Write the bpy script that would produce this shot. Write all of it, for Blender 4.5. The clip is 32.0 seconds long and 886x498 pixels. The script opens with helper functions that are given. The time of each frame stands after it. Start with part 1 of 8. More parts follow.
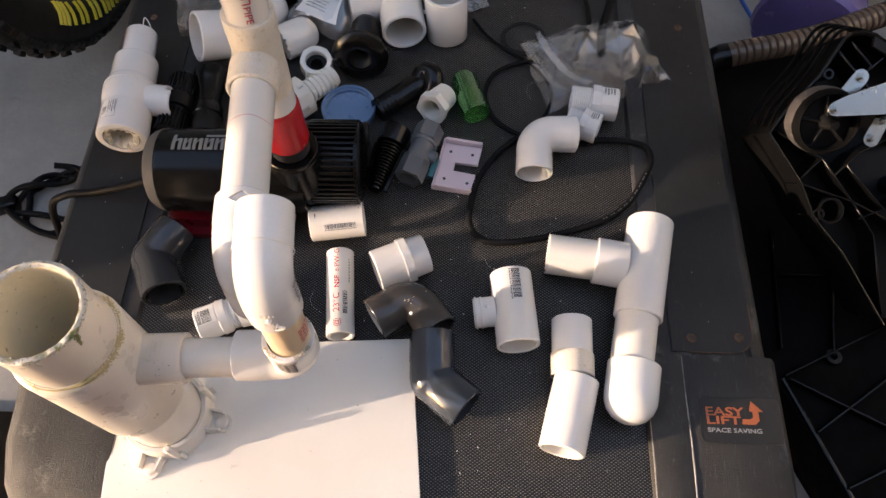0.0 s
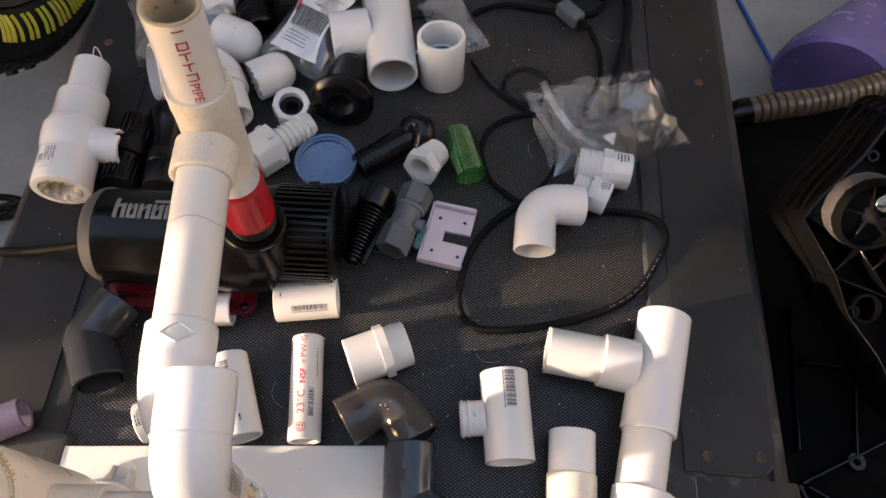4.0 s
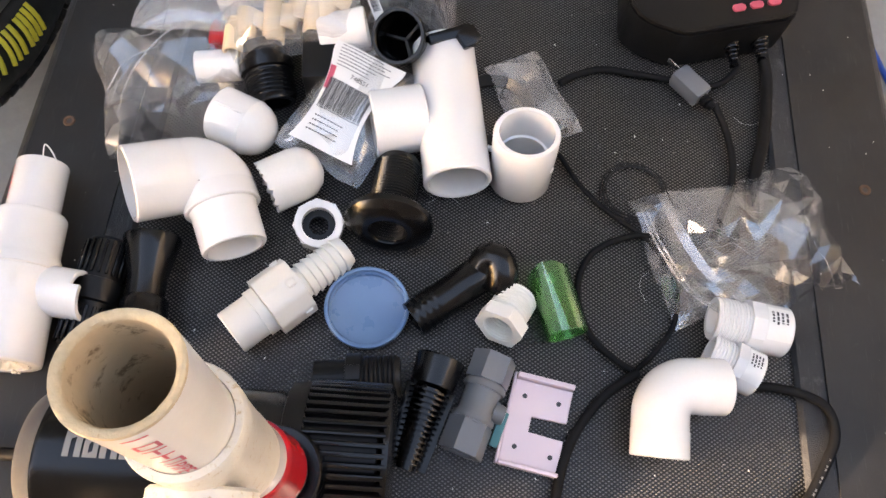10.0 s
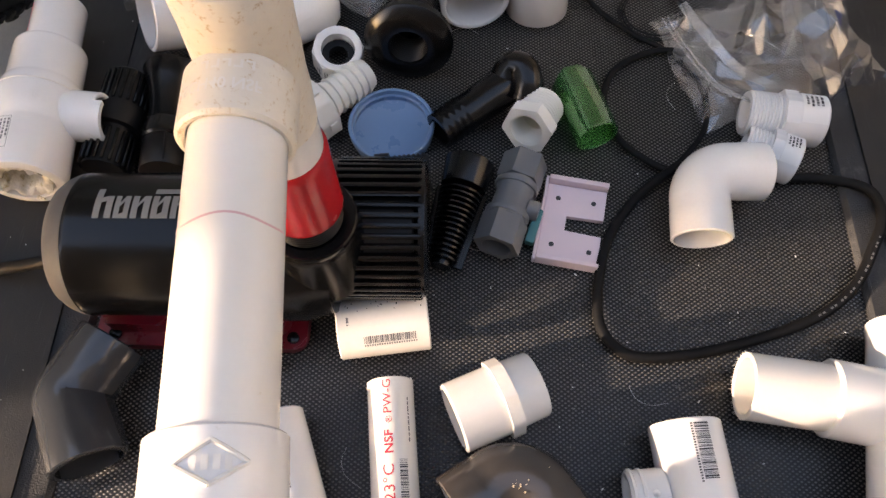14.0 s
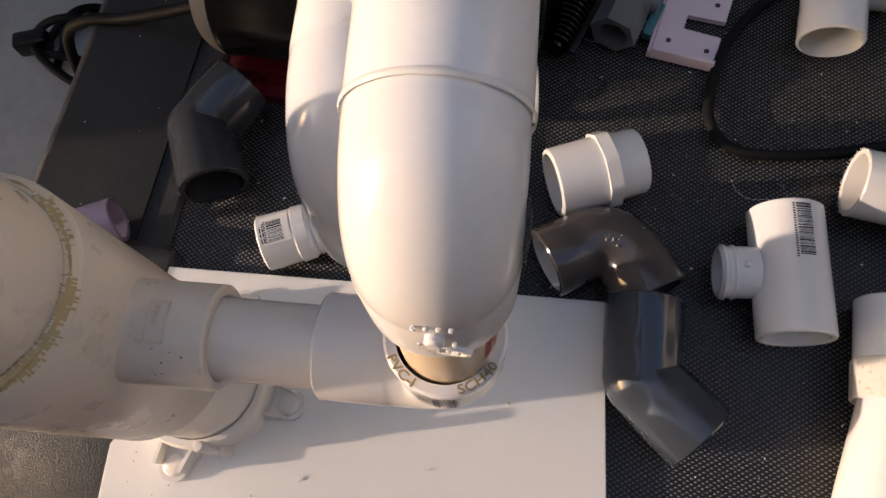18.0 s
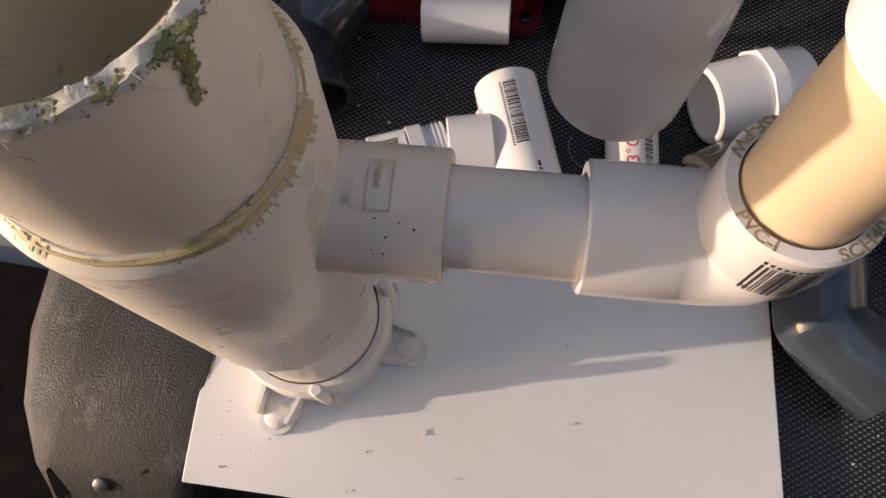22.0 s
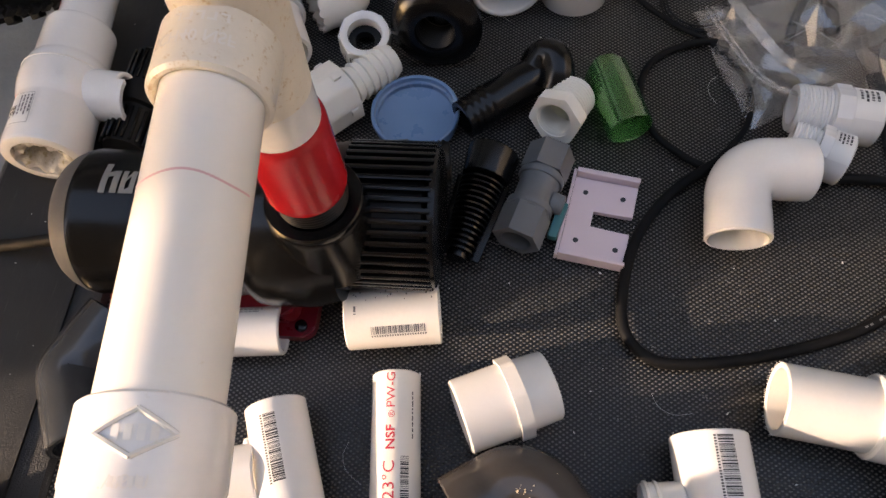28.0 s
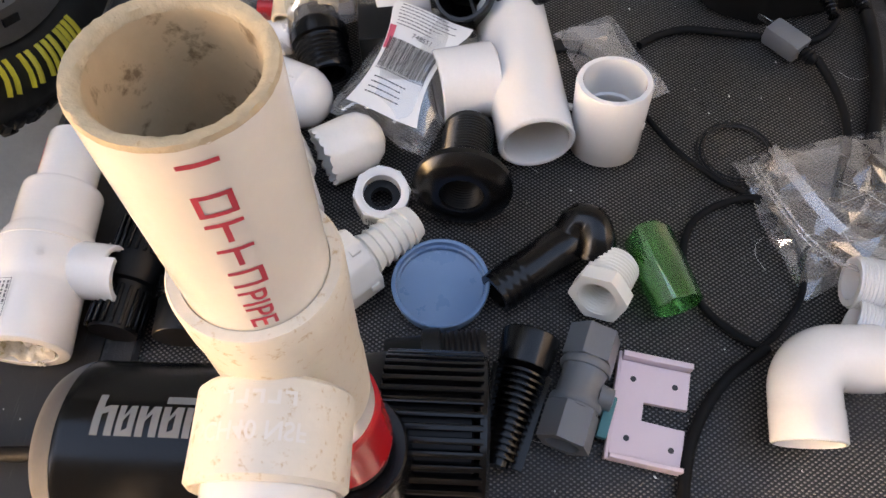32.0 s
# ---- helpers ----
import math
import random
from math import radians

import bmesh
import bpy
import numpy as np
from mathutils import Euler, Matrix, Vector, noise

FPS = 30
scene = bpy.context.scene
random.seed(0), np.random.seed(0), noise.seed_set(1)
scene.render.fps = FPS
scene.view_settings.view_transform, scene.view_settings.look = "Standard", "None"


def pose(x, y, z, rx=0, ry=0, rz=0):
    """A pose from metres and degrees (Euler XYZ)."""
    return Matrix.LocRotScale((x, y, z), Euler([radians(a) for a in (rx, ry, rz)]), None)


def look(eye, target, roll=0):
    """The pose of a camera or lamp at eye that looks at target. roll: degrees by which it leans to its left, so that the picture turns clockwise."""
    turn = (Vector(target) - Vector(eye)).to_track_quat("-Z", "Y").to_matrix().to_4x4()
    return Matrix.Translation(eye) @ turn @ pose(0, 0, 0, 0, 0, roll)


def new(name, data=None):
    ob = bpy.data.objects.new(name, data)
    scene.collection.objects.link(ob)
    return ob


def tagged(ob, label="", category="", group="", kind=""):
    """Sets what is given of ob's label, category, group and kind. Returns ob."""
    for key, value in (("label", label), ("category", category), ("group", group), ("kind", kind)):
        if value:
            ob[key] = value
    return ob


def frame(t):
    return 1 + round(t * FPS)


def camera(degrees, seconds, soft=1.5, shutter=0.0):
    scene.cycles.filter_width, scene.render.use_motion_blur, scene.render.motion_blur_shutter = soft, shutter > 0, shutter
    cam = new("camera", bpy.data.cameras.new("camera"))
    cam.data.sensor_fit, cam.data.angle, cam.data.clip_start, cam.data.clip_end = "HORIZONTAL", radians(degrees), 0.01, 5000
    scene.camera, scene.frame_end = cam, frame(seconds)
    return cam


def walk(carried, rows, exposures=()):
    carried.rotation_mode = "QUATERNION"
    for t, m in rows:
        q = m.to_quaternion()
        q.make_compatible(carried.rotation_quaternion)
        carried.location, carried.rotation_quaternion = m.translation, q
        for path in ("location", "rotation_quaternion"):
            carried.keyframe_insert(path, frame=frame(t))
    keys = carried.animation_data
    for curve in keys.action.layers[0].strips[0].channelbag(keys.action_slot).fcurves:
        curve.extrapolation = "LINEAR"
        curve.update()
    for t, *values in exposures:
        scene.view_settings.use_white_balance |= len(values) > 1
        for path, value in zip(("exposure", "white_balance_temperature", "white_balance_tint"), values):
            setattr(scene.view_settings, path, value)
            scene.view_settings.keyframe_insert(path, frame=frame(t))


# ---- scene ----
EXPOSURES = [(0, 1.9, 7460, 23), (3, 2.03, 7460, 23), (6, 2.2, 8070, 23), (9, 3.1, 8170, 23), (10.5, 3.2, 8170, 23), (12, 2.83, 8170, 23), (13, 2.45, 7970, 23), (16, 2.33, 7520, 23), (17, 1.75, 7270, 23), (18, 1.13, 7090, 23), (19, 0.9, 6760, 23), (20, 0.75, 6760, 23), (21, 1.1, 6880, 23), (22, 1.13, 6830, 23), (23, 1.13, 6780, 23), (24, 1.2, 6990, 23), (25, 1.37, 7570, 23), (28, 2.07, 7870, 23), (30, 2.18, 7740, 23), (31, 2.28, 7690, 23), (32, 2.72, 7790, 23)]
cam = camera(63.89, 32.0)
PATH = [
    (0, (0.06328, -0.12016, 0.63042), (0.05073, 0.10807, 0.18573), -1.193),
    (0.5, (0.06005, -0.10851, 0.63254), (0.04402, 0.11835, 0.18726), -1.915),
    (1, (0.06125, -0.09576, 0.63009), (0.04434, 0.13056, 0.18457), -1.785),
    (1.5, (0.05715, -0.08668, 0.62462), (0.04427, 0.14027, 0.17928), -0.646),
    (2, (0.06004, -0.07001, 0.62100), (0.05698, 0.15621, 0.17511), 1.790),
    (2.5, (0.06275, -0.05851, 0.61458), (0.06813, 0.16944, 0.16959), 4.126),
    (3, (0.05935, -0.03792, 0.61502), (0.06455, 0.18737, 0.16869), 4.319),
    (3.5, (0.06039, -0.02256, 0.60285), (0.05623, 0.20201, 0.15614), 3.286),
    (5.5, (0.00610, 0.07628, 0.56063), (0.02916, 0.27951, 0.10438), 7.897),
    (6, (0.00011, 0.10146, 0.55329), (0.01287, 0.29780, 0.09363), 5.836),
    (6.5, (0.00224, 0.11777, 0.54965), (0.00558, 0.30874, 0.08757), 3.478),
    (7, (0.00572, 0.14091, 0.54821), (0.00893, 0.33027, 0.08547), 3.333),
    (7.5, (0.00554, 0.16277, 0.54215), (0.00970, 0.35183, 0.07929), 3.600),
    (8, (0.00039, 0.18446, 0.53793), (0.00574, 0.37294, 0.07485), 4.313),
    (8.5, (-0.00674, 0.19850, 0.53247), (-0.00102, 0.38585, 0.06893), 4.683),
    (9, (-0.01334, 0.21028, 0.52298), (-0.00776, 0.39851, 0.05980), 5.791),
    (9.5, (-0.01528, 0.22043, 0.50804), (-0.01005, 0.40966, 0.04526), 5.919),
    (10, (-0.01836, 0.22311, 0.48835), (-0.01431, 0.41205, 0.02544), 6.050),
    (10.5, (-0.03429, 0.21089, 0.46886), (-0.03580, 0.39511, 0.00403), 7.322),
    (11, (-0.05317, 0.19300, 0.45834), (-0.04654, 0.37074, -0.00895), 10.688),
    (11.5, (-0.05331, 0.17723, 0.44190), (-0.04319, 0.34915, -0.02750), 11.460),
    (12, (-0.05607, 0.16373, 0.43202), (-0.04448, 0.33175, -0.03876), 10.931),
    (12.5, (-0.05720, 0.14970, 0.42600), (-0.04651, 0.31956, -0.04414), 8.462),
    (13, (-0.04749, 0.12685, 0.42106), (-0.03378, 0.31102, -0.04358), 6.923),
    (13.5, (-0.03695, 0.10442, 0.42211), (-0.02353, 0.31503, -0.03117), 4.335),
    (15.5, (0.02568, 0.05119, 0.40109), (-0.04913, 0.24485, -0.05377), -13.117),
    (16, (0.02686, 0.03788, 0.40257), (-0.04436, 0.22190, -0.05685), -12.206),
    (16.5, (0.02412, 0.00987, 0.39628), (-0.04015, 0.18812, -0.06643), -10.616),
    (17, (0.01178, 0.00091, 0.39800), (-0.04787, 0.16822, -0.06939), -10.335),
    (17.5, (-0.00502, -0.00247, 0.39651), (-0.06687, 0.16350, -0.07107), -11.175),
    (18, (-0.02493, -0.00795, 0.39532), (-0.08471, 0.15077, -0.07503), -11.534),
    (18.5, (-0.04491, -0.00990, 0.39298), (-0.10009, 0.14037, -0.08070), -11.073),
    (19, (-0.06940, -0.01439, 0.38689), (-0.12316, 0.12766, -0.08949), -11.427),
    (19.5, (-0.08474, -0.01009, 0.37652), (-0.12692, 0.12679, -0.10253), -8.466),
    (20, (-0.09816, -0.01085, 0.36628), (-0.12510, 0.12369, -0.11453), -3.819),
    (20.5, (-0.10849, -0.01253, 0.36339), (-0.12683, 0.12140, -0.11799), -1.204),
    (21, (-0.11517, -0.01192, 0.36420), (-0.13215, 0.12432, -0.11658), -1.143),
    (21.5, (-0.11822, -0.01459, 0.36320), (-0.14228, 0.12518, -0.11626), -3.770),
    (22, (-0.09995, -0.03892, 0.34111), (-0.14917, 0.12086, -0.13010), -7.175),
    (22.5, (-0.07116, -0.03953, 0.33513), (-0.13577, 0.13481, -0.12902), -7.511),
    (23, (-0.04806, -0.05087, 0.34975), (-0.11604, 0.12762, -0.11233), -6.581),
    (23.5, (-0.01567, -0.04183, 0.36629), (-0.08199, 0.14351, -0.09334), -5.089),
    (24, (0.00501, -0.02111, 0.37311), (-0.05985, 0.16852, -0.08496), -4.956),
    (24.5, (0.01209, 0.00295, 0.38055), (-0.04817, 0.19510, -0.07710), -5.124),
    (25, (0.01290, 0.02138, 0.37677), (-0.03800, 0.22130, -0.07869), -4.097),
    (25.5, (0.01287, 0.03727, 0.38134), (-0.03413, 0.23619, -0.07497), -4.632),
    (27.5, (0.00859, 0.07546, 0.39290), (-0.03736, 0.28488, -0.05880), -7.181),
    (28, (0.00001, 0.08589, 0.39731), (-0.04192, 0.29954, -0.05279), -6.495),
    (28.5, (-0.00821, 0.09503, 0.39784), (-0.05233, 0.31236, -0.05029), -7.206),
    (29, (-0.03054, 0.10049, 0.39195), (-0.07448, 0.31634, -0.05691), -7.531),
    (29.5, (-0.04976, 0.10253, 0.38649), (-0.08755, 0.32109, -0.06162), -5.673),
    (30, (-0.05813, 0.11727, 0.38971), (-0.08765, 0.33357, -0.06011), -3.484),
    (30.5, (-0.05438, 0.13620, 0.39220), (-0.07984, 0.35423, -0.05704), -2.700),
    (31, (-0.05193, 0.15329, 0.39442), (-0.07056, 0.37331, -0.05418), -1.461),
    (31.5, (-0.04966, 0.16551, 0.39889), (-0.06859, 0.39094, -0.04701), -1.834),
    (32, (-0.04526, 0.18472, 0.39850), (-0.06639, 0.42075, -0.04177), -1.647),
]
walk(cam, [(t, look(eye, target, roll)) for t, eye, target, roll in PATH], EXPOSURES)
# y of the added wall's edge, fitted to where sunlight stops on the belt
SUN_EDGE_Y = -0.231
MARK_ANGLE = -0.21
# ---- light ----
world = bpy.data.worlds.new("sky")
scene.world = world
world.use_nodes = True
SUN_ELEV, SUN_DIR = 12.0, (0.958, 0.287)
sky = world.node_tree.nodes.new("ShaderNodeTexSky")
sky.sky_type, sky.sun_disc = "NISHITA", False
sky.sun_elevation = radians(SUN_ELEV)
sky.sun_rotation = math.atan2(-SUN_DIR[0], -SUN_DIR[1])
world.node_tree.nodes["Background"].inputs["Strength"].default_value = 0.228
world.node_tree.links.new(sky.outputs["Color"], world.node_tree.nodes["Background"].inputs["Color"])
sun = new("sun", bpy.data.lights.new("sun", "SUN"))
sun.data.energy, sun.data.angle, sun.data.color = 1.85, radians(0.8), (1.0, 0.88, 0.72)
sun.matrix_world = look((0, 0, 3), (SUN_DIR[0], SUN_DIR[1], 3 - math.tan(radians(SUN_ELEV))))


# ---- materials ----
def material(name, base, rough=0.5, vary=0.12, grain=900.0, bump=0.05, stain=None, stain_at=0.6, stain_scale=25.0,
             metal=0.0, coat=0.0, second=None, trans=0.0, alpha=1.0, rough_vary=0.15, sub=0.0, bump_dist=0.0006, scratch=None, spec=0.5):
    """A surface with grain, slow tone changes, optional stains and fine relief."""
    m = bpy.data.materials.new(name)
    m.use_nodes = True
    nt = m.node_tree
    n, k = nt.nodes, nt.links
    bsdf = n["Principled BSDF"]
    co = n.new("ShaderNodeTexCoord").outputs["Object"]

    def noise_tex(scale, detail=4.0, rough_in=0.55):
        t = n.new("ShaderNodeTexNoise")
        t.inputs["Scale"].default_value, t.inputs["Detail"].default_value = scale, detail
        t.inputs["Roughness"].default_value = rough_in
        k.new(co, t.inputs["Vector"])
        return t.outputs["Fac"]

    def remap(value, lo, hi, a, b):
        r = n.new("ShaderNodeMapRange")
        for key, v in (("From Min", lo), ("From Max", hi), ("To Min", a), ("To Max", b)):
            r.inputs[key].default_value = v
        k.new(value, r.inputs["Value"])
        return r.outputs["Result"]

    def mix(fac, a, b):
        x = n.new("ShaderNodeMix")
        x.data_type = "RGBA"
        for sock, v in ((x.inputs["Factor"], fac), (x.inputs["A"], a), (x.inputs["B"], b)):
            if isinstance(v, (tuple, list)):
                sock.default_value = (*v, 1.0)
            elif isinstance(v, float):
                sock.default_value = v
            else:
                k.new(v, sock)
        return x.outputs["Result"]

    slow, fine = noise_tex(14.0), noise_tex(grain, 3.0)
    dark = tuple(c * (1 - vary) for c in base)
    colour = mix(remap(slow, 0.35, 0.65, 0.0, 1.0), dark, second or tuple(min(1.0, c * (1 + vary * 0.5)) for c in base))
    colour = mix(remap(fine, 0.3, 0.7, 0.0, 0.35), colour, tuple(c * (1 - vary * 1.5) for c in base))
    if stain:
        colour = mix(remap(noise_tex(stain_scale, 8.0, 0.7), stain_at, stain_at + 0.08, 0.0, 0.85), colour, stain)
    if scratch:
        for turn, reach in ((35, (1400.0, 60.0, 60.0)), (-60, (1100.0, 45.0, 45.0))):
            mp = n.new("ShaderNodeMapping")
            mp.inputs["Rotation"].default_value = (0, 0, radians(turn))
            mp.inputs["Scale"].default_value = reach
            k.new(co, mp.inputs["Vector"])
            t = n.new("ShaderNodeTexNoise")
            t.inputs["Scale"].default_value, t.inputs["Detail"].default_value = 1.0, 1.0
            k.new(mp.outputs["Vector"], t.inputs["Vector"])
            colour = mix(remap(t.outputs["Fac"], 0.70, 0.76, 0.0, 0.5), colour, scratch)
    k.new(colour, bsdf.inputs["Base Color"])
    k.new(remap(noise_tex(60.0), 0.3, 0.7, rough * (1 - rough_vary), min(1.0, rough * (1 + rough_vary))), bsdf.inputs["Roughness"])
    bsdf.inputs["Metallic"].default_value = metal
    bsdf.inputs["Specular IOR Level"].default_value = spec
    bsdf.inputs["Coat Weight"].default_value = coat
    bsdf.inputs["Coat Roughness"].default_value = 0.1
    bsdf.inputs["Transmission Weight"].default_value = trans
    bsdf.inputs["Alpha"].default_value = alpha
    if sub:
        bsdf.inputs["Subsurface Weight"].default_value = sub
        bsdf.inputs["Subsurface Radius"].default_value = (0.004, 0.003, 0.002)
    if bump:
        b = n.new("ShaderNodeBump")
        b.inputs["Strength"].default_value, b.inputs["Distance"].default_value = bump, bump_dist
        k.new(fine, b.inputs["Height"])
        k.new(b.outputs["Normal"], bsdf.inputs["Normal"])
    return m


def dotted_belt():
    """Black woven belt: a fine diamond lattice of raised, paler threads with dust."""
    m = material("belt_weave", (0.0060, 0.0058, 0.0058), 0.40, 0.2, 600.0, 0.0, spec=0.38)
    nt = m.node_tree
    n, k = nt.nodes, nt.links
    bsdf = n["Principled BSDF"]
    co = n.new("ShaderNodeTexCoord").outputs["Object"]
    mp = n.new("ShaderNodeMapping")
    mp.inputs["Scale"].default_value = (360.0, 500.0, 360.0)
    mp.inputs["Rotation"].default_value = (0, 0, radians(45))
    k.new(co, mp.inputs["Vector"])
    v = n.new("ShaderNodeTexVoronoi")
    v.inputs["Scale"].default_value, v.inputs["Randomness"].default_value = 1.0, 0.06
    v.voronoi_dimensions = "2D"
    k.new(mp.outputs["Vector"], v.inputs["Vector"])
    r = n.new("ShaderNodeMapRange")
    for key, val in (("From Min", 0.14), ("From Max", 0.36), ("To Min", 1.0), ("To Max", 0.0)):
        r.inputs[key].default_value = val
    k.new(v.outputs["Distance"], r.inputs["Value"])
    x = n.new("ShaderNodeMix")
    x.data_type = "RGBA"
    old = bsdf.inputs["Base Color"].links[0].from_socket
    k.new(r.outputs["Result"], x.inputs["Factor"])
    k.new(old, x.inputs["A"])
    x.inputs["B"].default_value = (0.200, 0.192, 0.184, 1)
    k.new(x.outputs["Result"], bsdf.inputs["Base Color"])
    dust = n.new("ShaderNodeTexNoise")
    dust.inputs["Scale"].default_value, dust.inputs["Detail"].default_value = 420.0, 1.0
    k.new(co, dust.inputs["Vector"])
    d = n.new("ShaderNodeMapRange")
    for key, val in (("From Min", 0.755), ("From Max", 0.79), ("To Min", 0.0), ("To Max", 0.6)):
        d.inputs[key].default_value = val
    k.new(dust.outputs["Fac"], d.inputs["Value"])
    y = n.new("ShaderNodeMix")
    y.data_type = "RGBA"
    k.new(d.outputs["Result"], y.inputs["Factor"])
    k.new(x.outputs["Result"], y.inputs["A"])
    y.inputs["B"].default_value = (0.35, 0.33, 0.3, 1)
    k.new(y.outputs["Result"], bsdf.inputs["Base Color"])
    b = n.new("ShaderNodeBump")
    b.inputs["Strength"].default_value, b.inputs["Distance"].default_value = 0.9, 0.0008
    k.new(r.outputs["Result"], b.inputs["Height"])
    k.new(b.outputs["Normal"], bsdf.inputs["Normal"])
    return m


def film(name, tint=(0.9, 0.92, 0.94), veil=0.07, gloss=0.3, through_it=(0.95, 0.955, 0.96)):
    """Thin clear plastic film: see-through with a faint milky veil and bright gloss."""
    m = bpy.data.materials.new(name)
    m.use_nodes = True
    nt = m.node_tree
    n, k = nt.nodes, nt.links
    n.remove(n["Principled BSDF"])
    out = n["Material Output"]
    clear, milk, shine = n.new("ShaderNodeBsdfTransparent"), n.new("ShaderNodeBsdfDiffuse"), n.new("ShaderNodeBsdfGlossy")
    clear.inputs["Color"].default_value = (*through_it, 1)
    milk.inputs["Color"].default_value = (*tint, 1)
    shine.inputs["Roughness"].default_value = 0.06
    a, b = n.new("ShaderNodeMixShader"), n.new("ShaderNodeMixShader")
    co = n.new("ShaderNodeTexCoord").outputs["Object"]
    t = n.new("ShaderNodeTexNoise")
    t.inputs["Scale"].default_value, t.inputs["Detail"].default_value = 16.0, 1.0
    k.new(co, t.inputs["Vector"])
    r = n.new("ShaderNodeMapRange")
    for key, val in (("From Min", 0.35), ("From Max", 0.75), ("To Min", veil * 0.5), ("To Max", veil * 2.2)):
        r.inputs[key].default_value = val
    k.new(t.outputs["Fac"], r.inputs["Value"])
    k.new(r.outputs["Result"], a.inputs["Fac"])
    k.new(clear.outputs[0], a.inputs[1])
    k.new(milk.outputs[0], a.inputs[2])
    f = n.new("ShaderNodeLayerWeight")
    f.inputs["Blend"].default_value = 0.28
    g = n.new("ShaderNodeMath")
    g.operation, g.use_clamp = "MULTIPLY_ADD", True
    g.inputs[1].default_value, g.inputs[2].default_value = 0.5, gloss * 0.22
    k.new(f.outputs["Facing"], g.inputs[0])
    k.new(g.outputs[0], b.inputs["Fac"])
    k.new(a.outputs[0], b.inputs[1])
    k.new(shine.outputs[0], b.inputs[2])
    bp = n.new("ShaderNodeBump")
    bp.inputs["Strength"].default_value, bp.inputs["Distance"].default_value = 0.15, 0.004
    k.new(t.outputs["Fac"], bp.inputs["Height"])
    k.new(bp.outputs["Normal"], shine.inputs["Normal"])
    k.new(b.outputs[0], out.inputs["Surface"])
    return m


PVC = material("white_pvc", (0.78, 0.765, 0.745), 0.13, 0.05, 500.0, 0.025, stain=(0.52, 0.47, 0.39), stain_at=0.7, stain_scale=70.0, sub=0.06)
PVC_WARM = material("warm_white_pvc", (0.79, 0.755, 0.70), 0.22, 0.06, 500.0, 0.03, stain=(0.54, 0.44, 0.31), stain_at=0.67, stain_scale=60.0, sub=0.06)
PVC_AGED = material("stained_pvc", (0.74, 0.68, 0.58), 0.34, 0.10, 500.0, 0.1, stain=(0.52, 0.38, 0.22), stain_at=0.57, stain_scale=320.0)
PVC_STAND = material("standpipe_pvc", (0.77, 0.715, 0.635), 0.3, 0.06, 400.0, 0.08, stain=(0.56, 0.47, 0.30), stain_at=0.62, stain_scale=36.0)
PVC_TAN = material("tan_pipe", (0.76, 0.60, 0.40), 0.35, 0.06, 500.0, 0.05)
GRIME = material("grimy_bore", (0.58, 0.44, 0.28), 0.7, 0.2, 300.0, 0.2, stain=(0.17, 0.11, 0.055), stain_at=0.55, stain_scale=110.0)
# real stains over a base yellowed to stand for sunlight bouncing in the bore
BORE = material("stained_sunwarm_bore", (0.85, 0.75, 0.55), 0.45, 0.14, 300.0, 0.1, stain=(0.30, 0.19, 0.07), stain_at=0.62, stain_scale=55.0)
RIM_CUT = material("pale_sawn_edge", (0.66, 0.62, 0.54), 0.6, 0.25, 500.0, 0.5, stain=(0.33, 0.28, 0.13), stain_at=0.53, stain_scale=90.0, bump_dist=0.001)
CUT = material("rough_cut_edge", (0.54, 0.43, 0.28), 0.8, 0.25, 500.0, 0.5, stain=(0.3, 0.18, 0.07), stain_at=0.6, stain_scale=120.0, bump_dist=0.001)
GLUE_DARK = material("stained_glue_line", (0.60, 0.47, 0.24), 0.5, 0.25, 300.0, 0.3, stain=(0.22, 0.19, 0.06), stain_at=0.57, stain_scale=45.0)
ALGAE = material("algae_crust", (0.30, 0.27, 0.11), 0.85, 0.3, 700.0, 0.5, stain=(0.13, 0.145, 0.04), stain_at=0.5, stain_scale=90.0)
GLUE = material("yellowed_glue", (0.77, 0.71, 0.58), 0.4, 0.1, 300.0, 0.3, stain=(0.36, 0.30, 0.09), stain_at=0.6, stain_scale=42.0)
WHITE_THREAD = material("white_nylon", (0.78, 0.76, 0.70), 0.4, 0.05, 700.0, 0.05)
GREYWHITE = material("pale_grey_plastic", (0.66, 0.65, 0.61), 0.38, 0.05, 700.0, 0.05)
STEEL_PVC = material("slate_grey_pvc", (0.034, 0.043, 0.057), 0.11, 0.1, 500.0, 0.03, stain=(0.16, 0.16, 0.17), stain_at=0.72, stain_scale=80.0)
BROWN_PVC = material("brown_grey_pvc", (0.062, 0.056, 0.054), 0.14, 0.12, 500.0, 0.03, stain=(0.24, 0.22, 0.20), stain_at=0.72, stain_scale=70.0)
DARK_PVC = material("dark_grey_pvc", (0.030, 0.033, 0.038), 0.12, 0.1, 500.0, 0.03, stain=(0.14, 0.14, 0.145), stain_at=0.72, stain_scale=90.0)
DEEP_BLACK = material("deep_black_plastic", (0.010, 0.0098, 0.0102), 0.42, 0.25, 700.0, 0.08, stain=(0.035, 0.033, 0.031), stain_at=0.62, stain_scale=30.0, spec=0.25)
# black taken below the plastic's own tone to stand for deep shade
SHADE_BLACK = material("shade_black_plastic", (0.0035, 0.0034, 0.0035), 0.85, 0.3, 500.0, 0.1, spec=0.08)
BLACK = material("black_plastic", (0.0045, 0.0045, 0.0048), 0.22, 0.15, 700.0, 0.05, spec=0.32)
BLACK_MATT = material("matt_black_plastic", (0.0065, 0.0065, 0.0068), 0.42, 0.2, 900.0, 0.12, spec=0.25)
RUBBER = material("black_rubber", (0.010, 0.010, 0.010), 0.55, 0.25, 500.0, 0.2, spec=0.35)
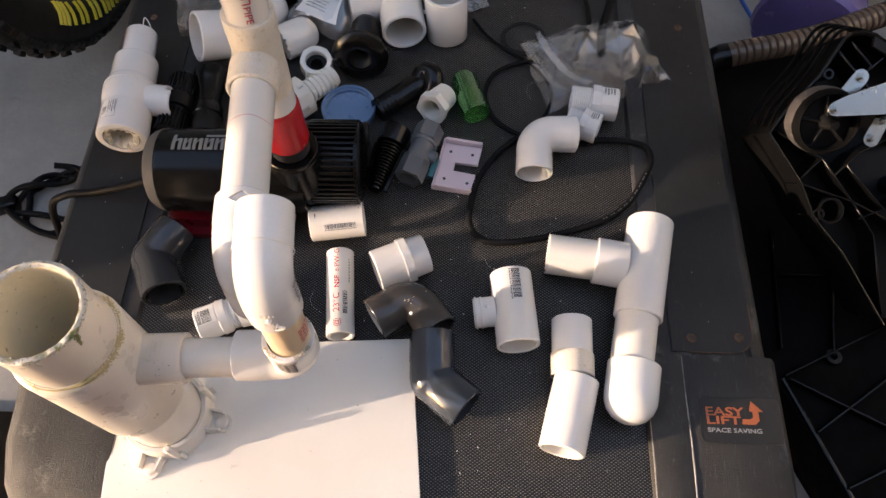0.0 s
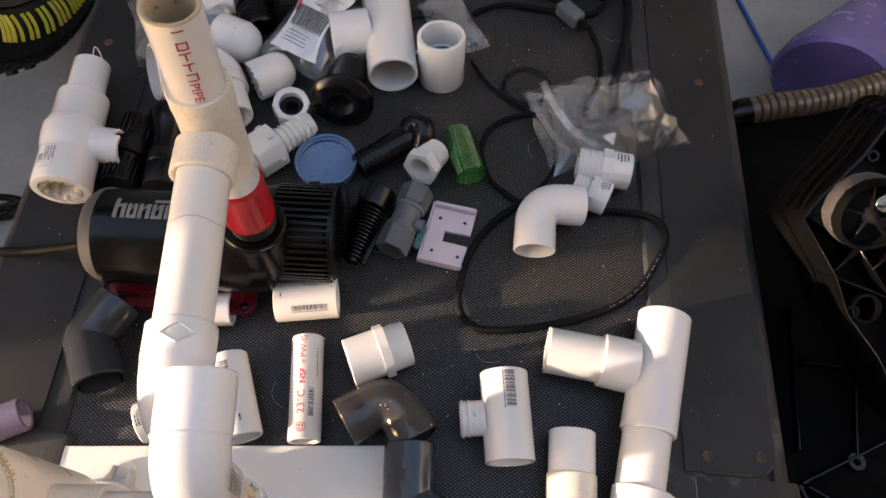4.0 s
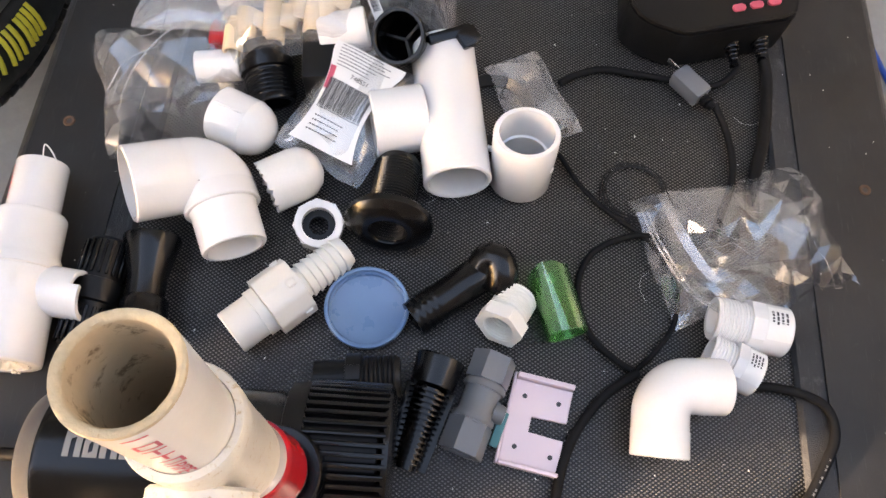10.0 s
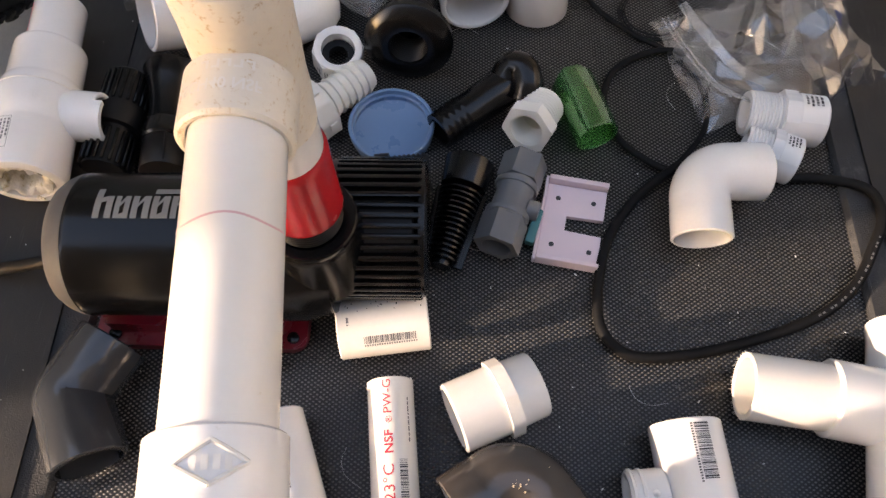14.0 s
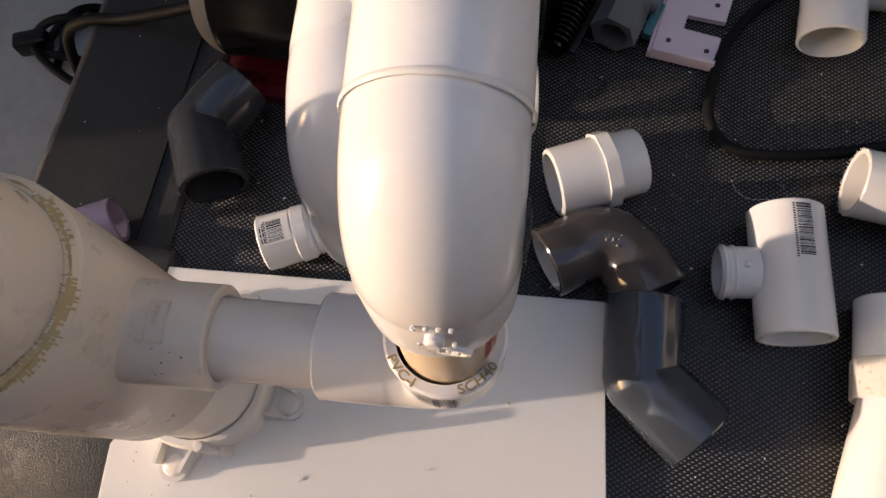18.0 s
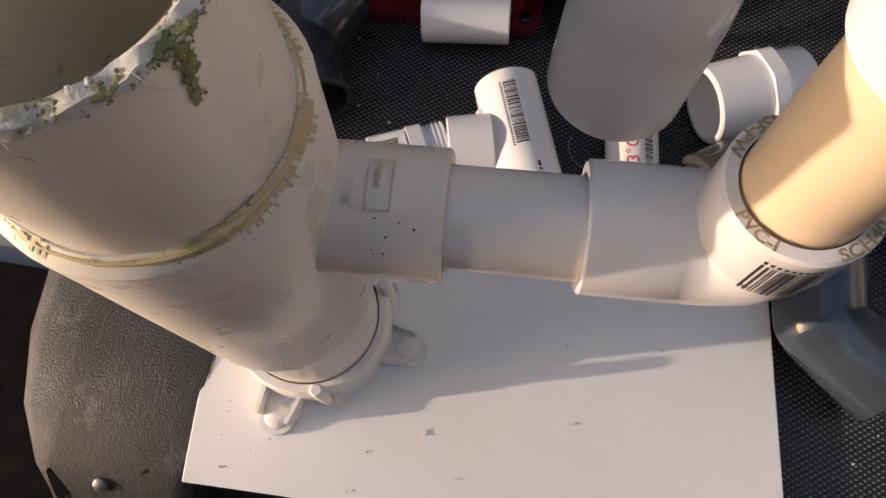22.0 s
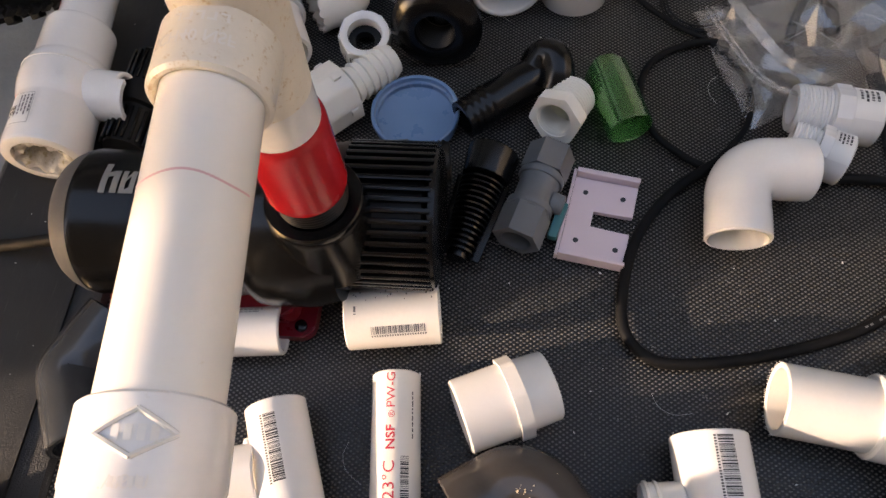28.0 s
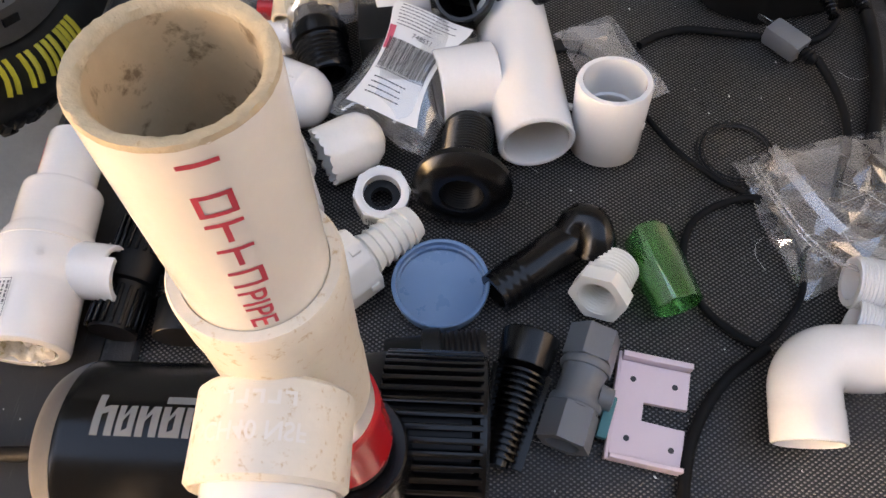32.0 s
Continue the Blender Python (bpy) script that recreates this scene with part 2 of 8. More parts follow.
CABLE = material("black_cable", (0.007, 0.007, 0.0075), 0.6, 0.15, 600.0, 0.05, spec=0.14)
RAIL = material("grained_rail_plastic", (0.036, 0.0358, 0.0362), 0.50, 0.35, 1100.0, 0.6, stain=(0.095, 0.092, 0.088), stain_at=0.57, stain_scale=24.0, scratch=(0.12, 0.117, 0.114), spec=0.32, bump_dist=0.0011)
RAIL_DARK = material("rail_plate_plastic", (0.020, 0.0197, 0.0197), 0.46, 0.3, 1600.0, 0.4, stain=(0.07, 0.065, 0.06), stain_at=0.66, stain_scale=26.0, scratch=(0.055, 0.053, 0.052), spec=0.35)
WORN = material("worn_pale_edge", (0.34, 0.33, 0.31), 0.6, 0.3, 400.0, 0.3, stain=(0.06, 0.06, 0.06), stain_at=0.52, stain_scale=60.0)
RUSTY = material("rust_stain", (0.16, 0.085, 0.05), 0.85, 0.4, 500.0, 0.3, stain=(0.03, 0.025, 0.02), stain_at=0.5, stain_scale=90.0)
BELT = dotted_belt()
MELAMINE = material("white_melamine", (0.85, 0.825, 0.77), 0.38, 0.03, 300.0, 0.03, stain=(0.68, 0.57, 0.38), stain_at=0.66, stain_scale=22.0)
RED = material("glossy_red_plastic", (0.44, 0.012, 0.018), 0.24, 0.12, 500.0, 0.05, stain=(0.62, 0.22, 0.22), stain_at=0.74, stain_scale=70.0)
DARK_RED = material("dark_red_plastic", (0.16, 0.006, 0.014), 0.3, 0.15, 500.0, 0.05)
BLUE = material("blue_plastic", (0.125, 0.235, 0.40), 0.3, 0.06, 500.0, 0.04)
PINK = material("pale_pink_plastic", (0.74, 0.61, 0.66), 0.42, 0.04, 600.0, 0.04)
VALVE_GREY = material("valve_grey_plastic", (0.15, 0.158, 0.168), 0.36, 0.1, 600.0, 0.05)
TEAL = material("teal_plastic", (0.02, 0.16, 0.17), 0.4, 0.1, 600.0, 0.05)
LILAC = material("lilac_pvc", (0.17, 0.14, 0.215), 0.32, 0.1, 500.0, 0.04)
PURPLE = material("purple_plastic", (0.16, 0.12, 0.32), 0.25, 0.15, 400.0, 0.05)
BLUE_PLASTIC = material("deep_blue_plastic", (0.02, 0.05, 0.30), 0.35, 0.15, 400.0, 0.05)
HOSE = material("brown_hose", (0.105, 0.070, 0.050), 0.10, 0.15, 400.0, 0.08)
BLUE_CABLE = material("blue_cable", (0.02, 0.10, 0.42), 0.35, 0.1, 400.0, 0.05)
CONCRETE = material("garage_concrete", (0.33, 0.32, 0.30), 0.7, 0.12, 120.0, 0.25, stain=(0.14, 0.13, 0.12), stain_at=0.66, stain_scale=5.0, bump_dist=0.002)
# for the added south wall: dim and warm, to lower the front light
DIM_WALL = material("dim_warm_wall", (0.34, 0.265, 0.19), 0.8, 0.15, 60.0, 0.2, stain=(0.22, 0.16, 0.11), stain_at=0.62, stain_scale=4.0, bump_dist=0.002)
PLASTER = material("unseen_wall_paint", (0.62, 0.60, 0.56), 0.85, 0.05, 60.0, 0.2, bump_dist=0.002)
ZINC = material("zinc_plated_steel", (0.48, 0.475, 0.44), 0.24, 0.08, 400.0, 0.05, metal=1.0)
STEEL = material("steel_screw", (0.22, 0.21, 0.20), 0.45, 0.2, 700.0, 0.2, metal=0.8)
RUST = material("dark_screw", (0.07, 0.05, 0.04), 0.7, 0.3, 900.0, 0.3)
SILVER = material("silver_trim", (0.085, 0.085, 0.088), 0.7, 0.1, 500.0, 0.05, metal=0.2)
WHITE_RUBBER = material("pale_patched_tread", (0.075, 0.066, 0.062), 0.85, 0.35, 200.0, 0.4, stain=(0.24, 0.21, 0.20), stain_at=0.60, stain_scale=260.0)
PAPER = material("white_label", (0.80, 0.79, 0.76), 0.55, 0.03, 500.0, 0.03)
INK = material("black_ink", (0.03, 0.03, 0.035), 0.5, 0.1, 500.0, 0.0)
FADED_INK = material("faded_ink", (0.15, 0.15, 0.155), 0.5, 0.1, 500.0, 0.0)
CORD_INK = material("faint_cord_print", (0.12, 0.12, 0.12), 0.5, 0.08, 500.0, 0.0)
PINK_INK = material("faded_pink_print", (0.72, 0.43, 0.43), 0.4, 0.15, 900.0, 0.0)
GREY_INK = material("grey_print", (0.34, 0.34, 0.34), 0.5, 0.08, 500.0, 0.0)
RED_INK = material("red_print", (0.58, 0.03, 0.06), 0.45, 0.15, 900.0, 0.0)
ORANGE = material("orange_print", (0.42, 0.11, 0.035), 0.45, 0.1, 500.0, 0.0)
YELLOW = material("yellow_print", (0.75, 0.62, 0.05), 0.5, 0.1, 500.0, 0.0)
LOGO_GREY = material("silver_grey_print", (0.20, 0.20, 0.195), 0.45, 0.08, 500.0, 0.0)
PINK_BUTTON = material("pink_button", (0.60, 0.10, 0.15), 0.4, 0.1, 500.0, 0.03)
FILM = film("clear_bag_film", veil=0.055, gloss=0.5)
FILM_MILKY = film("milky_bag_film", veil=0.12, gloss=0.4)
# whiter film for the lines that stand for highlights on the bags
FILM_GLINT = film("glint_bag_film", tint=(0.92, 0.93, 0.94), veil=0.22, gloss=0.6)
GREEN = film("clear_green_plastic", tint=(0.16, 0.62, 0.22), veil=0.09, gloss=0.45, through_it=(0.52, 0.86, 0.55))


# ---- building helpers ----
def axis(p0, p1, spin=0.0):
    """The pose whose z axis runs from p0 towards p1; its x axis is as near to straight up as can be, then spun."""
    p0, p1 = Vector(p0), Vector(p1)
    z = (p1 - p0).normalized()
    up = Vector((0, 0, 1)) if abs(z.z) < 0.95 else Vector((0, -1, 0))
    x = (up - z * up.dot(z)).normalized()
    y = z.cross(x)
    m = Matrix((x, y, z)).transposed().to_4x4()
    m.translation = p0
    return m @ Matrix.Rotation(radians(spin), 4, "Z")


def finish(bm, name, mat, smooth=38.0):
    bmesh.ops.recalc_face_normals(bm, faces=bm.faces)
    me = bpy.data.meshes.new(name)
    bm.to_mesh(me)
    bm.free()
    for one in mat if isinstance(mat, (list, tuple)) else (mat,):
        me.materials.append(one)
    me.shade_smooth()
    me.set_sharp_from_angle(angle=radians(smooth))
    return me


def part(name, bm, mat, parent, label="", smooth=38.0):
    ob = new(name, finish(bm, name, mat, smooth))
    ob.parent = parent
    if label:
        ob["label"] = label
    if name in ("barcode", "card_print", "label_print", "raised_letters", "raised_plate", "red_print", "torn_print", "strip_barcode", "scuffs", "dark_specks", "shavings", "burrs", "algae", "contents", "moulded_mark", "moulded_marks", "rim_letters", "red_line", "cord_print", "print"):
        ob["kind"] = "stuff"
    return ob


def thing(name, label, category, group="", kind="", at=(0, 0, 0)):
    ob = new(name)
    ob.empty_display_size, ob.location = 0.01, at
    return tagged(ob, label, category, group, kind)


def solid(name, bm, mat, label, category, group="", kind="", smooth=38.0):
    return tagged(new(name, finish(bm, name, mat, smooth)), label, category, group, kind)


def rev(bm, m, profile, seg=36, closed=True, wobble=0.0, mat=0):
    """Turns a profile of (s, r) about the z axis of m. closed: joins its last point to its first (a tube's wall)."""
    rings = []
    for i, (s, r) in enumerate(profile):
        ring = []
        for j in range(seg):
            a = 2 * math.pi * j / seg
            w = 1 + (wobble * noise.noise((math.cos(a) * 2.0 + i, math.sin(a) * 2.0, s * 40)) if wobble else 0)
            ring.append(bm.verts.new(m @ Vector((r * w * math.cos(a), r * w * math.sin(a), s))))
        rings.append(ring)
    for i in range(len(rings) if closed else len(rings) - 1):
        a, b = rings[i], rings[(i + 1) % len(rings)]
        for j in range(seg):
            f = bm.faces.new((a[j], a[(j + 1) % seg], b[(j + 1) % seg], b[j]))
            f.material_index = mat
    return rings


def capped(bm, m, profile, seg=36, mat=0):
    """Like rev, but a solid whose two ends are closed with flat caps."""
    rings = rev(bm, m, profile, seg, False, mat=mat)
    bm.faces.new(rings[0][::-1]).material_index = mat
    bm.faces.new(rings[-1]).material_index = mat


def tube(bm, p0, p1, ro, ri, seg=36, bevel=0.0008, spin=0.0):
    """A pipe with bevelled ends from p0 to p1."""
    n = (Vector(p1) - Vector(p0)).length
    b = min(bevel, (ro - ri) * 0.4)
    rev(bm, axis(p0, p1, spin), [(0, ri + b), (0, ro - b), (b, ro), (n - b, ro), (n, ro - b), (n, ri + b), (n - b, ri), (b, ri)], seg)


def threads(s0, s1, r, depth=0.0009, pitch=0.0022):
    """Points of a profile with rounded thread ridges from s0 to s1."""
    out, s = [], s0
    while s + pitch <= s1 + 1e-6:
        out += [(s, r - depth), (s + pitch * 0.35, r), (s + pitch * 0.6, r), (s + pitch * 0.95, r - depth)]
        s += pitch
    return out


def bend(m1, c, m2, radius, n=12):
    """A line from m1 to m2 that turns with that radius at the corner c."""
    m1, c, m2 = Vector(m1), Vector(c), Vector(m2)
    a, b = (m1 - c).normalized(), (m2 - c).normalized()
    half = math.acos(max(-1, min(1, a.dot(b)))) / 2
    t = min(radius / math.tan(half), (m1 - c).length * 0.95, (m2 - c).length * 0.95)
    radius = t * math.tan(half)
    centre = c + (a + b).normalized() * (radius / math.sin(half))
    p, q = c + a * t - centre, c + b * t - centre
    pts = [m1]
    for i in range(n + 1):
        pts.append(centre + p.slerp(q, i / n, p.lerp(q, i / n)).normalized() * radius)
    return pts + [m2]


def sweep(bm, pts, radii, seg=28, bores=None, caps=True, mat=0):
    """A round bar along pts; with bores, a hollow one whose two ends are open."""
    pts = [Vector(p) for p in pts]
    tang = [(pts[min(i + 1, len(pts) - 1)] - pts[max(i - 1, 0)]).normalized() for i in range(len(pts))]
    x = tang[0].orthogonal().normalized()
    frames = []
    for t in tang:
        x = (x - t * x.dot(t)).normalized()
        frames.append((x, t.cross(x)))

    def skin(rs):
        rings = []
        for p, (u, v), r in zip(pts, frames, rs):
            rings.append([bm.verts.new(p + (u * math.cos(2 * math.pi * j / seg) + v * math.sin(2 * math.pi * j / seg)) * r) for j in range(seg)])
        for a, b in zip(rings, rings[1:]):
            for j in range(seg):
                bm.faces.new((a[j], a[(j + 1) % seg], b[(j + 1) % seg], b[j])).material_index = mat
        return rings

    rs = radii if isinstance(radii, (list, tuple)) else [radii] * len(pts)
    outer = skin(rs)
    if bores is not None:
        inner = skin(bores if isinstance(bores, (list, tuple)) else [bores] * len(pts))
        for a, b in ((outer[0], inner[0]), (outer[-1], inner[-1])):
            for j in range(seg):
                bm.faces.new((a[j], a[(j + 1) % seg], b[(j + 1) % seg], b[j])).material_index = mat
    elif caps:
        bm.faces.new(outer[0][::-1])
        bm.faces.new(outer[-1])


def spline(points, n=10):
    """A smooth line through points (Catmull-Rom)."""
    p = [Vector(q) for q in points]
    p = [p[0] * 2 - p[1], *p, p[-1] * 2 - p[-2]]
    out = []
    for a, b, c, d in zip(p, p[1:], p[2:], p[3:]):
        for i in range(n):
            t = i / n
            out.append(0.5 * ((2 * b) + (c - a) * t + (2 * a - 5 * b + 4 * c - d) * t * t + (3 * b - a - 3 * c + d) * t ** 3))
    return out + [p[-2]]


def box(bm, m, size, bevel=0.0, seg=2, mat=0):
    """A box of that size about m's origin, with rounded edges."""
    got = bmesh.ops.create_cube(bm, size=1.0, matrix=m @ Matrix.Diagonal((*size, 1)))
    if bevel:
        edges = list({e for v in got["verts"] for e in v.link_edges})
        bmesh.ops.bevel(bm, geom=edges, offset=bevel, segments=seg, affect="EDGES", profile=0.6)


def prism(bm, outline, z0, z1, m=Matrix(), mat=0):
    """An upright solid over an outline of (x, y)."""
    lo = [bm.verts.new(m @ Vector((x, y, z0))) for x, y in outline]
    hi = [bm.verts.new(m @ Vector((x, y, z1))) for x, y in outline]
    bm.faces.new(lo[::-1]).material_index = mat
    bm.faces.new(hi).material_index = mat
    for i in range(len(lo)):
        j = (i + 1) % len(lo)
        bm.faces.new((lo[i], lo[j], hi[j], hi[i])).material_index = mat


def rounded(x0, y0, x1, y1, r, n=6):
    out = []
    for cx, cy, a0 in ((x1 - r, y1 - r, 0), (x0 + r, y1 - r, 90), (x0 + r, y0 + r, 180), (x1 - r, y0 + r, 270)):
        out += [(cx + r * math.cos(radians(a0 + 90 * i / n)), cy + r * math.sin(radians(a0 + 90 * i / n))) for i in range(n + 1)]
    return out


def around(m, r):
    """A map from (s along the axis, w around it, in metres from the top) to the skin of a cylinder about m's z axis."""
    return lambda s, w: m @ Vector((r * math.cos(w / r), r * math.sin(w / r), s))


def patch(bm, put, u0, v0, u1, v1, nu=1, nv=6, mat=0):
    """A thin sheet over the rectangle, laid through the map put."""
    g = [[bm.verts.new(put(u0 + (u1 - u0) * i / nu, v0 + (v1 - v0) * j / nv)) for j in range(nv + 1)] for i in range(nu + 1)]
    for i in range(nu):
        for j in range(nv):
            bm.faces.new((g[i][j], g[i + 1][j], g[i + 1][j + 1], g[i][j + 1])).material_index = mat


def barcode(bm, put, u0, v0, length, height, along="u", seed=3, digits=True):
    """Bars of a code over a rectangle, with a row of small marks beside them."""
    rnd = random.Random(seed)
    a = 0.0
    while a < length - 0.0006:
        w = rnd.choice((0.0003, 0.0003, 0.0006, 0.0009))
        if along == "u":
            patch(bm, put, u0 + a, v0, u0 + min(a + w, length), v0 + height, 1, 5)
        else:
            patch(bm, put, u0, v0 + a, u0 + height, v0 + min(a + w, length), 1, 1)
        a += w + rnd.choice((0.0003, 0.0003, 0.0006))
    if digits:
        a = 0.0
        while a < length:
            if along == "u":
                patch(bm, put, u0 + a, v0 + height + 0.0007, u0 + a + 0.0008, v0 + height + 0.0019, 1, 1)
            else:
                patch(bm, put, u0 + height + 0.0007, v0 + a, u0 + height + 0.0019, v0 + a + 0.0008, 1, 1)
            a += 0.0014


def lines(bm, put, u0, v0, length, height, rows, along="u", seed=1):
    """Small print that cannot be read: rows of short bars."""
    rnd = random.Random(seed)
    step = height / rows
    for i in range(rows):
        a, end = 0.0, length * rnd.uniform(0.6, 1.0)
        while a < end:
            w = min(rnd.uniform(0.0012, 0.0035), end - a)
            b = i * step
            if along == "u":
                patch(bm, put, u0 + a, v0 + b, u0 + a + w, v0 + b + step * 0.5, 1, 1)
            else:
                patch(bm, put, u0 + b, v0 + a, u0 + b + step * 0.5, v0 + a + w, 1, 2)
            a += w + 0.0007


def lettering(bm, put, text, size, u0=0.0, v0=0.0, bold=0.0, stretch=1.0):
    """Words in the built-in font, laid through the map put(right, up)."""
    cu = bpy.data.curves.new("words", "FONT")
    cu.body, cu.size, cu.offset, cu.resolution_u = text, size, bold, 3
    ob = bpy.data.objects.new("words", cu)
    scene.collection.objects.link(ob)
    bpy.context.view_layer.update()
    me = ob.evaluated_get(bpy.context.evaluated_depsgraph_get()).to_mesh()
    fine = bmesh.new()
    fine.from_mesh(me)
    bmesh.ops.triangulate(fine, faces=fine.faces)
    bmesh.ops.subdivide_edges(fine, edges=fine.edges, cuts=2, use_grid_fill=True)
    fine.verts.index_update()
    vs = [bm.verts.new(put(u0 + v.co.x * stretch, v0 + v.co.y)) for v in fine.verts]
    for p in fine.faces:
        try:
            bm.faces.new([vs[v.index] for v in p.verts])
        except ValueError:
            pass
    fine.free()
    width = max((v.co.x for v in me.vertices), default=0.0) * stretch
    bpy.data.objects.remove(ob)
    bpy.data.curves.remove(cu)
    return width


def hexagon(r, turn=0.0, n=6):
    return [(r * math.cos(radians(turn + 360 * i / n)), r * math.sin(radians(turn + 360 * i / n))) for i in range(n)]


def nuts(bm, m, s0, s1, r, ri=None, n=6, turn=0.0, mat=0):
    """A hexagonal (or n-sided) collar along m's z axis, with a round bore if ri is given."""
    if ri is None:
        prism(bm, hexagon(r, turn, n), s0, s1, m, mat)
        return
    seg = n * 6
    outer = []
    for j in range(seg):
        a = 360 * j / seg
        local = ((a - turn) % (360 / n)) - 180 / n
        outer.append((r * math.cos(radians(180 / n)) / math.cos(radians(local)), radians(a)))
    rows = []
    for s, kind in ((s0, 0), (s1, 0), (s1, 1), (s0, 1)):
        rows.append([bm.verts.new(m @ Vector(((ri if kind else rr) * math.cos(a), (ri if kind else rr) * math.sin(a), s))) for rr, a in outer])
    for i in range(4):
        a, b = rows[i], rows[(i + 1) % 4]
        for j in range(seg):
            bm.faces.new((a[j], a[(j + 1) % seg], b[(j + 1) % seg], b[j])).material_index = mat


def elbow(bm, m1, c, m2, ro, ri, radius, socket=0.018, seg=36):
    """A pipe elbow with sockets at both mouths and a slightly slimmer bend."""
    pts = bend(m1, c, m2, radius, 14)
    m1, m2 = pts[0], pts[-1]
    d1, d2 = (pts[1] - m1), (pts[-2] - m2)
    s1, s2 = min(socket, d1.length * 0.9), min(socket, d2.length * 0.9)
    d1, d2 = d1.normalized(), d2.normalized()
    e = 0.0008
    full = [m1, m1 + d1 * e, m1 + d1 * s1, m1 + d1 * (s1 + e), *pts[1:-1], m2 + d2 * (s2 + e), m2 + d2 * s2, m2 + d2 * e, m2]
    slim = ro * 0.982
    rs = [ro - e, ro, ro, slim, *[slim] * (len(pts) - 2), slim, ro, ro, ro - e]
    sweep(bm, full, rs, seg, [ri] * len(full))


def crumple(bm, m, w, h, thick, nx=30, ny=24, seed=0, rough=0.006, ridge=0.01):
    """A crumpled film bag lying on m's xy plane: two creased sheets joined at their rims."""
    def lay(u, v, side):
        ex = 1 - abs(2 * u - 1) ** 3
        ey = 1 - abs(2 * v - 1) ** 3
        puff = thick * (ex * ey) ** 0.7
        p = Vector((u * w * 15 + seed * 3.1, v * h * 15 - seed, side * 4.0 + seed))
        crease = max(0.0, 1 - abs(noise.noise(p)) * 2.2) ** 2 * ridge * 0.7 + max(0.0, 1 - abs(noise.noise(p * 2.2)) * 3.0) ** 3 * rough * 0.6 + noise.noise(p * 0.9) * ridge * 0.7
        edge = 0.35 + 0.65 * min(ex, ey)
        dx = noise.noise((u * 3 + seed, v * 3, 1.7)) * w * 0.07
        dy = noise.noise((u * 3, v * 3 + seed, 8.7)) * h * 0.07
        z = max(0.0004, (puff + crease * edge) if side else crease * 0.12 + 0.0004)
        return m @ Vector(((u - 0.5) * w + dx, (v - 0.5) * h + dy, z))
    for side in (1, 0):
        g = [[bm.verts.new(lay(i / nx, j / ny, side)) for j in range(ny + 1)] for i in range(nx + 1)]
        for i in range(nx):
            for j in range(ny):
                bm.faces.new((g[i][j], g[i + 1][j], g[i + 1][j + 1], g[i][j + 1]))
# ---- the place ----
FLOOR_Z = -0.195
bm = bmesh.new()
prism(bm, [(-30, -40), (30, -40), (30, 6), (-30, 6)], FLOOR_Z - 0.1, FLOOR_Z)
solid("floor", bm, CONCRETE, "grey worn concrete garage floor under the treadmill", "floor", kind="structure")
# unseen walls, added to block sky light and bounce the rest
for name, a, b in (("unseen_wall_north", (-1.7, 2.4), (2.6, 2.5)), ("unseen_wall_east", (2.5, -2.0), (2.6, 2.4)), ("unseen_wall_south", (-1.6, -1.05), (2.5, -0.95))):
    bm = bmesh.new()
    prism(bm, [(a[0], a[1]), (b[0], a[1]), (b[0], b[1]), (a[0], b[1])], FLOOR_Z, 2.3)
    solid(name, bm, DIM_WALL if name == "unseen_wall_south" else PLASTER, "unseen dim warm wall added to cut the light from the front" if name == "unseen_wall_south" else "unseen pale wall added to block and bounce light", "wall", kind="structure")
# unseen west wall, added; its slanting edge is shaped to where sunlight ends
bm = bmesh.new()
prism(bm, [(2.4, FLOOR_Z), (2.4, 2.3), (SUN_EDGE_Y - 0.22 * 1.965, 2.3), (SUN_EDGE_Y + 0.22 * 0.53, FLOOR_Z)], -1.7, -1.6, Matrix(((0, 0, 1, 0), (1, 0, 0, 0), (0, 1, 0, 0), (0, 0, 0, 1))))
solid("unseen_wall_west", bm, PLASTER, "unseen pale wall added to block and bounce light", "wall", kind="structure")
# unseen ceiling, added to cut sky light over the far end
bm = bmesh.new()
prism(bm, [(-1.7, 0.9), (2.6, 0.9), (2.6, 2.5), (-1.7, 2.5)], 2.3, 2.4)
solid("ceiling", bm, PLASTER, "unseen ceiling added to shade the far end", "ceiling", kind="structure")

# ---- treadmill ----
mill = thing("treadmill", "black treadmill deck used as a table, woven belt between plastic rails", "treadmill")
bm = bmesh.new()
box(bm, pose(0, 0.435, -0.012), (0.50, 0.95, 0.022), 0.006, 3)
part("running_belt", bm, BELT, mill, "black woven running belt with pale threads")
bm = bmesh.new()
box(bm, pose(0, 0.42, -0.085), (0.56, 0.94, 0.11), 0.008)
part("deck_frame", bm, BLACK_MATT, mill, "black deck frame under the belt")
bm = bmesh.new()
capped(bm, axis((-0.25, -0.050, -0.045), (0.25, -0.050, -0.045)), [(0, 0.017), (0.002, 0.019), (0.498, 0.019), (0.5, 0.017)])
part("rear_roller", bm, DEEP_BLACK, mill, "black rear roller")
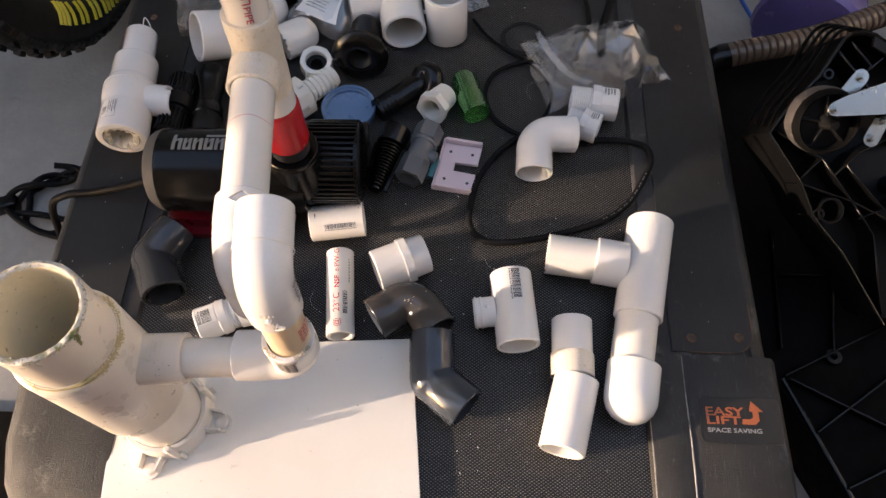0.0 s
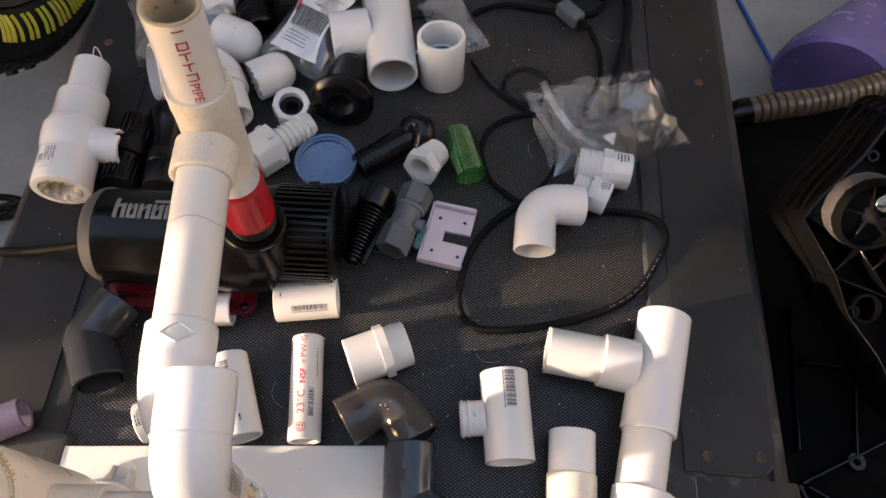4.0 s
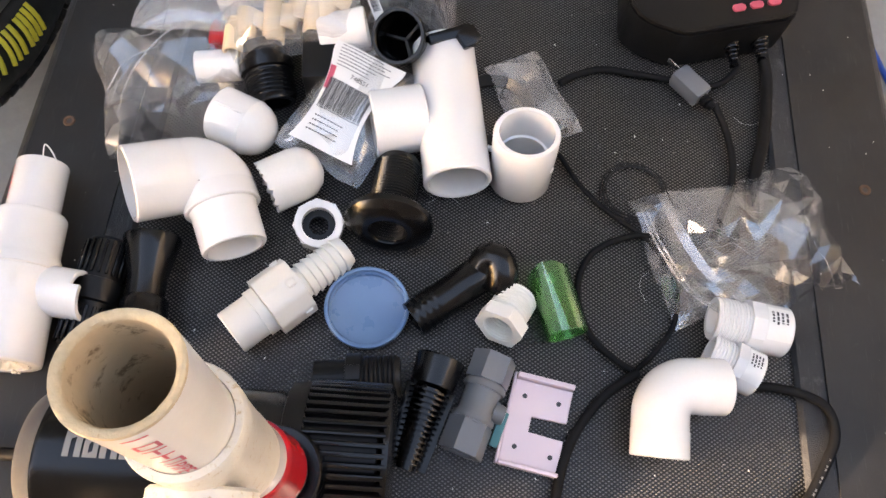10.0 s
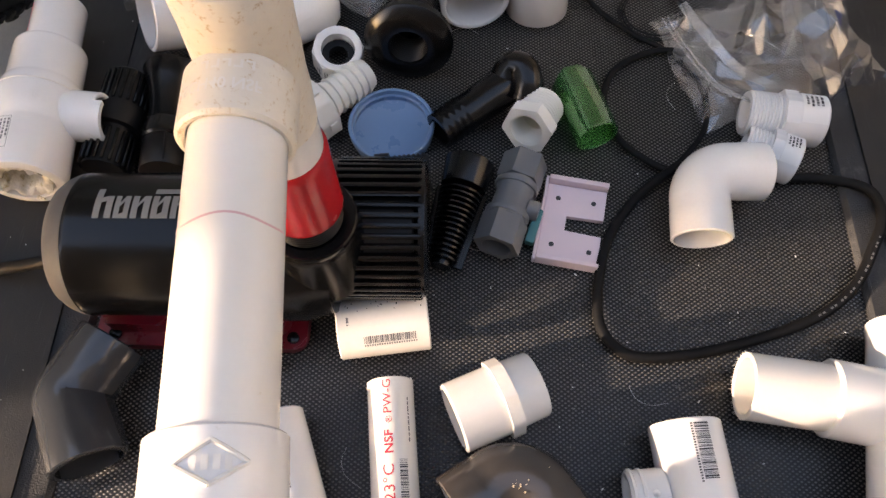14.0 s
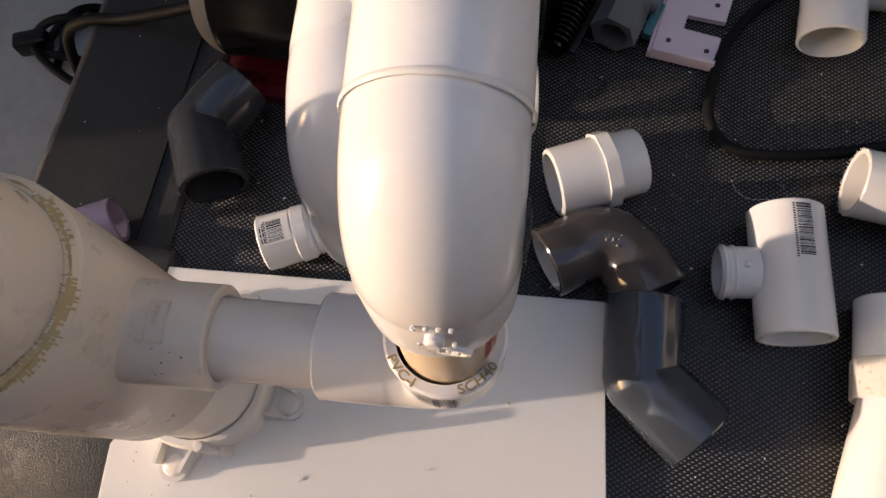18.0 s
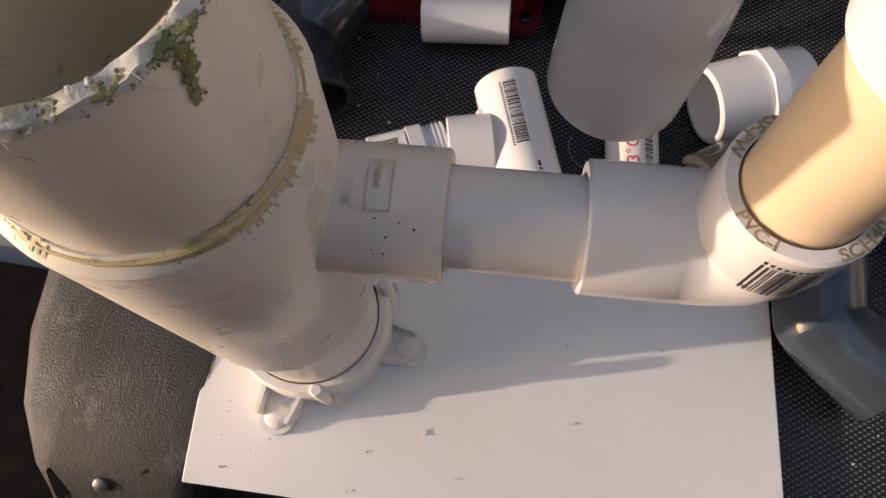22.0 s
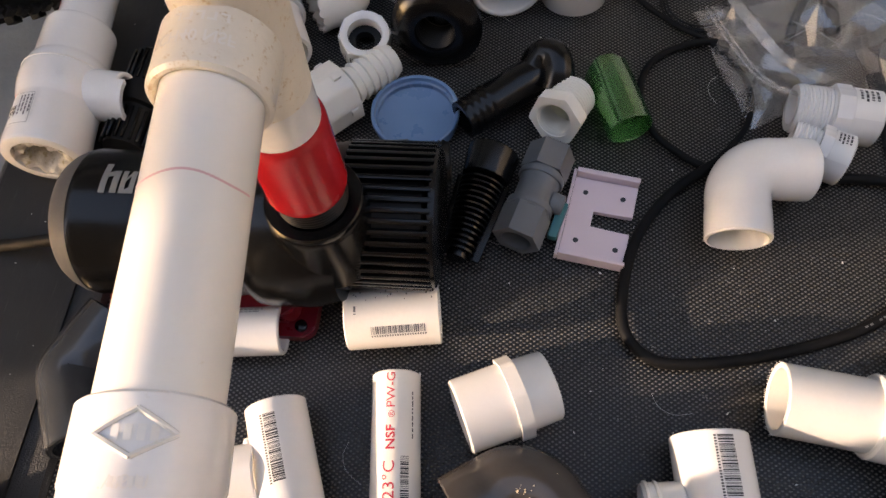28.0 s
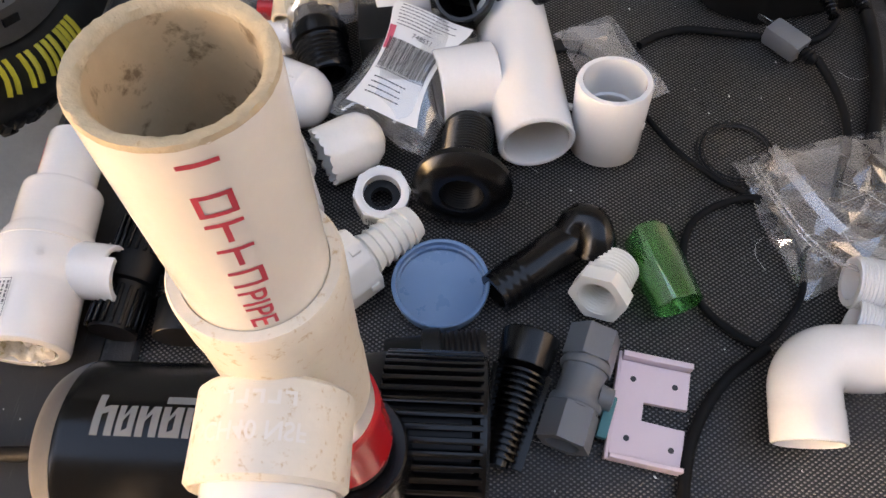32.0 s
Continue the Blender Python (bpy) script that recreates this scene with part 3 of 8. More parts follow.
for side in (-1, 1):
    bm = bmesh.new()
    prof = [(0.240, -0.05), (0.240, 0.0005), (0.2425, 0.0035), (0.250, 0.004), (0.318, 0.004), (0.3255, 0.003), (0.3285, -0.001),
            (0.331, -0.001), (0.3335, 0.0015), (0.341, 0.0), (0.348, -0.006), (0.351, -0.02), (0.353, -0.13), (0.33, -0.14), (0.26, -0.14)]
    ends = []
    for y in (0.0985, 0.5, 0.92):
        ends.append([bm.verts.new((side * x, y, z)) for x, z in prof])
    for a, b in zip(ends, ends[1:]):
        for i in range(len(prof)):
            j = (i + 1) % len(prof)
            bm.faces.new((a[i], a[j], b[j], b[i]))
    bm.faces.new(ends[0])
    bm.faces.new(ends[-1])
    part("side_rail", bm, RAIL, mill, "black grained plastic foot rail")
    # raised plate with one rounded end and a rusty rim
    bm = bmesh.new()
    o = [(0.2600, 0.91), (0.2600, 0.1020)] + [(0.3150 + 0.020 * math.sin(radians(q)), 0.1220 - 0.020 * math.cos(radians(q))) for q in range(0, 91, 15)] + [(0.3350, 0.91)]
    prism(bm, [(side * x, y) for x, y in o], 0.0035, 0.0058)
    plate = part("rail_plate", bm, RAIL_DARK, mill, "black rail plate with a rounded end")
    bm = bmesh.new()
    sweep(bm, [(side * x, y, 0.0052) for x, y in [(0.275, 0.1016)] + [(0.3150 + 0.0205 * math.sin(radians(q)), 0.1220 - 0.0205 * math.cos(radians(q))) for q in range(0, 91, 10)] + [(0.3355, 0.150)]], 0.0008, 6)
    part("rusty_rim", bm, RUSTY, plate, "rusty brown line round the plate end")
    # end cap: a rounded hood over the rear end of the rail
    bm = bmesh.new()
    rows = []
    hood = [(0.2315, -0.03), (0.2315, 0.003), (0.2345, 0.0070), (0.242, 0.0088), (0.264, 0.0088), (0.2670, 0.0074), (0.2695, 0.0074), (0.2725, 0.0082),
            (0.338, 0.0078), (0.349, 0.0045), (0.356, -0.006), (0.361, -0.025), (0.364, -0.14)]
    if side < 0:
        hood = [(0.2315, -0.03), (0.2315, 0.003), (0.2345, 0.0070), (0.242, 0.0082), (0.270, 0.0084), (0.300, 0.0082), (0.322, 0.0074), (0.3310, 0.0045), (0.3365, -0.001), (0.3395, -0.010), (0.3415, -0.04), (0.343, -0.14)]
    for y, drop, pull in ((0.0980, 0.0, 0.0), (0.05, 0.0, 0.0), (0.0, 0.0, 0.004), (-0.035, 0.003, 0.013), (-0.06, 0.012, 0.026), (-0.078, 0.03, 0.036), (-0.088, 0.055, 0.040), (-0.09, 0.12, 0.042)):
        rows.append([bm.verts.new((side * (x - (pull * max(0.0, (x - 0.30) / 0.04) if side < 0 else 0.0)), y, max(z - drop, -0.14))) for x, z in hood])
    for a, b in zip(rows, rows[1:]):
        for i in range(len(hood) - 1):
            bm.faces.new((a[i], a[i + 1], b[i + 1], b[i]))
    cap = part("end_cap", bm, RAIL, mill, "scuffed black plastic end cap")
    if side > 0:
        bm = bmesh.new()
        sweep(bm, [(side * (0.2665 + 0.0003 * math.sin(y * 90)), y, 0.0083 - d) for y, d in ((0.096, 0.0003), (0.06, 0.0), (0.02, 0.0), (-0.01, 0.0), (-0.034, 0.0028))], [0.0003, 0.0005, 0.0008, 0.0009, 0.0008], 6)
        part("worn_edge", bm, WORN, cap, "pale worn edge of the seam")
    bm = bmesh.new()
    sweep(bm, [(side * 0.2335, y, 0.0062 - d) for y, d in ((0.05, 0.0), (0.0, 0.0), (-0.034, 0.0028))], [0.0002, 0.0006, 0.0005], 6)
    part("worn_edge", bm, WORN, cap, "pale worn inner edge")
    # solid black bars stand for the shade inside the slots
    for x, y in ((0.2515, -0.0600), (0.2990, -0.0670)):
        bm = bmesh.new()
        prism(bm, rounded(-0.0028, -0.009, 0.0028, 0.009, 0.0026), -0.0012, 0.0012, pose(side * x, y, -0.0075 if x < 0.27 else -0.0115, 38, 0, side * -20))
        part("slot", bm, DEEP_BLACK, cap, "black bar drawn as a shaded slot")
    bm = bmesh.new()
    capped(bm, pose(side * 0.2750, -0.0640, -0.0072, 30, 0, 0), [(0, 0.0040), (0.0020, 0.0036), (0.0028, 0.002)], 16)
    part("bolt", bm, STEEL, cap, "small steel bolt")
for x, y in ((-0.31, 0.5), (0.31, 0.5), (0.3225, 0.1165), (0.2788, 0.1148), (-0.2785, 0.1125), (-0.3210, 0.1130), (0.305, 0.80), (-0.305, 0.80)):
    bm = bmesh.new()
    rev(bm, pose(x, y, 0.0056), [(0, 0.0022), (0.0010, 0.0026), (0.0013, 0.0042), (0.0, 0.0048), (0.0, 0.0022)], 20, False)
    ring = part("screw", bm, RUSTY, mill, "recessed rusty screw")
    bm = bmesh.new()
    capped(bm, pose(x, y, 0.0053), [(0, 0.0024), (0.0007, 0.0022)], 14)
    part("screw_core", bm, RUST, ring)
bm = bmesh.new()
prism(bm, rounded(0.2755, 0.0190, 0.3470, 0.0598, 0.005), 0.0068, 0.0086, Matrix())
sticker = part("sticker", bm, RAIL_DARK, mill, "black sticker with orange words")
bm = bmesh.new()
o = rounded(0.2760, 0.0195, 0.3465, 0.0593, 0.005)
sweep(bm, [(x, y, 0.00865) for x, y in o + o[:1]], 0.00022, 5, caps=False)
part("outline", bm, RAIL, sticker, "thin grey outline")
flat = lambda x0, y0, z: (lambda u, v: Vector((x0 + u, y0 + v, z)))
bm = bmesh.new()
lettering(bm, flat(0.2810, 0.0430, 0.0089), "EASY", 0.0106, bold=0.00022, stretch=1.42)
part("upper_word", bm, ORANGE, sticker, "orange word")
bm = bmesh.new()
lettering(bm, flat(0.2810, 0.0356, 0.0089), "LIFT", 0.0098, bold=0.00022, stretch=1.72)
part("lower_word", bm, ORANGE, sticker, "orange word")
bm = bmesh.new()
prism(bm, [(0.3123, 0.0358), (0.3238, 0.0358), (0.3276, 0.0393), (0.3276, 0.0473), (0.3318, 0.0473), (0.3223, 0.0563), (0.3198, 0.0473), (0.3226, 0.0473), (0.3226, 0.0423), (0.3198, 0.0403), (0.3133, 0.0403)], 0.0087, 0.0090)
part("arrow", bm, ORANGE, sticker, "orange bent arrow")
bm = bmesh.new()
lettering(bm, flat(0.2815, 0.0283, 0.0089), "SPACE SAVING", 0.0054, bold=0.0001, stretch=1.32)
part("small_words", bm, GREY_INK, sticker, "grey words")
# black sheet added to stand for the dark void left of the end cap
floor_dark = thing("dark_floor_sheet", "added black sheet that darkens the floor beside the treadmill", "mat")
bm = bmesh.new()
prism(bm, rounded(-0.80, -0.40, -0.335, 0.070, 0.012), FLOOR_Z + 0.001, FLOOR_Z + 0.012)
bmesh.ops.bevel(bm, geom=[e for e in bm.edges if abs(e.verts[0].co.z - e.verts[1].co.z) < 1e-5], offset=0.003, segments=2, affect="EDGES")
part("sheet", bm, SHADE_BLACK, floor_dark)
# ---- standpipe on its board ----
board = thing("standpipe_assembly", "cream standpipe with a side branch on a white melamine board", "pipe assembly")
bm = bmesh.new()
prism(bm, [(-0.2325, -0.0555), (0.036, -0.043), (0.0205, 0.1060), (-0.2465, 0.0880)], 0.0005, 0.0060)
bmesh.ops.bevel(bm, geom=bm.edges[:], offset=0.0005, segments=1, affect="EDGES")
part("board", bm, MELAMINE, board, "thin white melamine board with shavings", 30)
FOOT, TOP = Vector((-0.1880, 0.0265, 0.006)), Vector((-0.1738, 0.0197, 0.2690))
up = (TOP - FOOT).normalized()
along = lambda z: FOOT + up * ((z - FOOT.z) / up.z)
am = axis(along(0.006), along(0.3))
bm = bmesh.new()
rev(bm, am, [(0, 0.0318), (0, 0.0385), (0.003, 0.0385), (0.0035, 0.0372), (0.022, 0.0366), (0.0245, 0.0352), (0.0245, 0.0318)], 56)
flange = part("flange", bm, PVC_WARM, board, "cream pipe flange with bolt lugs")
for a in (-102, -9, 78, 171):
    lm = pose(*along(0.006), 0, 0, a + 3)
    bm = bmesh.new()
    o = [(0.033, -0.012), (0.047, -0.0080)] + [(0.047 + 0.0082 * math.cos(radians(q)), 0.0082 * math.sin(radians(q))) for q in range(-75, 76, 15)] + [(0.047, 0.0080), (0.033, 0.012)]
    prism(bm, o, 0.0, 0.004, lm)
    part("lug", bm, PVC_WARM, flange)
    for s in (-1, 1):
        bm = bmesh.new()
        prism(bm, [(0.036, s * 0.0095), (0.0485, s * 0.0082), (0.0485, s * 0.0064), (0.036, s * 0.0075)], 0.004, 0.013, lm)
        part("gusset", bm, PVC_WARM, flange)
    bm = bmesh.new()
    capped(bm, lm @ Matrix.Rotation(radians(32), 4, "Z") @ pose(0.0375, 0, 0.004), [(0.0, 0.0032), (0.0285, 0.0030), (0.0297, 0.0022)], 14)
    part("post", bm, PVC_WARM, flange)
    bm = bmesh.new()
    prism(bm, [(0.036, -0.0012), (0.0425, -0.0012), (0.0405, 0.0012), (0.036, 0.0012)], 0.0, 0.016, lm @ Matrix.Rotation(radians(40), 4, "Z"))
    part("fin", bm, PVC_WARM, flange)
for a in (-99, -6, 81, 174):
    bm = bmesh.new()
    capped(bm, pose(*along(0.006), 0, 0, a) @ pose(0.0465, 0, 0.004), [(0, 0.0060), (0.0010, 0.0060), (0.0022, 0.0045), (0.0026, 0.001)], 18)
    part("bolt_cover", bm, PVC_WARM, flange, "round bolt cover")
bm = bmesh.new()
tube(bm, along(0.008), along(0.12), 0.0312, 0.027, 56, 0.001)
part("lower_pipe", bm, PVC_WARM, board, "cream hub between flange and tee")
bm = bmesh.new()
BR0, BR1 = Vector((-0.1880, 0.0215, 0.1745)), Vector((-0.1174, 0.0262, 0.1748))
rev(bm, axis(along(0.0), along(0.3)), [(0.094, 0.0312), (0.094, 0.0340), (0.0955, 0.0350), (0.2185, 0.0350), (0.2203, 0.0342), (0.2203, 0.0308)], 56)
tube(bm, BR0 + (BR1 - BR0) * 0.43, BR1, 0.0172, 0.0135, 40)
tee = part("reducing_tee", bm, PVC_STAND, board, "cream reducing tee with glue stains")
em = axis(BR0, BR1)
bm = bmesh.new()
put = around(em, 0.01765)
for s0, w0, s1, w1 in ((0.0520, -0.0065, 0.0524, 0.0065), (0.0580, -0.0065, 0.0584, 0.0065), (0.0520, -0.0068, 0.0584, -0.0064), (0.0520, 0.0064, 0.0584, 0.0068)):
    patch(bm, put, s0, w0, s1, w1, 1, 8)
side = around(em, 0.01770)
lettering(bm, lambda u, v: side(0.0432 - v, -0.0120 + u), "2x2x3/4", 0.0062)
lettering(bm, lambda u, v: side(0.0490 - v, -0.0010 + u), "U.S.A.", 0.0030)
lines(bm, side, 0.0538, -0.0052, 0.0104, 0.0034, 1, "v", 4)
bmesh.ops.solidify(bm, geom=bm.faces[:], thickness=0.0010)
part("raised_plate", bm, PVC_AGED, tee, "raised lettering plate")
bm = bmesh.new()
rnd = random.Random(8)
for i in range(7):
    u, v = 0.058 + rnd.uniform(-0.006, 0.006), 0.013 + rnd.uniform(-0.005, 0.005)
    s = rnd.uniform(0.0003, 0.0008)
    patch(bm, around(em, 0.0175), u, v, u + s, v + s, 1, 1)
part("dark_specks", bm, RUST, tee, "dark specks")
bm = bmesh.new()
rev(bm, axis(along(0.0), along(0.3)), [(0.2190, 0.0344), (0.2200, 0.0347), (0.2212, 0.0336), (0.2232, 0.0314), (0.2226, 0.0302), (0.2195, 0.0320)], 56, wobble=0.03)
part("glue_ring", bm, GLUE, board, "yellowed glue ring with green algae")
bm = bmesh.new()
ring = [axis(along(0.0), along(0.3)) @ Vector(((0.0322 + 0.0004 * noise.noise((q * 0.4, 0, 3))) * math.cos(q / 90 * 2 * math.pi), (0.0322 + 0.0004 * noise.noise((q * 0.4, 0, 5))) * math.sin(q / 90 * 2 * math.pi), 0.2222)) for q in range(91)]
sweep(bm, ring, [0.00022 + 0.0007 * max(0.0, noise.noise((q * 0.23, 0, 7))) + 0.0004 * max(0.0, math.cos((q - 6) / 91 * 2 * math.pi)) + 0.0010 * math.exp(-((q - 10) / 4.5) ** 2) for q in range(91)], 8, caps=False)
part("glue_line", bm, GLUE_DARK, board, "brown and green line of old glue")
bm = bmesh.new()
zt = (TOP - along(0.0)).length
rev(bm, axis(along(0.0), along(0.3)), [(0.12, 0.0308), (zt - 0.0006, 0.0308), (zt, 0.0302)], 64, False)
part("upper_pipe", bm, PVC_STAND, board, "cream standpipe streaked with algae")
bm = bmesh.new()
rev(bm, axis(along(0.0), along(0.3)), [(zt, 0.0268), (zt - 0.002, 0.0264), (0.02, 0.0264)], 64, False)
part("bore", bm, BORE, board, "stained cream bore of the standpipe, coloured warm for bounced sunlight")
bm = bmesh.new()
rev(bm, axis(along(0.0), along(0.3)), [(0.160, 0.0264), (0.160, 0.0235), (0.150, 0.0232), (0.150, 0.0264)], 48)
part("bore_step", bm, BORE, board, "stepped inner wall of the tee")
bm = bmesh.new()
rev(bm, axis(along(0.0), along(0.3)), [(0.108, 0.0264), (0.108, 0.0205), (0.100, 0.0202), (0.100, 0.0264)], 48)
part("bore_step", bm, BORE, board, "stepped inner wall of the tee")
bm = bmesh.new()
rnd_b = random.Random(31)
for i in range(34):
    w0, s0 = rnd_b.uniform(-0.085, 0.085), zt - rnd_b.uniform(0.006, 0.085)
    n_, h_ = rnd_b.uniform(0.0005, 0.0022), rnd_b.uniform(0.0003, 0.0008)
    patch(bm, around(axis(along(0.0), along(0.3)), 0.02632), s0, w0, s0 + h_, w0 + n_, 1, 3)
tagged(part("bore_flecks", bm, CUT, board, "brown dirt flecks inside the bore"), "brown dirt flecks inside the bore", kind="stuff")
bm = bmesh.new()
rings = rev(bm, axis(along(0.0), along(0.3)), [(zt - 0.0008, 0.0309), (zt + 0.0006, 0.0302), (zt + 0.0009, 0.0286), (zt + 0.0004, 0.0272), (zt - 0.0012, 0.0265)], 110, False)
for i, ring in enumerate(rings):
    for j, v in enumerate(ring):
        a = j / 110 * 40
        v.co += up * (noise.noise((a, i * 0.7, 2.0)) * 0.0012) + (v.co - (TOP + up * 0)).normalized() * (noise.noise((a * 1.3, i, 9.0)) * 0.0007)
part("cut_rim", bm, RIM_CUT, board, "rough sawn rim with swarf and algae", 60)
for a, n_ in ((20, 0.0035), (52, 0.004), (100, 0.005), (130, 0.004), (160, 0.004), (300, 0.004)):
    bm = bmesh.new()
    rm = axis(along(0.0), along(0.3)) @ Matrix.Rotation(radians(a), 4, "Z")
    sweep(bm, spline([rm @ Vector((0.0290, 0, zt)), rm @ Vector((0.0305, n_ * 0.3, zt + 0.0012)), rm @ Vector((0.0325, n_ * 0.5, zt - 0.0005)), rm @ Vector((0.0330, n_, zt - 0.0028))], 5), 0.00012, 5)
    part("swarf_hair", bm, RIM_CUT, board, "thin pale hair of sawn plastic")
rnd_rim = random.Random(17)
bm = bmesh.new()
for i in range(60):
    a = radians(rnd_rim.uniform(0, 360))
    q = rnd_rim.uniform(0.0268, 0.0306)
    bmesh.ops.create_icosphere(bm, subdivisions=1, radius=rnd_rim.uniform(0.0003, 0.0009),
                               matrix=axis(along(0.0), along(0.3)) @ Matrix.Translation((q * math.cos(a), q * math.sin(a), zt + 0.0004)) @ Matrix.Rotation(a + rnd_rim.uniform(-0.6, 0.6), 4, "Z") @ Matrix.Diagonal((1.3, 0.8, 0.55, 1)))
part("burrs", bm, RIM_CUT, board, "lumps of torn plastic along the rim", 70)
bm = bmesh.new()
rm = axis(along(0.0), along(0.3))
def mossy(ia, iz):
    """How thick the growth is at a degree and a depth below the rim (both in steps)."""
    deg, deep = 40 + ia * 0.6, iz * 0.0003
    streak = 1.0 - abs(deg - 67 + deep * 300) / (5.5 - deep * 260) if deep < 0.0125 else -1.0
    edge = 0.75 - deep / 0.0022 - abs(deg - 68) / 45
    return max(streak, edge) + 0.9 * noise.noise((deg * 0.55, deep * 700, 4.0))


knots = {}
def knot(ia, iz):
    if (ia, iz) not in knots:
        a = radians(40 + ia * 0.6)
        q = 0.0310 + 0.0005 * noise.noise((ia * 0.5, iz * 0.5, 8.0)) + 0.0003 * max(0.0, min(1.0, mossy(ia, iz)))
        knots[ia, iz] = bm.verts.new(rm @ Vector((q * math.cos(a), q * math.sin(a), zt + 0.0003 - iz * 0.0003)))
    return knots[ia, iz]


for ia in range(80):
    for iz in range(42):
        if mossy(ia, iz) > 0.42:
            bm.faces.new((knot(ia, iz), knot(ia + 1, iz), knot(ia + 1, iz + 1), knot(ia, iz + 1)))
for i in range(90):
    a = radians(rnd.choice((50, 60, 67, 74)) + rnd.gauss(0, 4))
    q = rnd.uniform(0.0285, 0.0306)
    bmesh.ops.create_icosphere(bm, subdivisions=1, radius=rnd.uniform(0.0003, 0.0008), matrix=rm @ Matrix.Translation((q * math.cos(a), q * math.sin(a), zt + 0.0004)) @ Matrix.Diagonal((1.2, 1.2, 0.6, 1)))
for deg0, spread, count in ((88, 9, 80), (112, 8, 60), (30, 12, 40)):
    for i in range(count):
        a = radians(deg0 + rnd_b.gauss(0, spread))
        q = rnd_b.uniform(0.0272, 0.0311)
        bmesh.ops.create_icosphere(bm, subdivisions=1, radius=rnd_b.uniform(0.00015, 0.0004), matrix=rm @ Matrix.Translation((q * math.cos(a), q * math.sin(a), zt + 0.0005 - max(0.0, q - 0.0306) * 3)) @ Matrix.Diagonal((1.3, 1.1, 0.6, 1)))
part("algae", bm, ALGAE, board, "dark green algae clumps below the rim")
E1, EC, EV = Vector((-0.0847, 0.0290, 0.1748)), Vector((-0.0443, 0.0314, 0.1750)), Vector((-0.0441, 0.0314, 0.2080))
bm = bmesh.new()
tube(bm, BR1 - (BR1 - BR0).normalized() * 0.012, E1 + Vector((0.012, 0, 0)), 0.01335, 0.0105, 40)
part("branch_pipe", bm, PVC_WARM, board, "short white pipe between tee and elbow")
bm = bmesh.new()
elbow(bm, E1, EC, EV, 0.0170, 0.0136, 0.013, 0.022, 44)
low = part("lower_elbow", bm, PVC, board, "white elbow with raised rim lettering and a barcode")
bm = bmesh.new()
vm = axis(EC, EV)
rim_h = (EV - EC).length + 0.0009
on_rim = lambda u, v: vm @ Vector(((0.0166 - v) * math.cos(u / 0.0155), (0.0166 - v) * math.sin(u / 0.0155), rim_h))
for at, word in ((-0.044, "NSF-PW"), (-0.016, "PVC-I"), (0.006, "SCH40"), (0.034, "3/4")):
    lettering(bm, lambda u, v: on_rim(at + u, v), word, 0.0036, bold=0.0001, stretch=1.2)
bmesh.ops.solidify(bm, geom=bm.faces[:], thickness=0.0010)
# brown colour carries both the letters' dirt and their shading
part("rim_letters", bm, CUT, low, "raised rim marks, darkened for dirt and shading")
bm = bmesh.new()
vmap = around(axis(EC + Vector((0, 0, -0.004)), EV), 0.01715)
barcode(bm, vmap, 0.0165, -0.0065, 0.013, 0.015, "v", 5)
part("barcode", bm, INK, low, "printed barcode")
A0, AC, AM = Vector((-0.0424, 0.0330, 0.2530)), Vector((-0.0418, 0.0335, 0.2885)), Vector((-0.0456, 0.0770, 0.2922))
bm = bmesh.new()
tube(bm, EC + (A0 - EC) * 0.3, A0 + (A0 - EC) * 0.15, 0.01335, 0.0105, 40)
riser = part("riser_pipe", bm, PVC_TAN, board, "tan riser pipe with red print")
bm = bmesh.new()
lines(bm, around(axis(EC, A0), 0.0135), 0.043, 0.013, 0.014, 0.018, 6, "v", 6)
part("red_print", bm, RED_INK, riser, "faint red print")
bm = bmesh.new()
elbow(bm, A0, AC, AM, 0.0163, 0.0134, 0.0170, 0.024, 48)
upper = part("upper_elbow", bm, PVC, board, "white elbow, its open mouth level")
bm = bmesh.new()
rev(bm, axis(AC, AM), [(0.0165, 0.0166), (0.0170, 0.01682), (0.0174, 0.01682), (0.0179, 0.0166)], 48)
part("moulding_line", bm, PVC_WARM, upper, "fine moulding line round the elbow")
bm = bmesh.new()
front = A0 + Vector((0.0030, -0.0166, 0.018))
capped(bm, axis(front + Vector((0, 0.0015, 0)), front + Vector((0, -0.01, 0.002))), [(0, 0.0019), (0.0020, 0.0018), (0.0026, 0.0012)], 20)
for s in (-1, 1):
    for i in range(4):
        box(bm, pose(front.x + (i - 1.5) * 0.0022, front.y + 0.0006 + 0.0002 * i % 2, front.z + s * 0.0058), (0.0009, 0.0009, 0.0012), 0.0002, 1)
rev(bm, axis(front + Vector((0, 0.0016, -0.011)), front + Vector((0, -0.01, -0.0105))) @ Matrix.Diagonal((0.42, 1.0, 1, 1)), [(0, 0.0050), (0.0010, 0.0054), (0.0010, 0.0064), (0, 0.0066)], 28)
for k in range(5):
    box(bm, pose(front.x + (k - 2) * 0.0019, front.y + 0.0012, front.z - 0.0108), (0.0008, 0.0016, 0.0030 - 0.0004 * abs(k - 2)), 0.0002, 1)
part("moulded_mark", bm, PVC, upper, "moulded nub and oval mark")
bm = bmesh.new()
barcode(bm, around(axis(A0 + Vector((0, 0, 0.004)), AC), 0.0169), 0.010, 0.024, 0.022, 0.007, "u", 9)
part("barcode", bm, FADED_INK, upper, "printed barcode")
bm = bmesh.new()
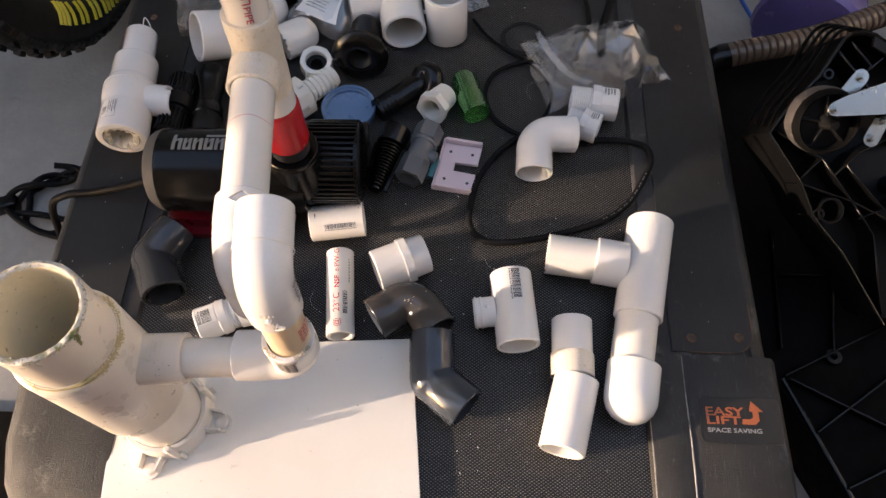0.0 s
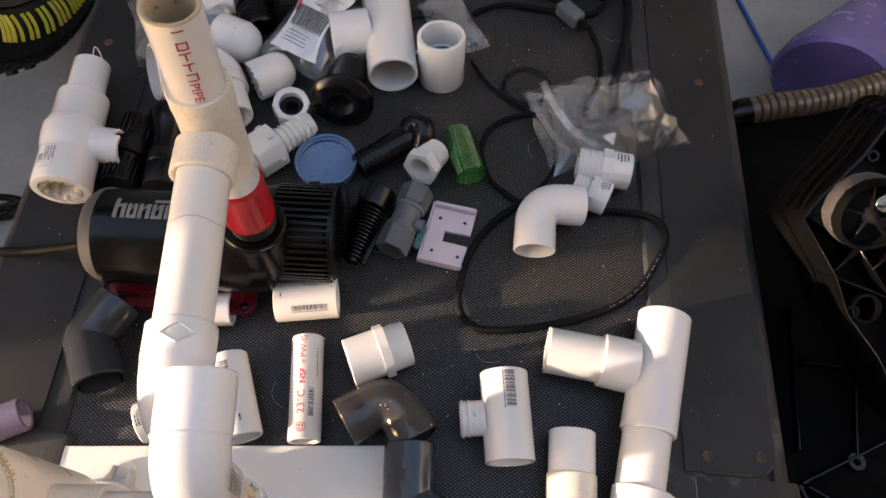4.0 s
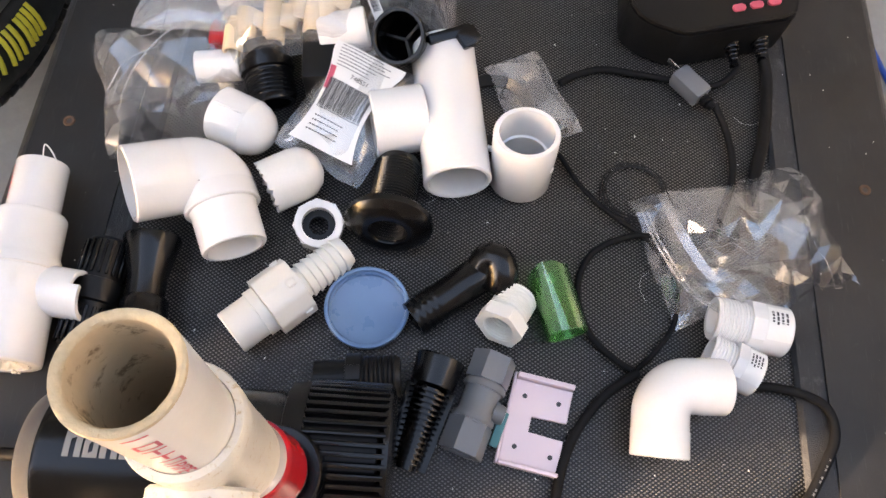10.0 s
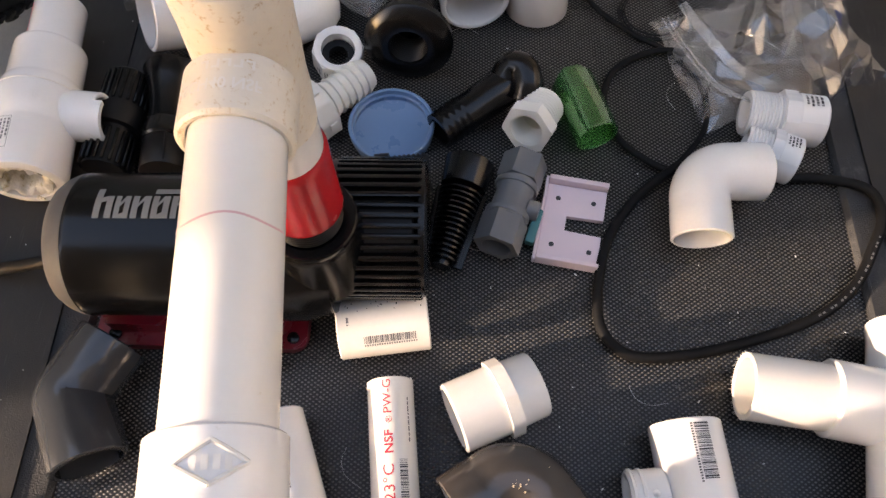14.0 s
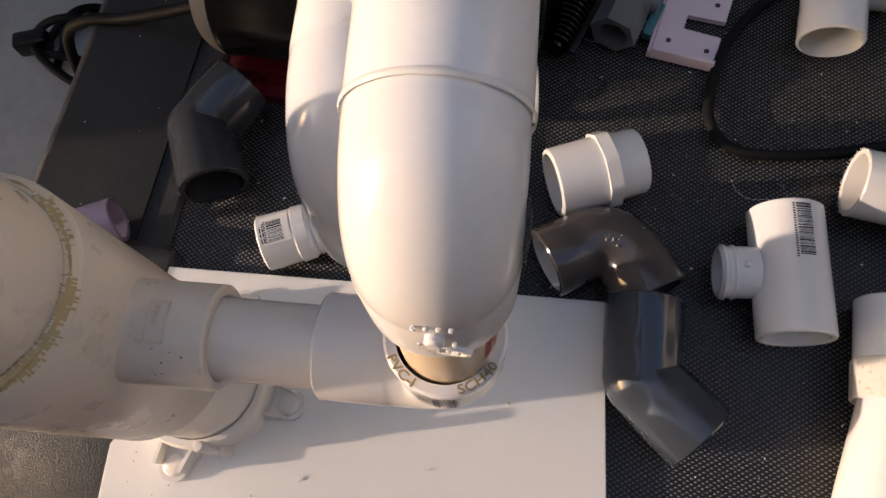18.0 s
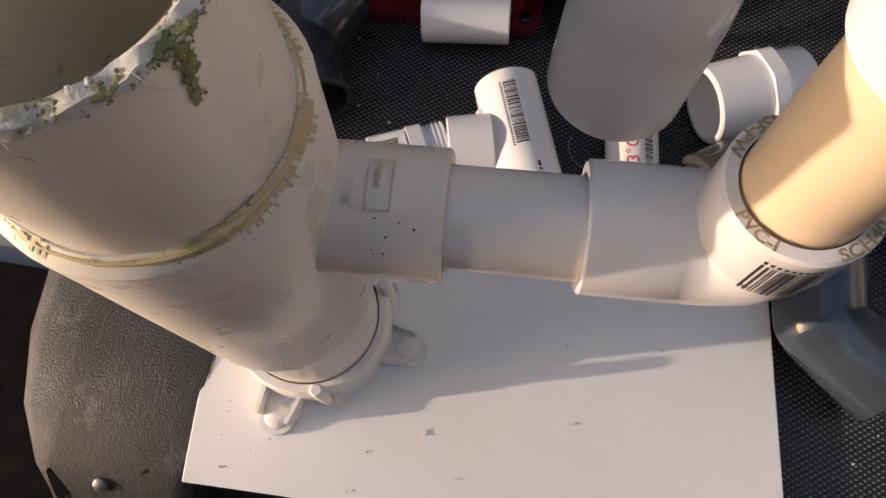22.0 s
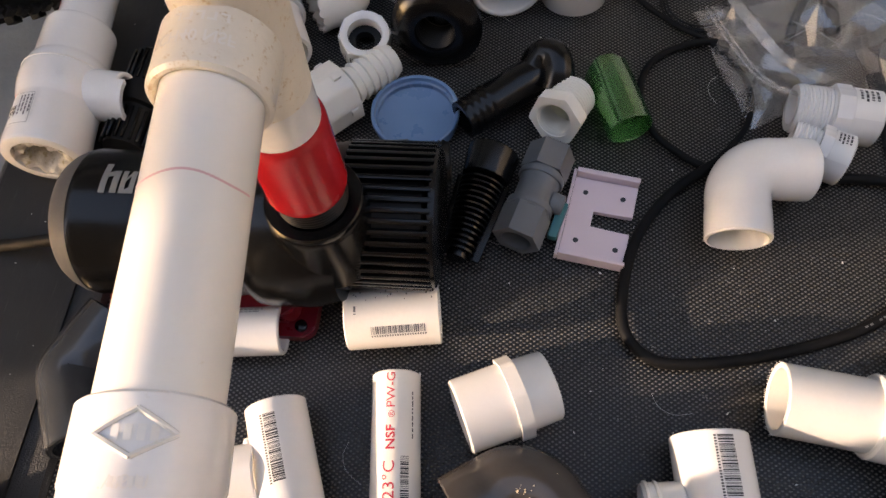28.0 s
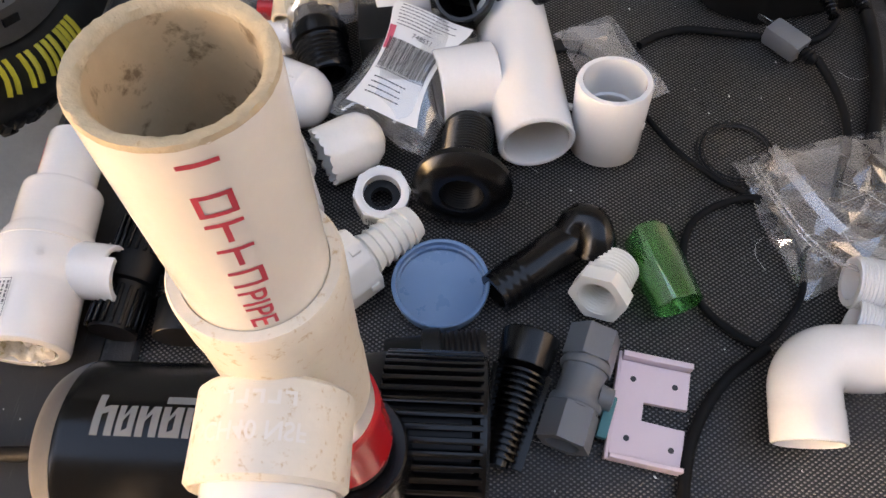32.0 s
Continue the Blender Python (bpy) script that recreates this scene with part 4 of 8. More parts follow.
for i in range(9):
    x, y = rnd.uniform(-0.20, -0.06), rnd.uniform(-0.05, 0.02)
    a = rnd.uniform(0, 6.28)
    n_ = rnd.randint(2, 4)
    pts = [(x + 0.0010 * k * math.cos(a + k * 0.5), y + 0.0010 * k * math.sin(a + k * 0.5), 0.0064 + 0.0006 * (k % 2)) for k in range(n_)]
    sweep(bm, pts, rnd.uniform(0.00018, 0.00034), 5)
tagged(new("plastic_shavings", finish(bm, "plastic_shavings", PVC_WARM)), "pale plastic shavings and dirt crumbs on the board", "shavings", kind="stuff")

bm = bmesh.new()
for i in range(20):
    x, y = (rnd.gauss(-0.19, 0.03), rnd.gauss(-0.022, 0.012)) if i % 2 else (rnd.uniform(-0.21, 0.02), rnd.uniform(-0.05, 0.09))
    bmesh.ops.create_icosphere(bm, subdivisions=1, radius=rnd.uniform(0.0002, 0.0007), matrix=pose(max(-0.22, x), max(-0.048, y), 0.0063, 0, 0, rnd.uniform(0, 180)) @ Matrix.Diagonal((1.6, 0.9, 0.6, 1)))
tagged(new("dirt_crumbs", finish(bm, "dirt_crumbs", CUT)), "brown dirt crumbs scattered on the white board", "crumbs", kind="stuff")

bm = bmesh.new()
rm = axis(along(0.0), along(0.3))
steps = [(0.03095, 0.2252), (0.03100, 0.2244), (0.03110, 0.2237), (0.0319, 0.2232), (0.0329, 0.2223), (0.0339, 0.2213), (0.0348, 0.2204), (0.03518, 0.2196), (0.03520, 0.2186)]
spots = {}
def spot(k, r):
    if (k, r) not in spots:
        q, h = steps[r]
        spots[k, r] = bm.verts.new(rm @ Vector((q * math.cos(radians(k * 0.5)), q * math.sin(radians(k * 0.5)), h + 0.0002 * noise.noise((k * 0.7, r * 1.0, 3.0)))))
    return spots[k, r]


for k in range(719):
    for r in range(1, 6):
        if noise.noise((k * 0.03, 0.4, 1.0)) * 0.5 + noise.noise((k * 0.30, r * 0.8, 6.0)) * 0.45 + 0.22 * math.cos(radians(k * 0.5 - 78)) - 0.16 * abs(r - 3.0) > 0.05:
            bm.faces.new((spot(k, r), spot(k + 1, r), spot(k + 1, r + 1), spot(k, r + 1)))
part("glue_algae", bm, GLUE_DARK, board, "green and brown growth along the old glue")
# ---- pump with its pipes ----
pump = thing("water_pump", "black water pump on a red base with white pipes", "pump", at=(-0.0009, 0.0022, 0))
PY, PZ = 0.2495, 0.0560
T0, T1 = Vector((-0.0913, 0.2470, 0.2268)), Vector((-0.0895, 0.2078, 0.2267))
SB, RIM = Vector((-0.0908, 0.2478, 0.2500)), Vector((-0.0889, 0.2513, 0.3220))
pm = axis((-0.25, PY, PZ), (0, PY + 0.006, PZ))
bm = bmesh.new()
rev(bm, pm, [(0.014, 0.0), (0.014, 0.026), (0.018, 0.034), (0.025, 0.0385), (0.032, 0.0405), (0.034, 0.0400), (0.104, 0.0405), (0.108, 0.0385), (0.118, 0.0370), (0.118, 0.0)], 56, False)
part("motor_housing", bm, BLACK, pump, "glossy black motor housing")
bm = bmesh.new()
rev(bm, pm, [(0.0150, 0.0278), (0.0182, 0.0346), (0.0220, 0.0374), (0.0262, 0.0393), (0.0300, 0.0402), (0.0300, 0.0390), (0.0200, 0.0355), (0.0155, 0.0270)], 56)
part("end_ring", bm, SILVER, pump, "silver end ring")
bm = bmesh.new()
rev(bm, pm, [(0.114, 0.0), (0.114, 0.036), (0.122, 0.042), (0.128, 0.0430), (0.150, 0.0430), (0.158, 0.0405), (0.166, 0.0385), (0.166, 0.0)], 56, False)
OUT = Vector((-0.0914, 0.2460, 0))
capped(bm, pose(OUT.x, OUT.y, 0.06), [(0, 0.030), (0.036, 0.0250), (0.040, 0.0240), (0.042, 0.022)], 44)
rev(bm, pose(OUT.x, OUT.y, 0.098), [(0, 0.0235), (0.002, 0.0243), (0.005, 0.0243), (0.006, 0.0235), (0.006, 0.0185), (0, 0.0185)], 44)
part("volute", bm, BLACK, pump, "black pump chamber")
bm = bmesh.new()
rev(bm, pose(OUT.x, OUT.y, 0.104), [(0, 0.0168), *threads(0.0, 0.018, 0.0175), (0.018, 0.0168), (0.018, 0.014), (0, 0.014)], 44)
part("outlet_thread", bm, BLACK_MATT, pump, "black outlet thread")
bm = bmesh.new()
rev(bm, pose(OUT.x, OUT.y, 0.118), [(0, 0.0155), (0, 0.0188), (0.0015, 0.0195), (0.004, 0.0195), (0.006, 0.0191), (0.045, 0.0190), (0.048, 0.0186), (0.050, 0.0176), (0.050, 0.0150)], 48)
part("red_adapter", bm, RED, pump, "glossy scratched red adapter")
bm = bmesh.new()
tube(bm, (OUT.x, OUT.y, 0.160), T0, 0.0172, 0.0133, 44)
part("outlet_pipe", bm, PVC, pump, "short white outlet pipe")
bm = bmesh.new()
capped(bm, axis((-0.0950, 0.262, 0.056), (0, 0.2645, 0.056)), [(0, 0.034), (0.002, 0.0395), (0.012, 0.0408), (0.0135, 0.0400), (0.0135, 0.0360), (0.054, 0.0350), (0.057, 0.030)], 48)
part("cage_core", bm, BLACK_MATT, pump, "black strainer core")
cm = axis((-0.0815, 0.2640, 0.056), (0, 0.2655, 0.056))
slat = None
for i in range(44):
    m = cm @ Matrix.Rotation(radians(360 * i / 44), 4, "Z")
    if slat is None:
        bm = bmesh.new()
        box(bm, pose(0.0380, 0, 0.0225), (0.0056, 0.0030, 0.046), 0.0009, 2)
        slat = part("slat", bm, BLACK, pump)
        slat.matrix_local = m
    else:
        s = new("slat", slat.data)
        s.parent, s.matrix_local = pump, m
bm = bmesh.new()
rev(bm, cm, [(0.040, 0.030), (0.044, 0.0395), (0.0470, 0.0388), (0.0485, 0.034), (0.0485, 0.0)], 48, False)
part("cage_end", bm, BLACK, pump, "black ribbed strainer end")
def ledge(corners, z0, z1, name):
    bm = bmesh.new()
    prism(bm, rounded(*corners), z0, z1)
    bmesh.ops.bevel(bm, geom=[e for e in bm.edges if abs(e.verts[0].co.z - e.verts[1].co.z) < 1e-5], offset=0.0015, segments=2, affect="EDGES")
    part(name, bm, DARK_RED, pump, "dark red " + name.replace("_", " "))


ledge((-0.232, 0.206, -0.105, 0.296, 0.008), 0.0008, 0.009, "base")
for x in (-0.205, -0.135):
    ledge((x - 0.02, 0.214, x + 0.02, 0.288, 0.006), 0.009, 0.024, "cradle")
for x in (-0.220, -0.113):
    bm = bmesh.new()
    capped(bm, pose(x, 0.2125, 0.0088), [(0, 0.0036), (0.0025, 0.0036), (0.0035, 0.002)], 16)
    part("base_screw", bm, BLACK, pump)
bm = bmesh.new()
put = around(pm, 0.0407)
top = lambda u, v: put(0.046 + u, 0.0045 - v)
# plain blocks in the shape and size of the maker's mark, cut out of one band each
rnd2, x = random.Random(2), 0.0
while x < 0.054:
    w, tall = rnd2.uniform(0.0075, 0.0095), 0.0185 if x == 0.0 else 0.0135
    bm = bmesh.new()
    grid = {}
    cells = [(0, k) for k in range(6)] + [(1, 3)] + [(2, k) for k in range(4)] + ([(1, 0)] if rnd2.random() < 0.6 else [])
    corner = lambda a, b: grid.setdefault((a, b), bm.verts.new(top(x + w * (0.0, 0.36, 0.64, 1.0)[a], tall * b / 6 if a < 2 else 0.0135 * b / 4)))
    for a, b in cells:
        ring = [corner(a, b), corner(a + 1, b), corner(a + 1, b + 1), corner(a, b + 1)]
        if len(set(ring)) == 4:
            bm.faces.new(ring)
    part("printed_block", bm, LOGO_GREY, pump, "silver-grey printed block")
    x += w + 0.0012
bm = bmesh.new()
for k in range(12):
    patch(bm, top, 0.030 + 0.0022 * k, 0.0150, 0.0322 + 0.0022 * k, 0.0185, 1, 2)
bmesh.ops.remove_doubles(bm, verts=bm.verts, dist=1e-6)
part("printed_bar", bm, LOGO_GREY, pump, "silver-grey printed bar")
bm = bmesh.new()
rev(bm, axis(SB, RIM), [(-0.062, 0.0155), (-0.062, 0.0182), (-0.061, 0.0190), (-0.042, 0.0190), (-0.036, 0.0186), (-0.004, 0.0186), (0.002, 0.0190), (0.0142, 0.0190), (0.0152, 0.0184), (0.0152, 0.0160), (0.000, 0.0157), (-0.050, 0.0152)], 56)
tube(bm, T0 + (T1 - T0) * 0.40, T1, 0.0190, 0.0155, 48, 0.0012)
ltee = part("stained_tee", bm, PVC_AGED, pump, "yellowed tee with brown stains")
bm = bmesh.new()
lm = axis(T0, T1)
raised = around(lm, 0.01922)
lettering(bm, lambda u, v: raised(0.0270 + v, 0.0150 - u), "SCH40 NSF", 0.0058, bold=0.0001, stretch=0.95)
lettering(bm, lambda u, v: raised(0.0135 + v, 0.0035 - u), "P-4", 0.0050, bold=0.0001)
for i in range(5):
    w0 = (i - 2.5) * 0.0036
    patch(bm, raised, 0.0200, w0, 0.0232, w0 + 0.0009, 1, 2)
    patch(bm, raised, 0.0200 + 0.0024 * (i % 2), w0 + 0.0009, 0.0208 + 0.0024 * (i % 2), w0 + 0.0028, 1, 2)
part("raised_letters", bm, PVC_WARM, ltee, "raised moulded marks", 4)
bm = bmesh.new()
sm = axis(SB, RIM)
n_ = (RIM - SB).length
rev(bm, sm, [(0, 0.0157), (n_ - 0.0006, 0.0158), (n_, 0.0152)], 56, False)
stub = part("stub_pipe", bm, PVC_WARM, pump, "white pipe stub with red print")
bm = bmesh.new()
rev(bm, sm, [(n_ - 0.0008, 0.0131), (n_ - 0.002, 0.0128), (0.005, 0.0128), (0.004, 0.0)], 56, False)
part("stub_bore", bm, GRIME, stub, "brown grimy bore")
bm = bmesh.new()
rings = rev(bm, sm, [(n_ - 0.0006, 0.01582), (n_ + 0.0003, 0.0155), (n_ + 0.0003, 0.0145), (n_, 0.0134), (n_ - 0.0012, 0.0129)], 90, False)
for i, ring in enumerate(rings):
    for j, v in enumerate(ring):
        v.co.z += noise.noise((j / 90 * 60, i * 0.8, 5.0)) * 0.0004
part("stub_rim", bm, CUT, stub, "rough brown sawn rim", 60)
bm = bmesh.new()
skin = around(sm, 0.01595)
# the print runs down the pipe: the maker's word as blocks, then the plain word
down = lambda u, v: skin(n_ - 0.0005 - u, v + 0.0044)
for i in range(5):
    x = 0.0030 + i * 0.0075
    w = 0.0056
    patch(bm, down, x, -0.0010, x + 0.0010, 0.0052, 1, 3)
    if i in (1,):
        patch(bm, down, x + w - 0.001, -0.0010, x + w, 0.0052, 1, 3)
        patch(bm, down, x, -0.0010, x + w, 0.0000, 2, 1)
        patch(bm, down, x, 0.0042, x + w, 0.0052, 2, 1)
    elif i in (2, 3):
        patch(bm, down, x, 0.0016, x + w, 0.0026, 2, 1)
    else:
        patch(bm, down, x, 0.0042, x + w, 0.0052, 2, 1) if i else patch(bm, down, x, -0.0010, x + 0.001, 0.0052, 1, 2)
        if i == 4:
            patch(bm, down, x + w - 0.001, -0.0010, x + w, 0.0052, 1, 3)
lettering(bm, lambda u, v: skin(n_ - 0.0405 - u, v + 0.0034), "PIPE", 0.0074, bold=0.00005, stretch=1.15)
part("red_print", bm, RED_INK, stub, "red printed letters")
B1, BC, B2 = Vector((-0.0804, 0.1160, 0.2272)), Vector((-0.0756, 0.0735, 0.2290)), Vector((-0.0790, 0.0725, 0.1700))
bm = bmesh.new()
tube(bm, T1 - (T1 - T0).normalized() * 0.015, B1 + (BC - B1) * 0.4, 0.0157, 0.0125, 44)
cross = part("cross_pipe", bm, PVC_WARM, pump, "long white pipe with a faint red line")
bm = bmesh.new()
xm = axis(T1 - (T1 - T0).normalized() * 0.015, B1 + (BC - B1) * 0.4)
for i in range(36):
    w0 = -0.0235 + i * 0.0013
    patch(bm, around(xm, 0.01582), 0.0480 + 0.0008 * math.sin(i * 0.3), w0, 0.0488 + 0.0008 * math.sin(i * 0.3), w0 + 0.0013, 1, 1)
part("red_line", bm, PINK_INK, cross, "faint red ring line")
bm = bmesh.new()
elbow(bm, B1, BC, B2, 0.0188, 0.0159, 0.021, 0.026, 48)
bel = part("down_elbow", bm, PVC, pump, "white elbow hanging mouth down")
bm = bmesh.new()
dm = axis(B1, BC)
dia_skin = around(dm, 0.0193)
dia = lambda u, v: dia_skin(u, v - 0.0040)
for i in range(4):
    pts = [(0.0045, 0.0), (0.0098, 0.0092), (0.0150, 0.0), (0.0098, -0.0092)]
    (u0, v0), (u1, v1) = pts[i], pts[(i + 1) % 4]
    sweep(bm, [dia(u0 + (u1 - u0) * k / 4, v0 + (v1 - v0) * k / 4) for k in range(5)], 0.0007, 6)
for i in range(4):
    patch(bm, dia, 0.0080, -0.0052 + i * 0.0028, 0.0116, -0.0052 + i * 0.0028 + 0.0017, 1, 2)
    patch(bm, dia, 0.0190, -0.0036 + i * 0.0020, 0.0212, -0.0036 + i * 0.0020 + 0.0011, 1, 1)
lettering(bm, lambda u, v: dia(0.0215 - v, -0.0048 + u), "U.S.A.", 0.0042)
patch(bm, dia, 0.0245, -0.0005, 0.030, 0.0008, 1, 1)
part("moulded_mark", bm, PVC_WARM, bel, "raised moulded diamond mark")
bm = bmesh.new()
sweep(bm, spline([(-0.236, PY, PZ - 0.014), (-0.275, 0.2490, 0.026), (-0.315, 0.250, 0.011), (-0.345, 0.249, 0.0055), (-0.372, 0.246, -0.02), (-0.385, 0.225, -0.10), (-0.40, 0.20, -0.17), (-0.42, 0.17, -0.189)], 10), 0.0040, 12)
part("power_cord", bm, CABLE, pump, "black power cord")
# ---- loose fittings in front ----
def lay(x, y, z):
    return Vector((x, y, z))


red_pipe = thing("printed_pipe", "short white pipe with red print lying on the belt", "pipe", at=(0.0001, 0.0009, 0))
bm = bmesh.new()
p0, p1 = lay(-0.0543, 0.1880, 0.0136), lay(-0.0452, 0.1020, 0.0136)
tube(bm, p0, p1, 0.0133, 0.0102, 40)
part("pipe_body", bm, PVC_WARM, red_pipe)
bm = bmesh.new()
m = axis(p1, p0, 4)
skin = around(m, 0.01345)
run = lambda u, v: skin(u, -0.0002 - v)
lettering(bm, lambda u, v: run(0.0195 + u, v), "23°C", 0.0088, stretch=1.05)
lettering(bm, lambda u, v: run(0.0440 + u, v), "NSF", 0.0068, bold=0.00015, stretch=1.1)
lettering(bm, lambda u, v: run(0.0605 + u, v), "®", 0.005)
lettering(bm, lambda u, v: run(0.0655 + u, v), "PW-G", 0.0068, stretch=1.1)
lettering(bm, lambda u, v: run(0.0050 + u, v), "@", 0.0085)
part("red_print", bm, RED_INK, red_pipe, "red printed words")
bm = bmesh.new()
barcode(bm, skin, 0.018, 0.0030, 0.024, 0.0046, "u", 12, False)
lines(bm, skin, 0.05, 0.0095, 0.036, 0.0016, 1, "u", 3)
part("barcode", bm, INK, red_pipe, "printed barcode")

adapter = thing("ringed_coupling", "white pipe coupling with a raised hexagonal collar on the belt", "pipe coupling", at=(-0.0001, 0.0012, 0))
bm = bmesh.new()
p0, p1 = lay(-0.0170, 0.1660, 0.0205), lay(0.0300, 0.1874, 0.0200)
m = axis(p0, p1)
n_ = (p1 - p0).length
rev(bm, m, [(0, 0.0172), (0, 0.0192), (0.001, 0.0200), (0.0265, 0.0202), (0.0275, 0.0202), (0.0345, 0.0196), (n_ - 0.001, 0.0190), (n_, 0.0182), (n_, 0.016), (0.03, 0.0165)], 44)
part("body", bm, PVC, adapter)
bm = bmesh.new()
nuts(bm, m, 0.0270, 0.0345, 0.0232, 0.0165, 8, 10)
bmesh.ops.bevel(bm, geom=[e for e in bm.edges if e.is_manifold and e.calc_face_angle(0) > 0.6], offset=0.0004, segments=1, affect="EDGES")
part("collar", bm, PVC, adapter, "raised eight-sided collar")

g = thing("brown_grey_elbow", "brown-grey pipe elbow with a torn label inside", "pipe elbow", at=(0.0005, 0.0008, 0))
bm = bmesh.new()
elbow(bm, lay(-0.0155, 0.1175, 0.0205), lay(0.0195, 0.1415, 0.0205), lay(0.0440, 0.1080, 0.0205), 0.0200, 0.0166, 0.018, 0.017, 40)
gb = part("body", bm, BROWN_PVC, g)
bm = bmesh.new()
rm2 = axis(lay(-0.0155, 0.1175, 0.0205), lay(0.0195, 0.1415, 0.0205))
rev(bm, rm2, [(0.0004, 0.0163), (0.014, 0.0163)], 24, False)
part("inner_label", bm, PAPER, gb, "torn white label inside the mouth")
bm = bmesh.new()
for i in range(26):
    q = Vector((0.020, 0.131, 0.0404)) + Vector((rnd.gauss(0, 0.0045), rnd.gauss(0, 0.0035), 0))
    q.z = 0.0205 + 0.0193 - ((q.x - 0.02) ** 2 + (q.y - 0.131) ** 2) * 12
    bmesh.ops.create_icosphere(bm, subdivisions=1, radius=rnd.uniform(0.0002, 0.0006), matrix=Matrix.Translation(q))
part("shavings", bm, PVC_TAN, gb, "pale shavings")

st = thing("small_tee", "small white tee with a threaded adapter screwed on its branch", "pipe tee", at=(-0.0003, 0.0005, 0))
bm = bmesh.new()
p0, p1 = lay(-0.1178, 0.1660, 0.0168), lay(-0.0930, 0.1010, 0.0168)
tube(bm, p0, p1, 0.0166, 0.0133, 40)
c = p0.lerp(p1, 0.50)
q = lay(-0.1405, 0.1240, 0.0170)
tube(bm, c.lerp(q, 0.38), q, 0.0164, 0.0133, 36)
for s in (-1, 1):
    d = (p1 - p0).normalized() * s
    w = (q - c).normalized()
    bmesh.ops.create_uvsphere(bm, u_segments=10, v_segments=6, radius=0.0032, matrix=Matrix.Translation(c + d * 0.016 + w * 0.0165 + Vector((0, 0, 0.003))))
tb = part("body", bm, PVC, st)
bm = bmesh.new()
barcode(bm, around(axis(p0, p1), 0.01675), 0.008, -0.0025, 0.036, 0.0065, "u", 21)
lines(bm, around(axis(p0, p1), 0.01675), 0.054, -0.005, 0.006, 0.003, 1, "u", 5)
part("barcode", bm, INK, tb, "printed barcode")
bm = bmesh.new()
a0, a1 = lay(-0.1405, 0.1240, 0.0168), lay(-0.1760, 0.1072, 0.0165)
m = axis(a0, a1)
n_ = (a1 - a0).length
rev(bm, m, [(0, 0.0132), *threads(0.0, 0.009, 0.0150), (0.010, 0.0145), (0.0115, 0.0162), (0.0185, 0.0166), (0.0195, 0.0158), (n_ - 0.001, 0.0163), (n_, 0.0155), (n_, 0.0132)], 40)
sa = part("screwed_adapter", bm, PVC, st, "white threaded adapter")
bm = bmesh.new()
patch(bm, around(m, 0.0166), 0.0200, -0.0085, 0.0360, 0.0100, 1, 10)
lb = part("label", bm, PAPER, sa, "white paper label")
bm = bmesh.new()
barcode(bm, around(m, 0.01672), 0.0240, -0.0070, 0.0130, 0.0085, "v", 31)
lines(bm, around(m, 0.01672), 0.0345, -0.0070, 0.013, 0.003, 2, "v", 6)
part("label_print", bm, INK, sa, "black label print")

bt = thing("barcoded_tee", "white pipe tee with a printed barcode and a short collared branch", "pipe tee", at=(0.0003, 0.0016, 0))
bm = bmesh.new()
p0, p1 = lay(0.1103, 0.1665, 0.0200), lay(0.1175, 0.0950, 0.0200)
tube(bm, p0, p1, 0.0198, 0.0164, 44)
c = lay(0.1135, 0.1305, 0.0205)
q = lay(0.0765, 0.1265, 0.0180)
tube(bm, c.lerp(q, 0.45), q, 0.0142, 0.0108, 36)
rev(bm, axis(q, c), [(0.001, 0.0140), (0.0016, 0.0152), (0.0030, 0.0152), (0.0036, 0.0140)], 36)
rev(bm, axis(q, c), [(0.006, 0.0140), (0.0068, 0.0149), (0.0080, 0.0149), (0.0088, 0.0140)], 36)
bmesh.ops.create_uvsphere(bm, u_segments=12, v_segments=6, radius=0.0022, matrix=Matrix.Translation(q.lerp(c, 0.32) + Vector((0, 0, 0.0135))))
tb = part("body", bm, PVC, bt)
bm = bmesh.new()
barcode(bm, around(axis(p0, p1), 0.01995), 0.003, -0.0065, 0.030, 0.0080, "u", 41)
part("barcode", bm, INK, tb, "printed barcode")

lc = thing("labelled_coupling", "short white coupling with a printed barcode beside the pump", "pipe coupling", at=(-0.0006, 0.0017, 0))
bm = bmesh.new()
p0, p1 = lay(-0.0850, 0.2160, 0.0176), lay(-0.0325, 0.2240, 0.0176)
tube(bm, p0, p1, 0.0174, 0.0136, 40)
tb = part("body", bm, PVC_WARM, lc)
m = axis(p0, p1)
bm = bmesh.new()
barcode(bm, around(m, 0.01752), 0.015, 0.0112, 0.030, 0.0046, "u", 51)
lines(bm, around(m, 0.01755), 0.006, -0.001, 0.007, 0.0025, 1, "v", 8)
part("barcode", bm, FADED_INK, tb, "printed barcode")
bm = bmesh.new()
for i in range(22):
    u, v = rnd.uniform(0.002, 0.05), rnd.uniform(-0.015, -0.003)
    s = rnd.uniform(0.0003, 0.0009)
    patch(bm, around(m, 0.0175), u, v, u + s, v + s * 1.6, 1, 1)
part("scuffs", bm, INK, tb, "dark scuff specks")

sp = thing("short_pipe", "short white pipe with faint grey print behind the standpipe", "pipe", at=(-0.0015, 0.0016, 0))
bm = bmesh.new()
p0, p1 = lay(-0.1680, 0.2030, 0.0147), lay(-0.1205, 0.2085, 0.0147)
tube(bm, p0, p1, 0.0145, 0.0112, 40)
tb = part("body", bm, PVC, sp)
bm = bmesh.new()
lines(bm, around(axis(p0, p1), 0.0146), 0.024, -0.010, 0.020, 0.0042, 2, "u", 3)
part("print", bm, GREY_INK, tb, "small grey print")

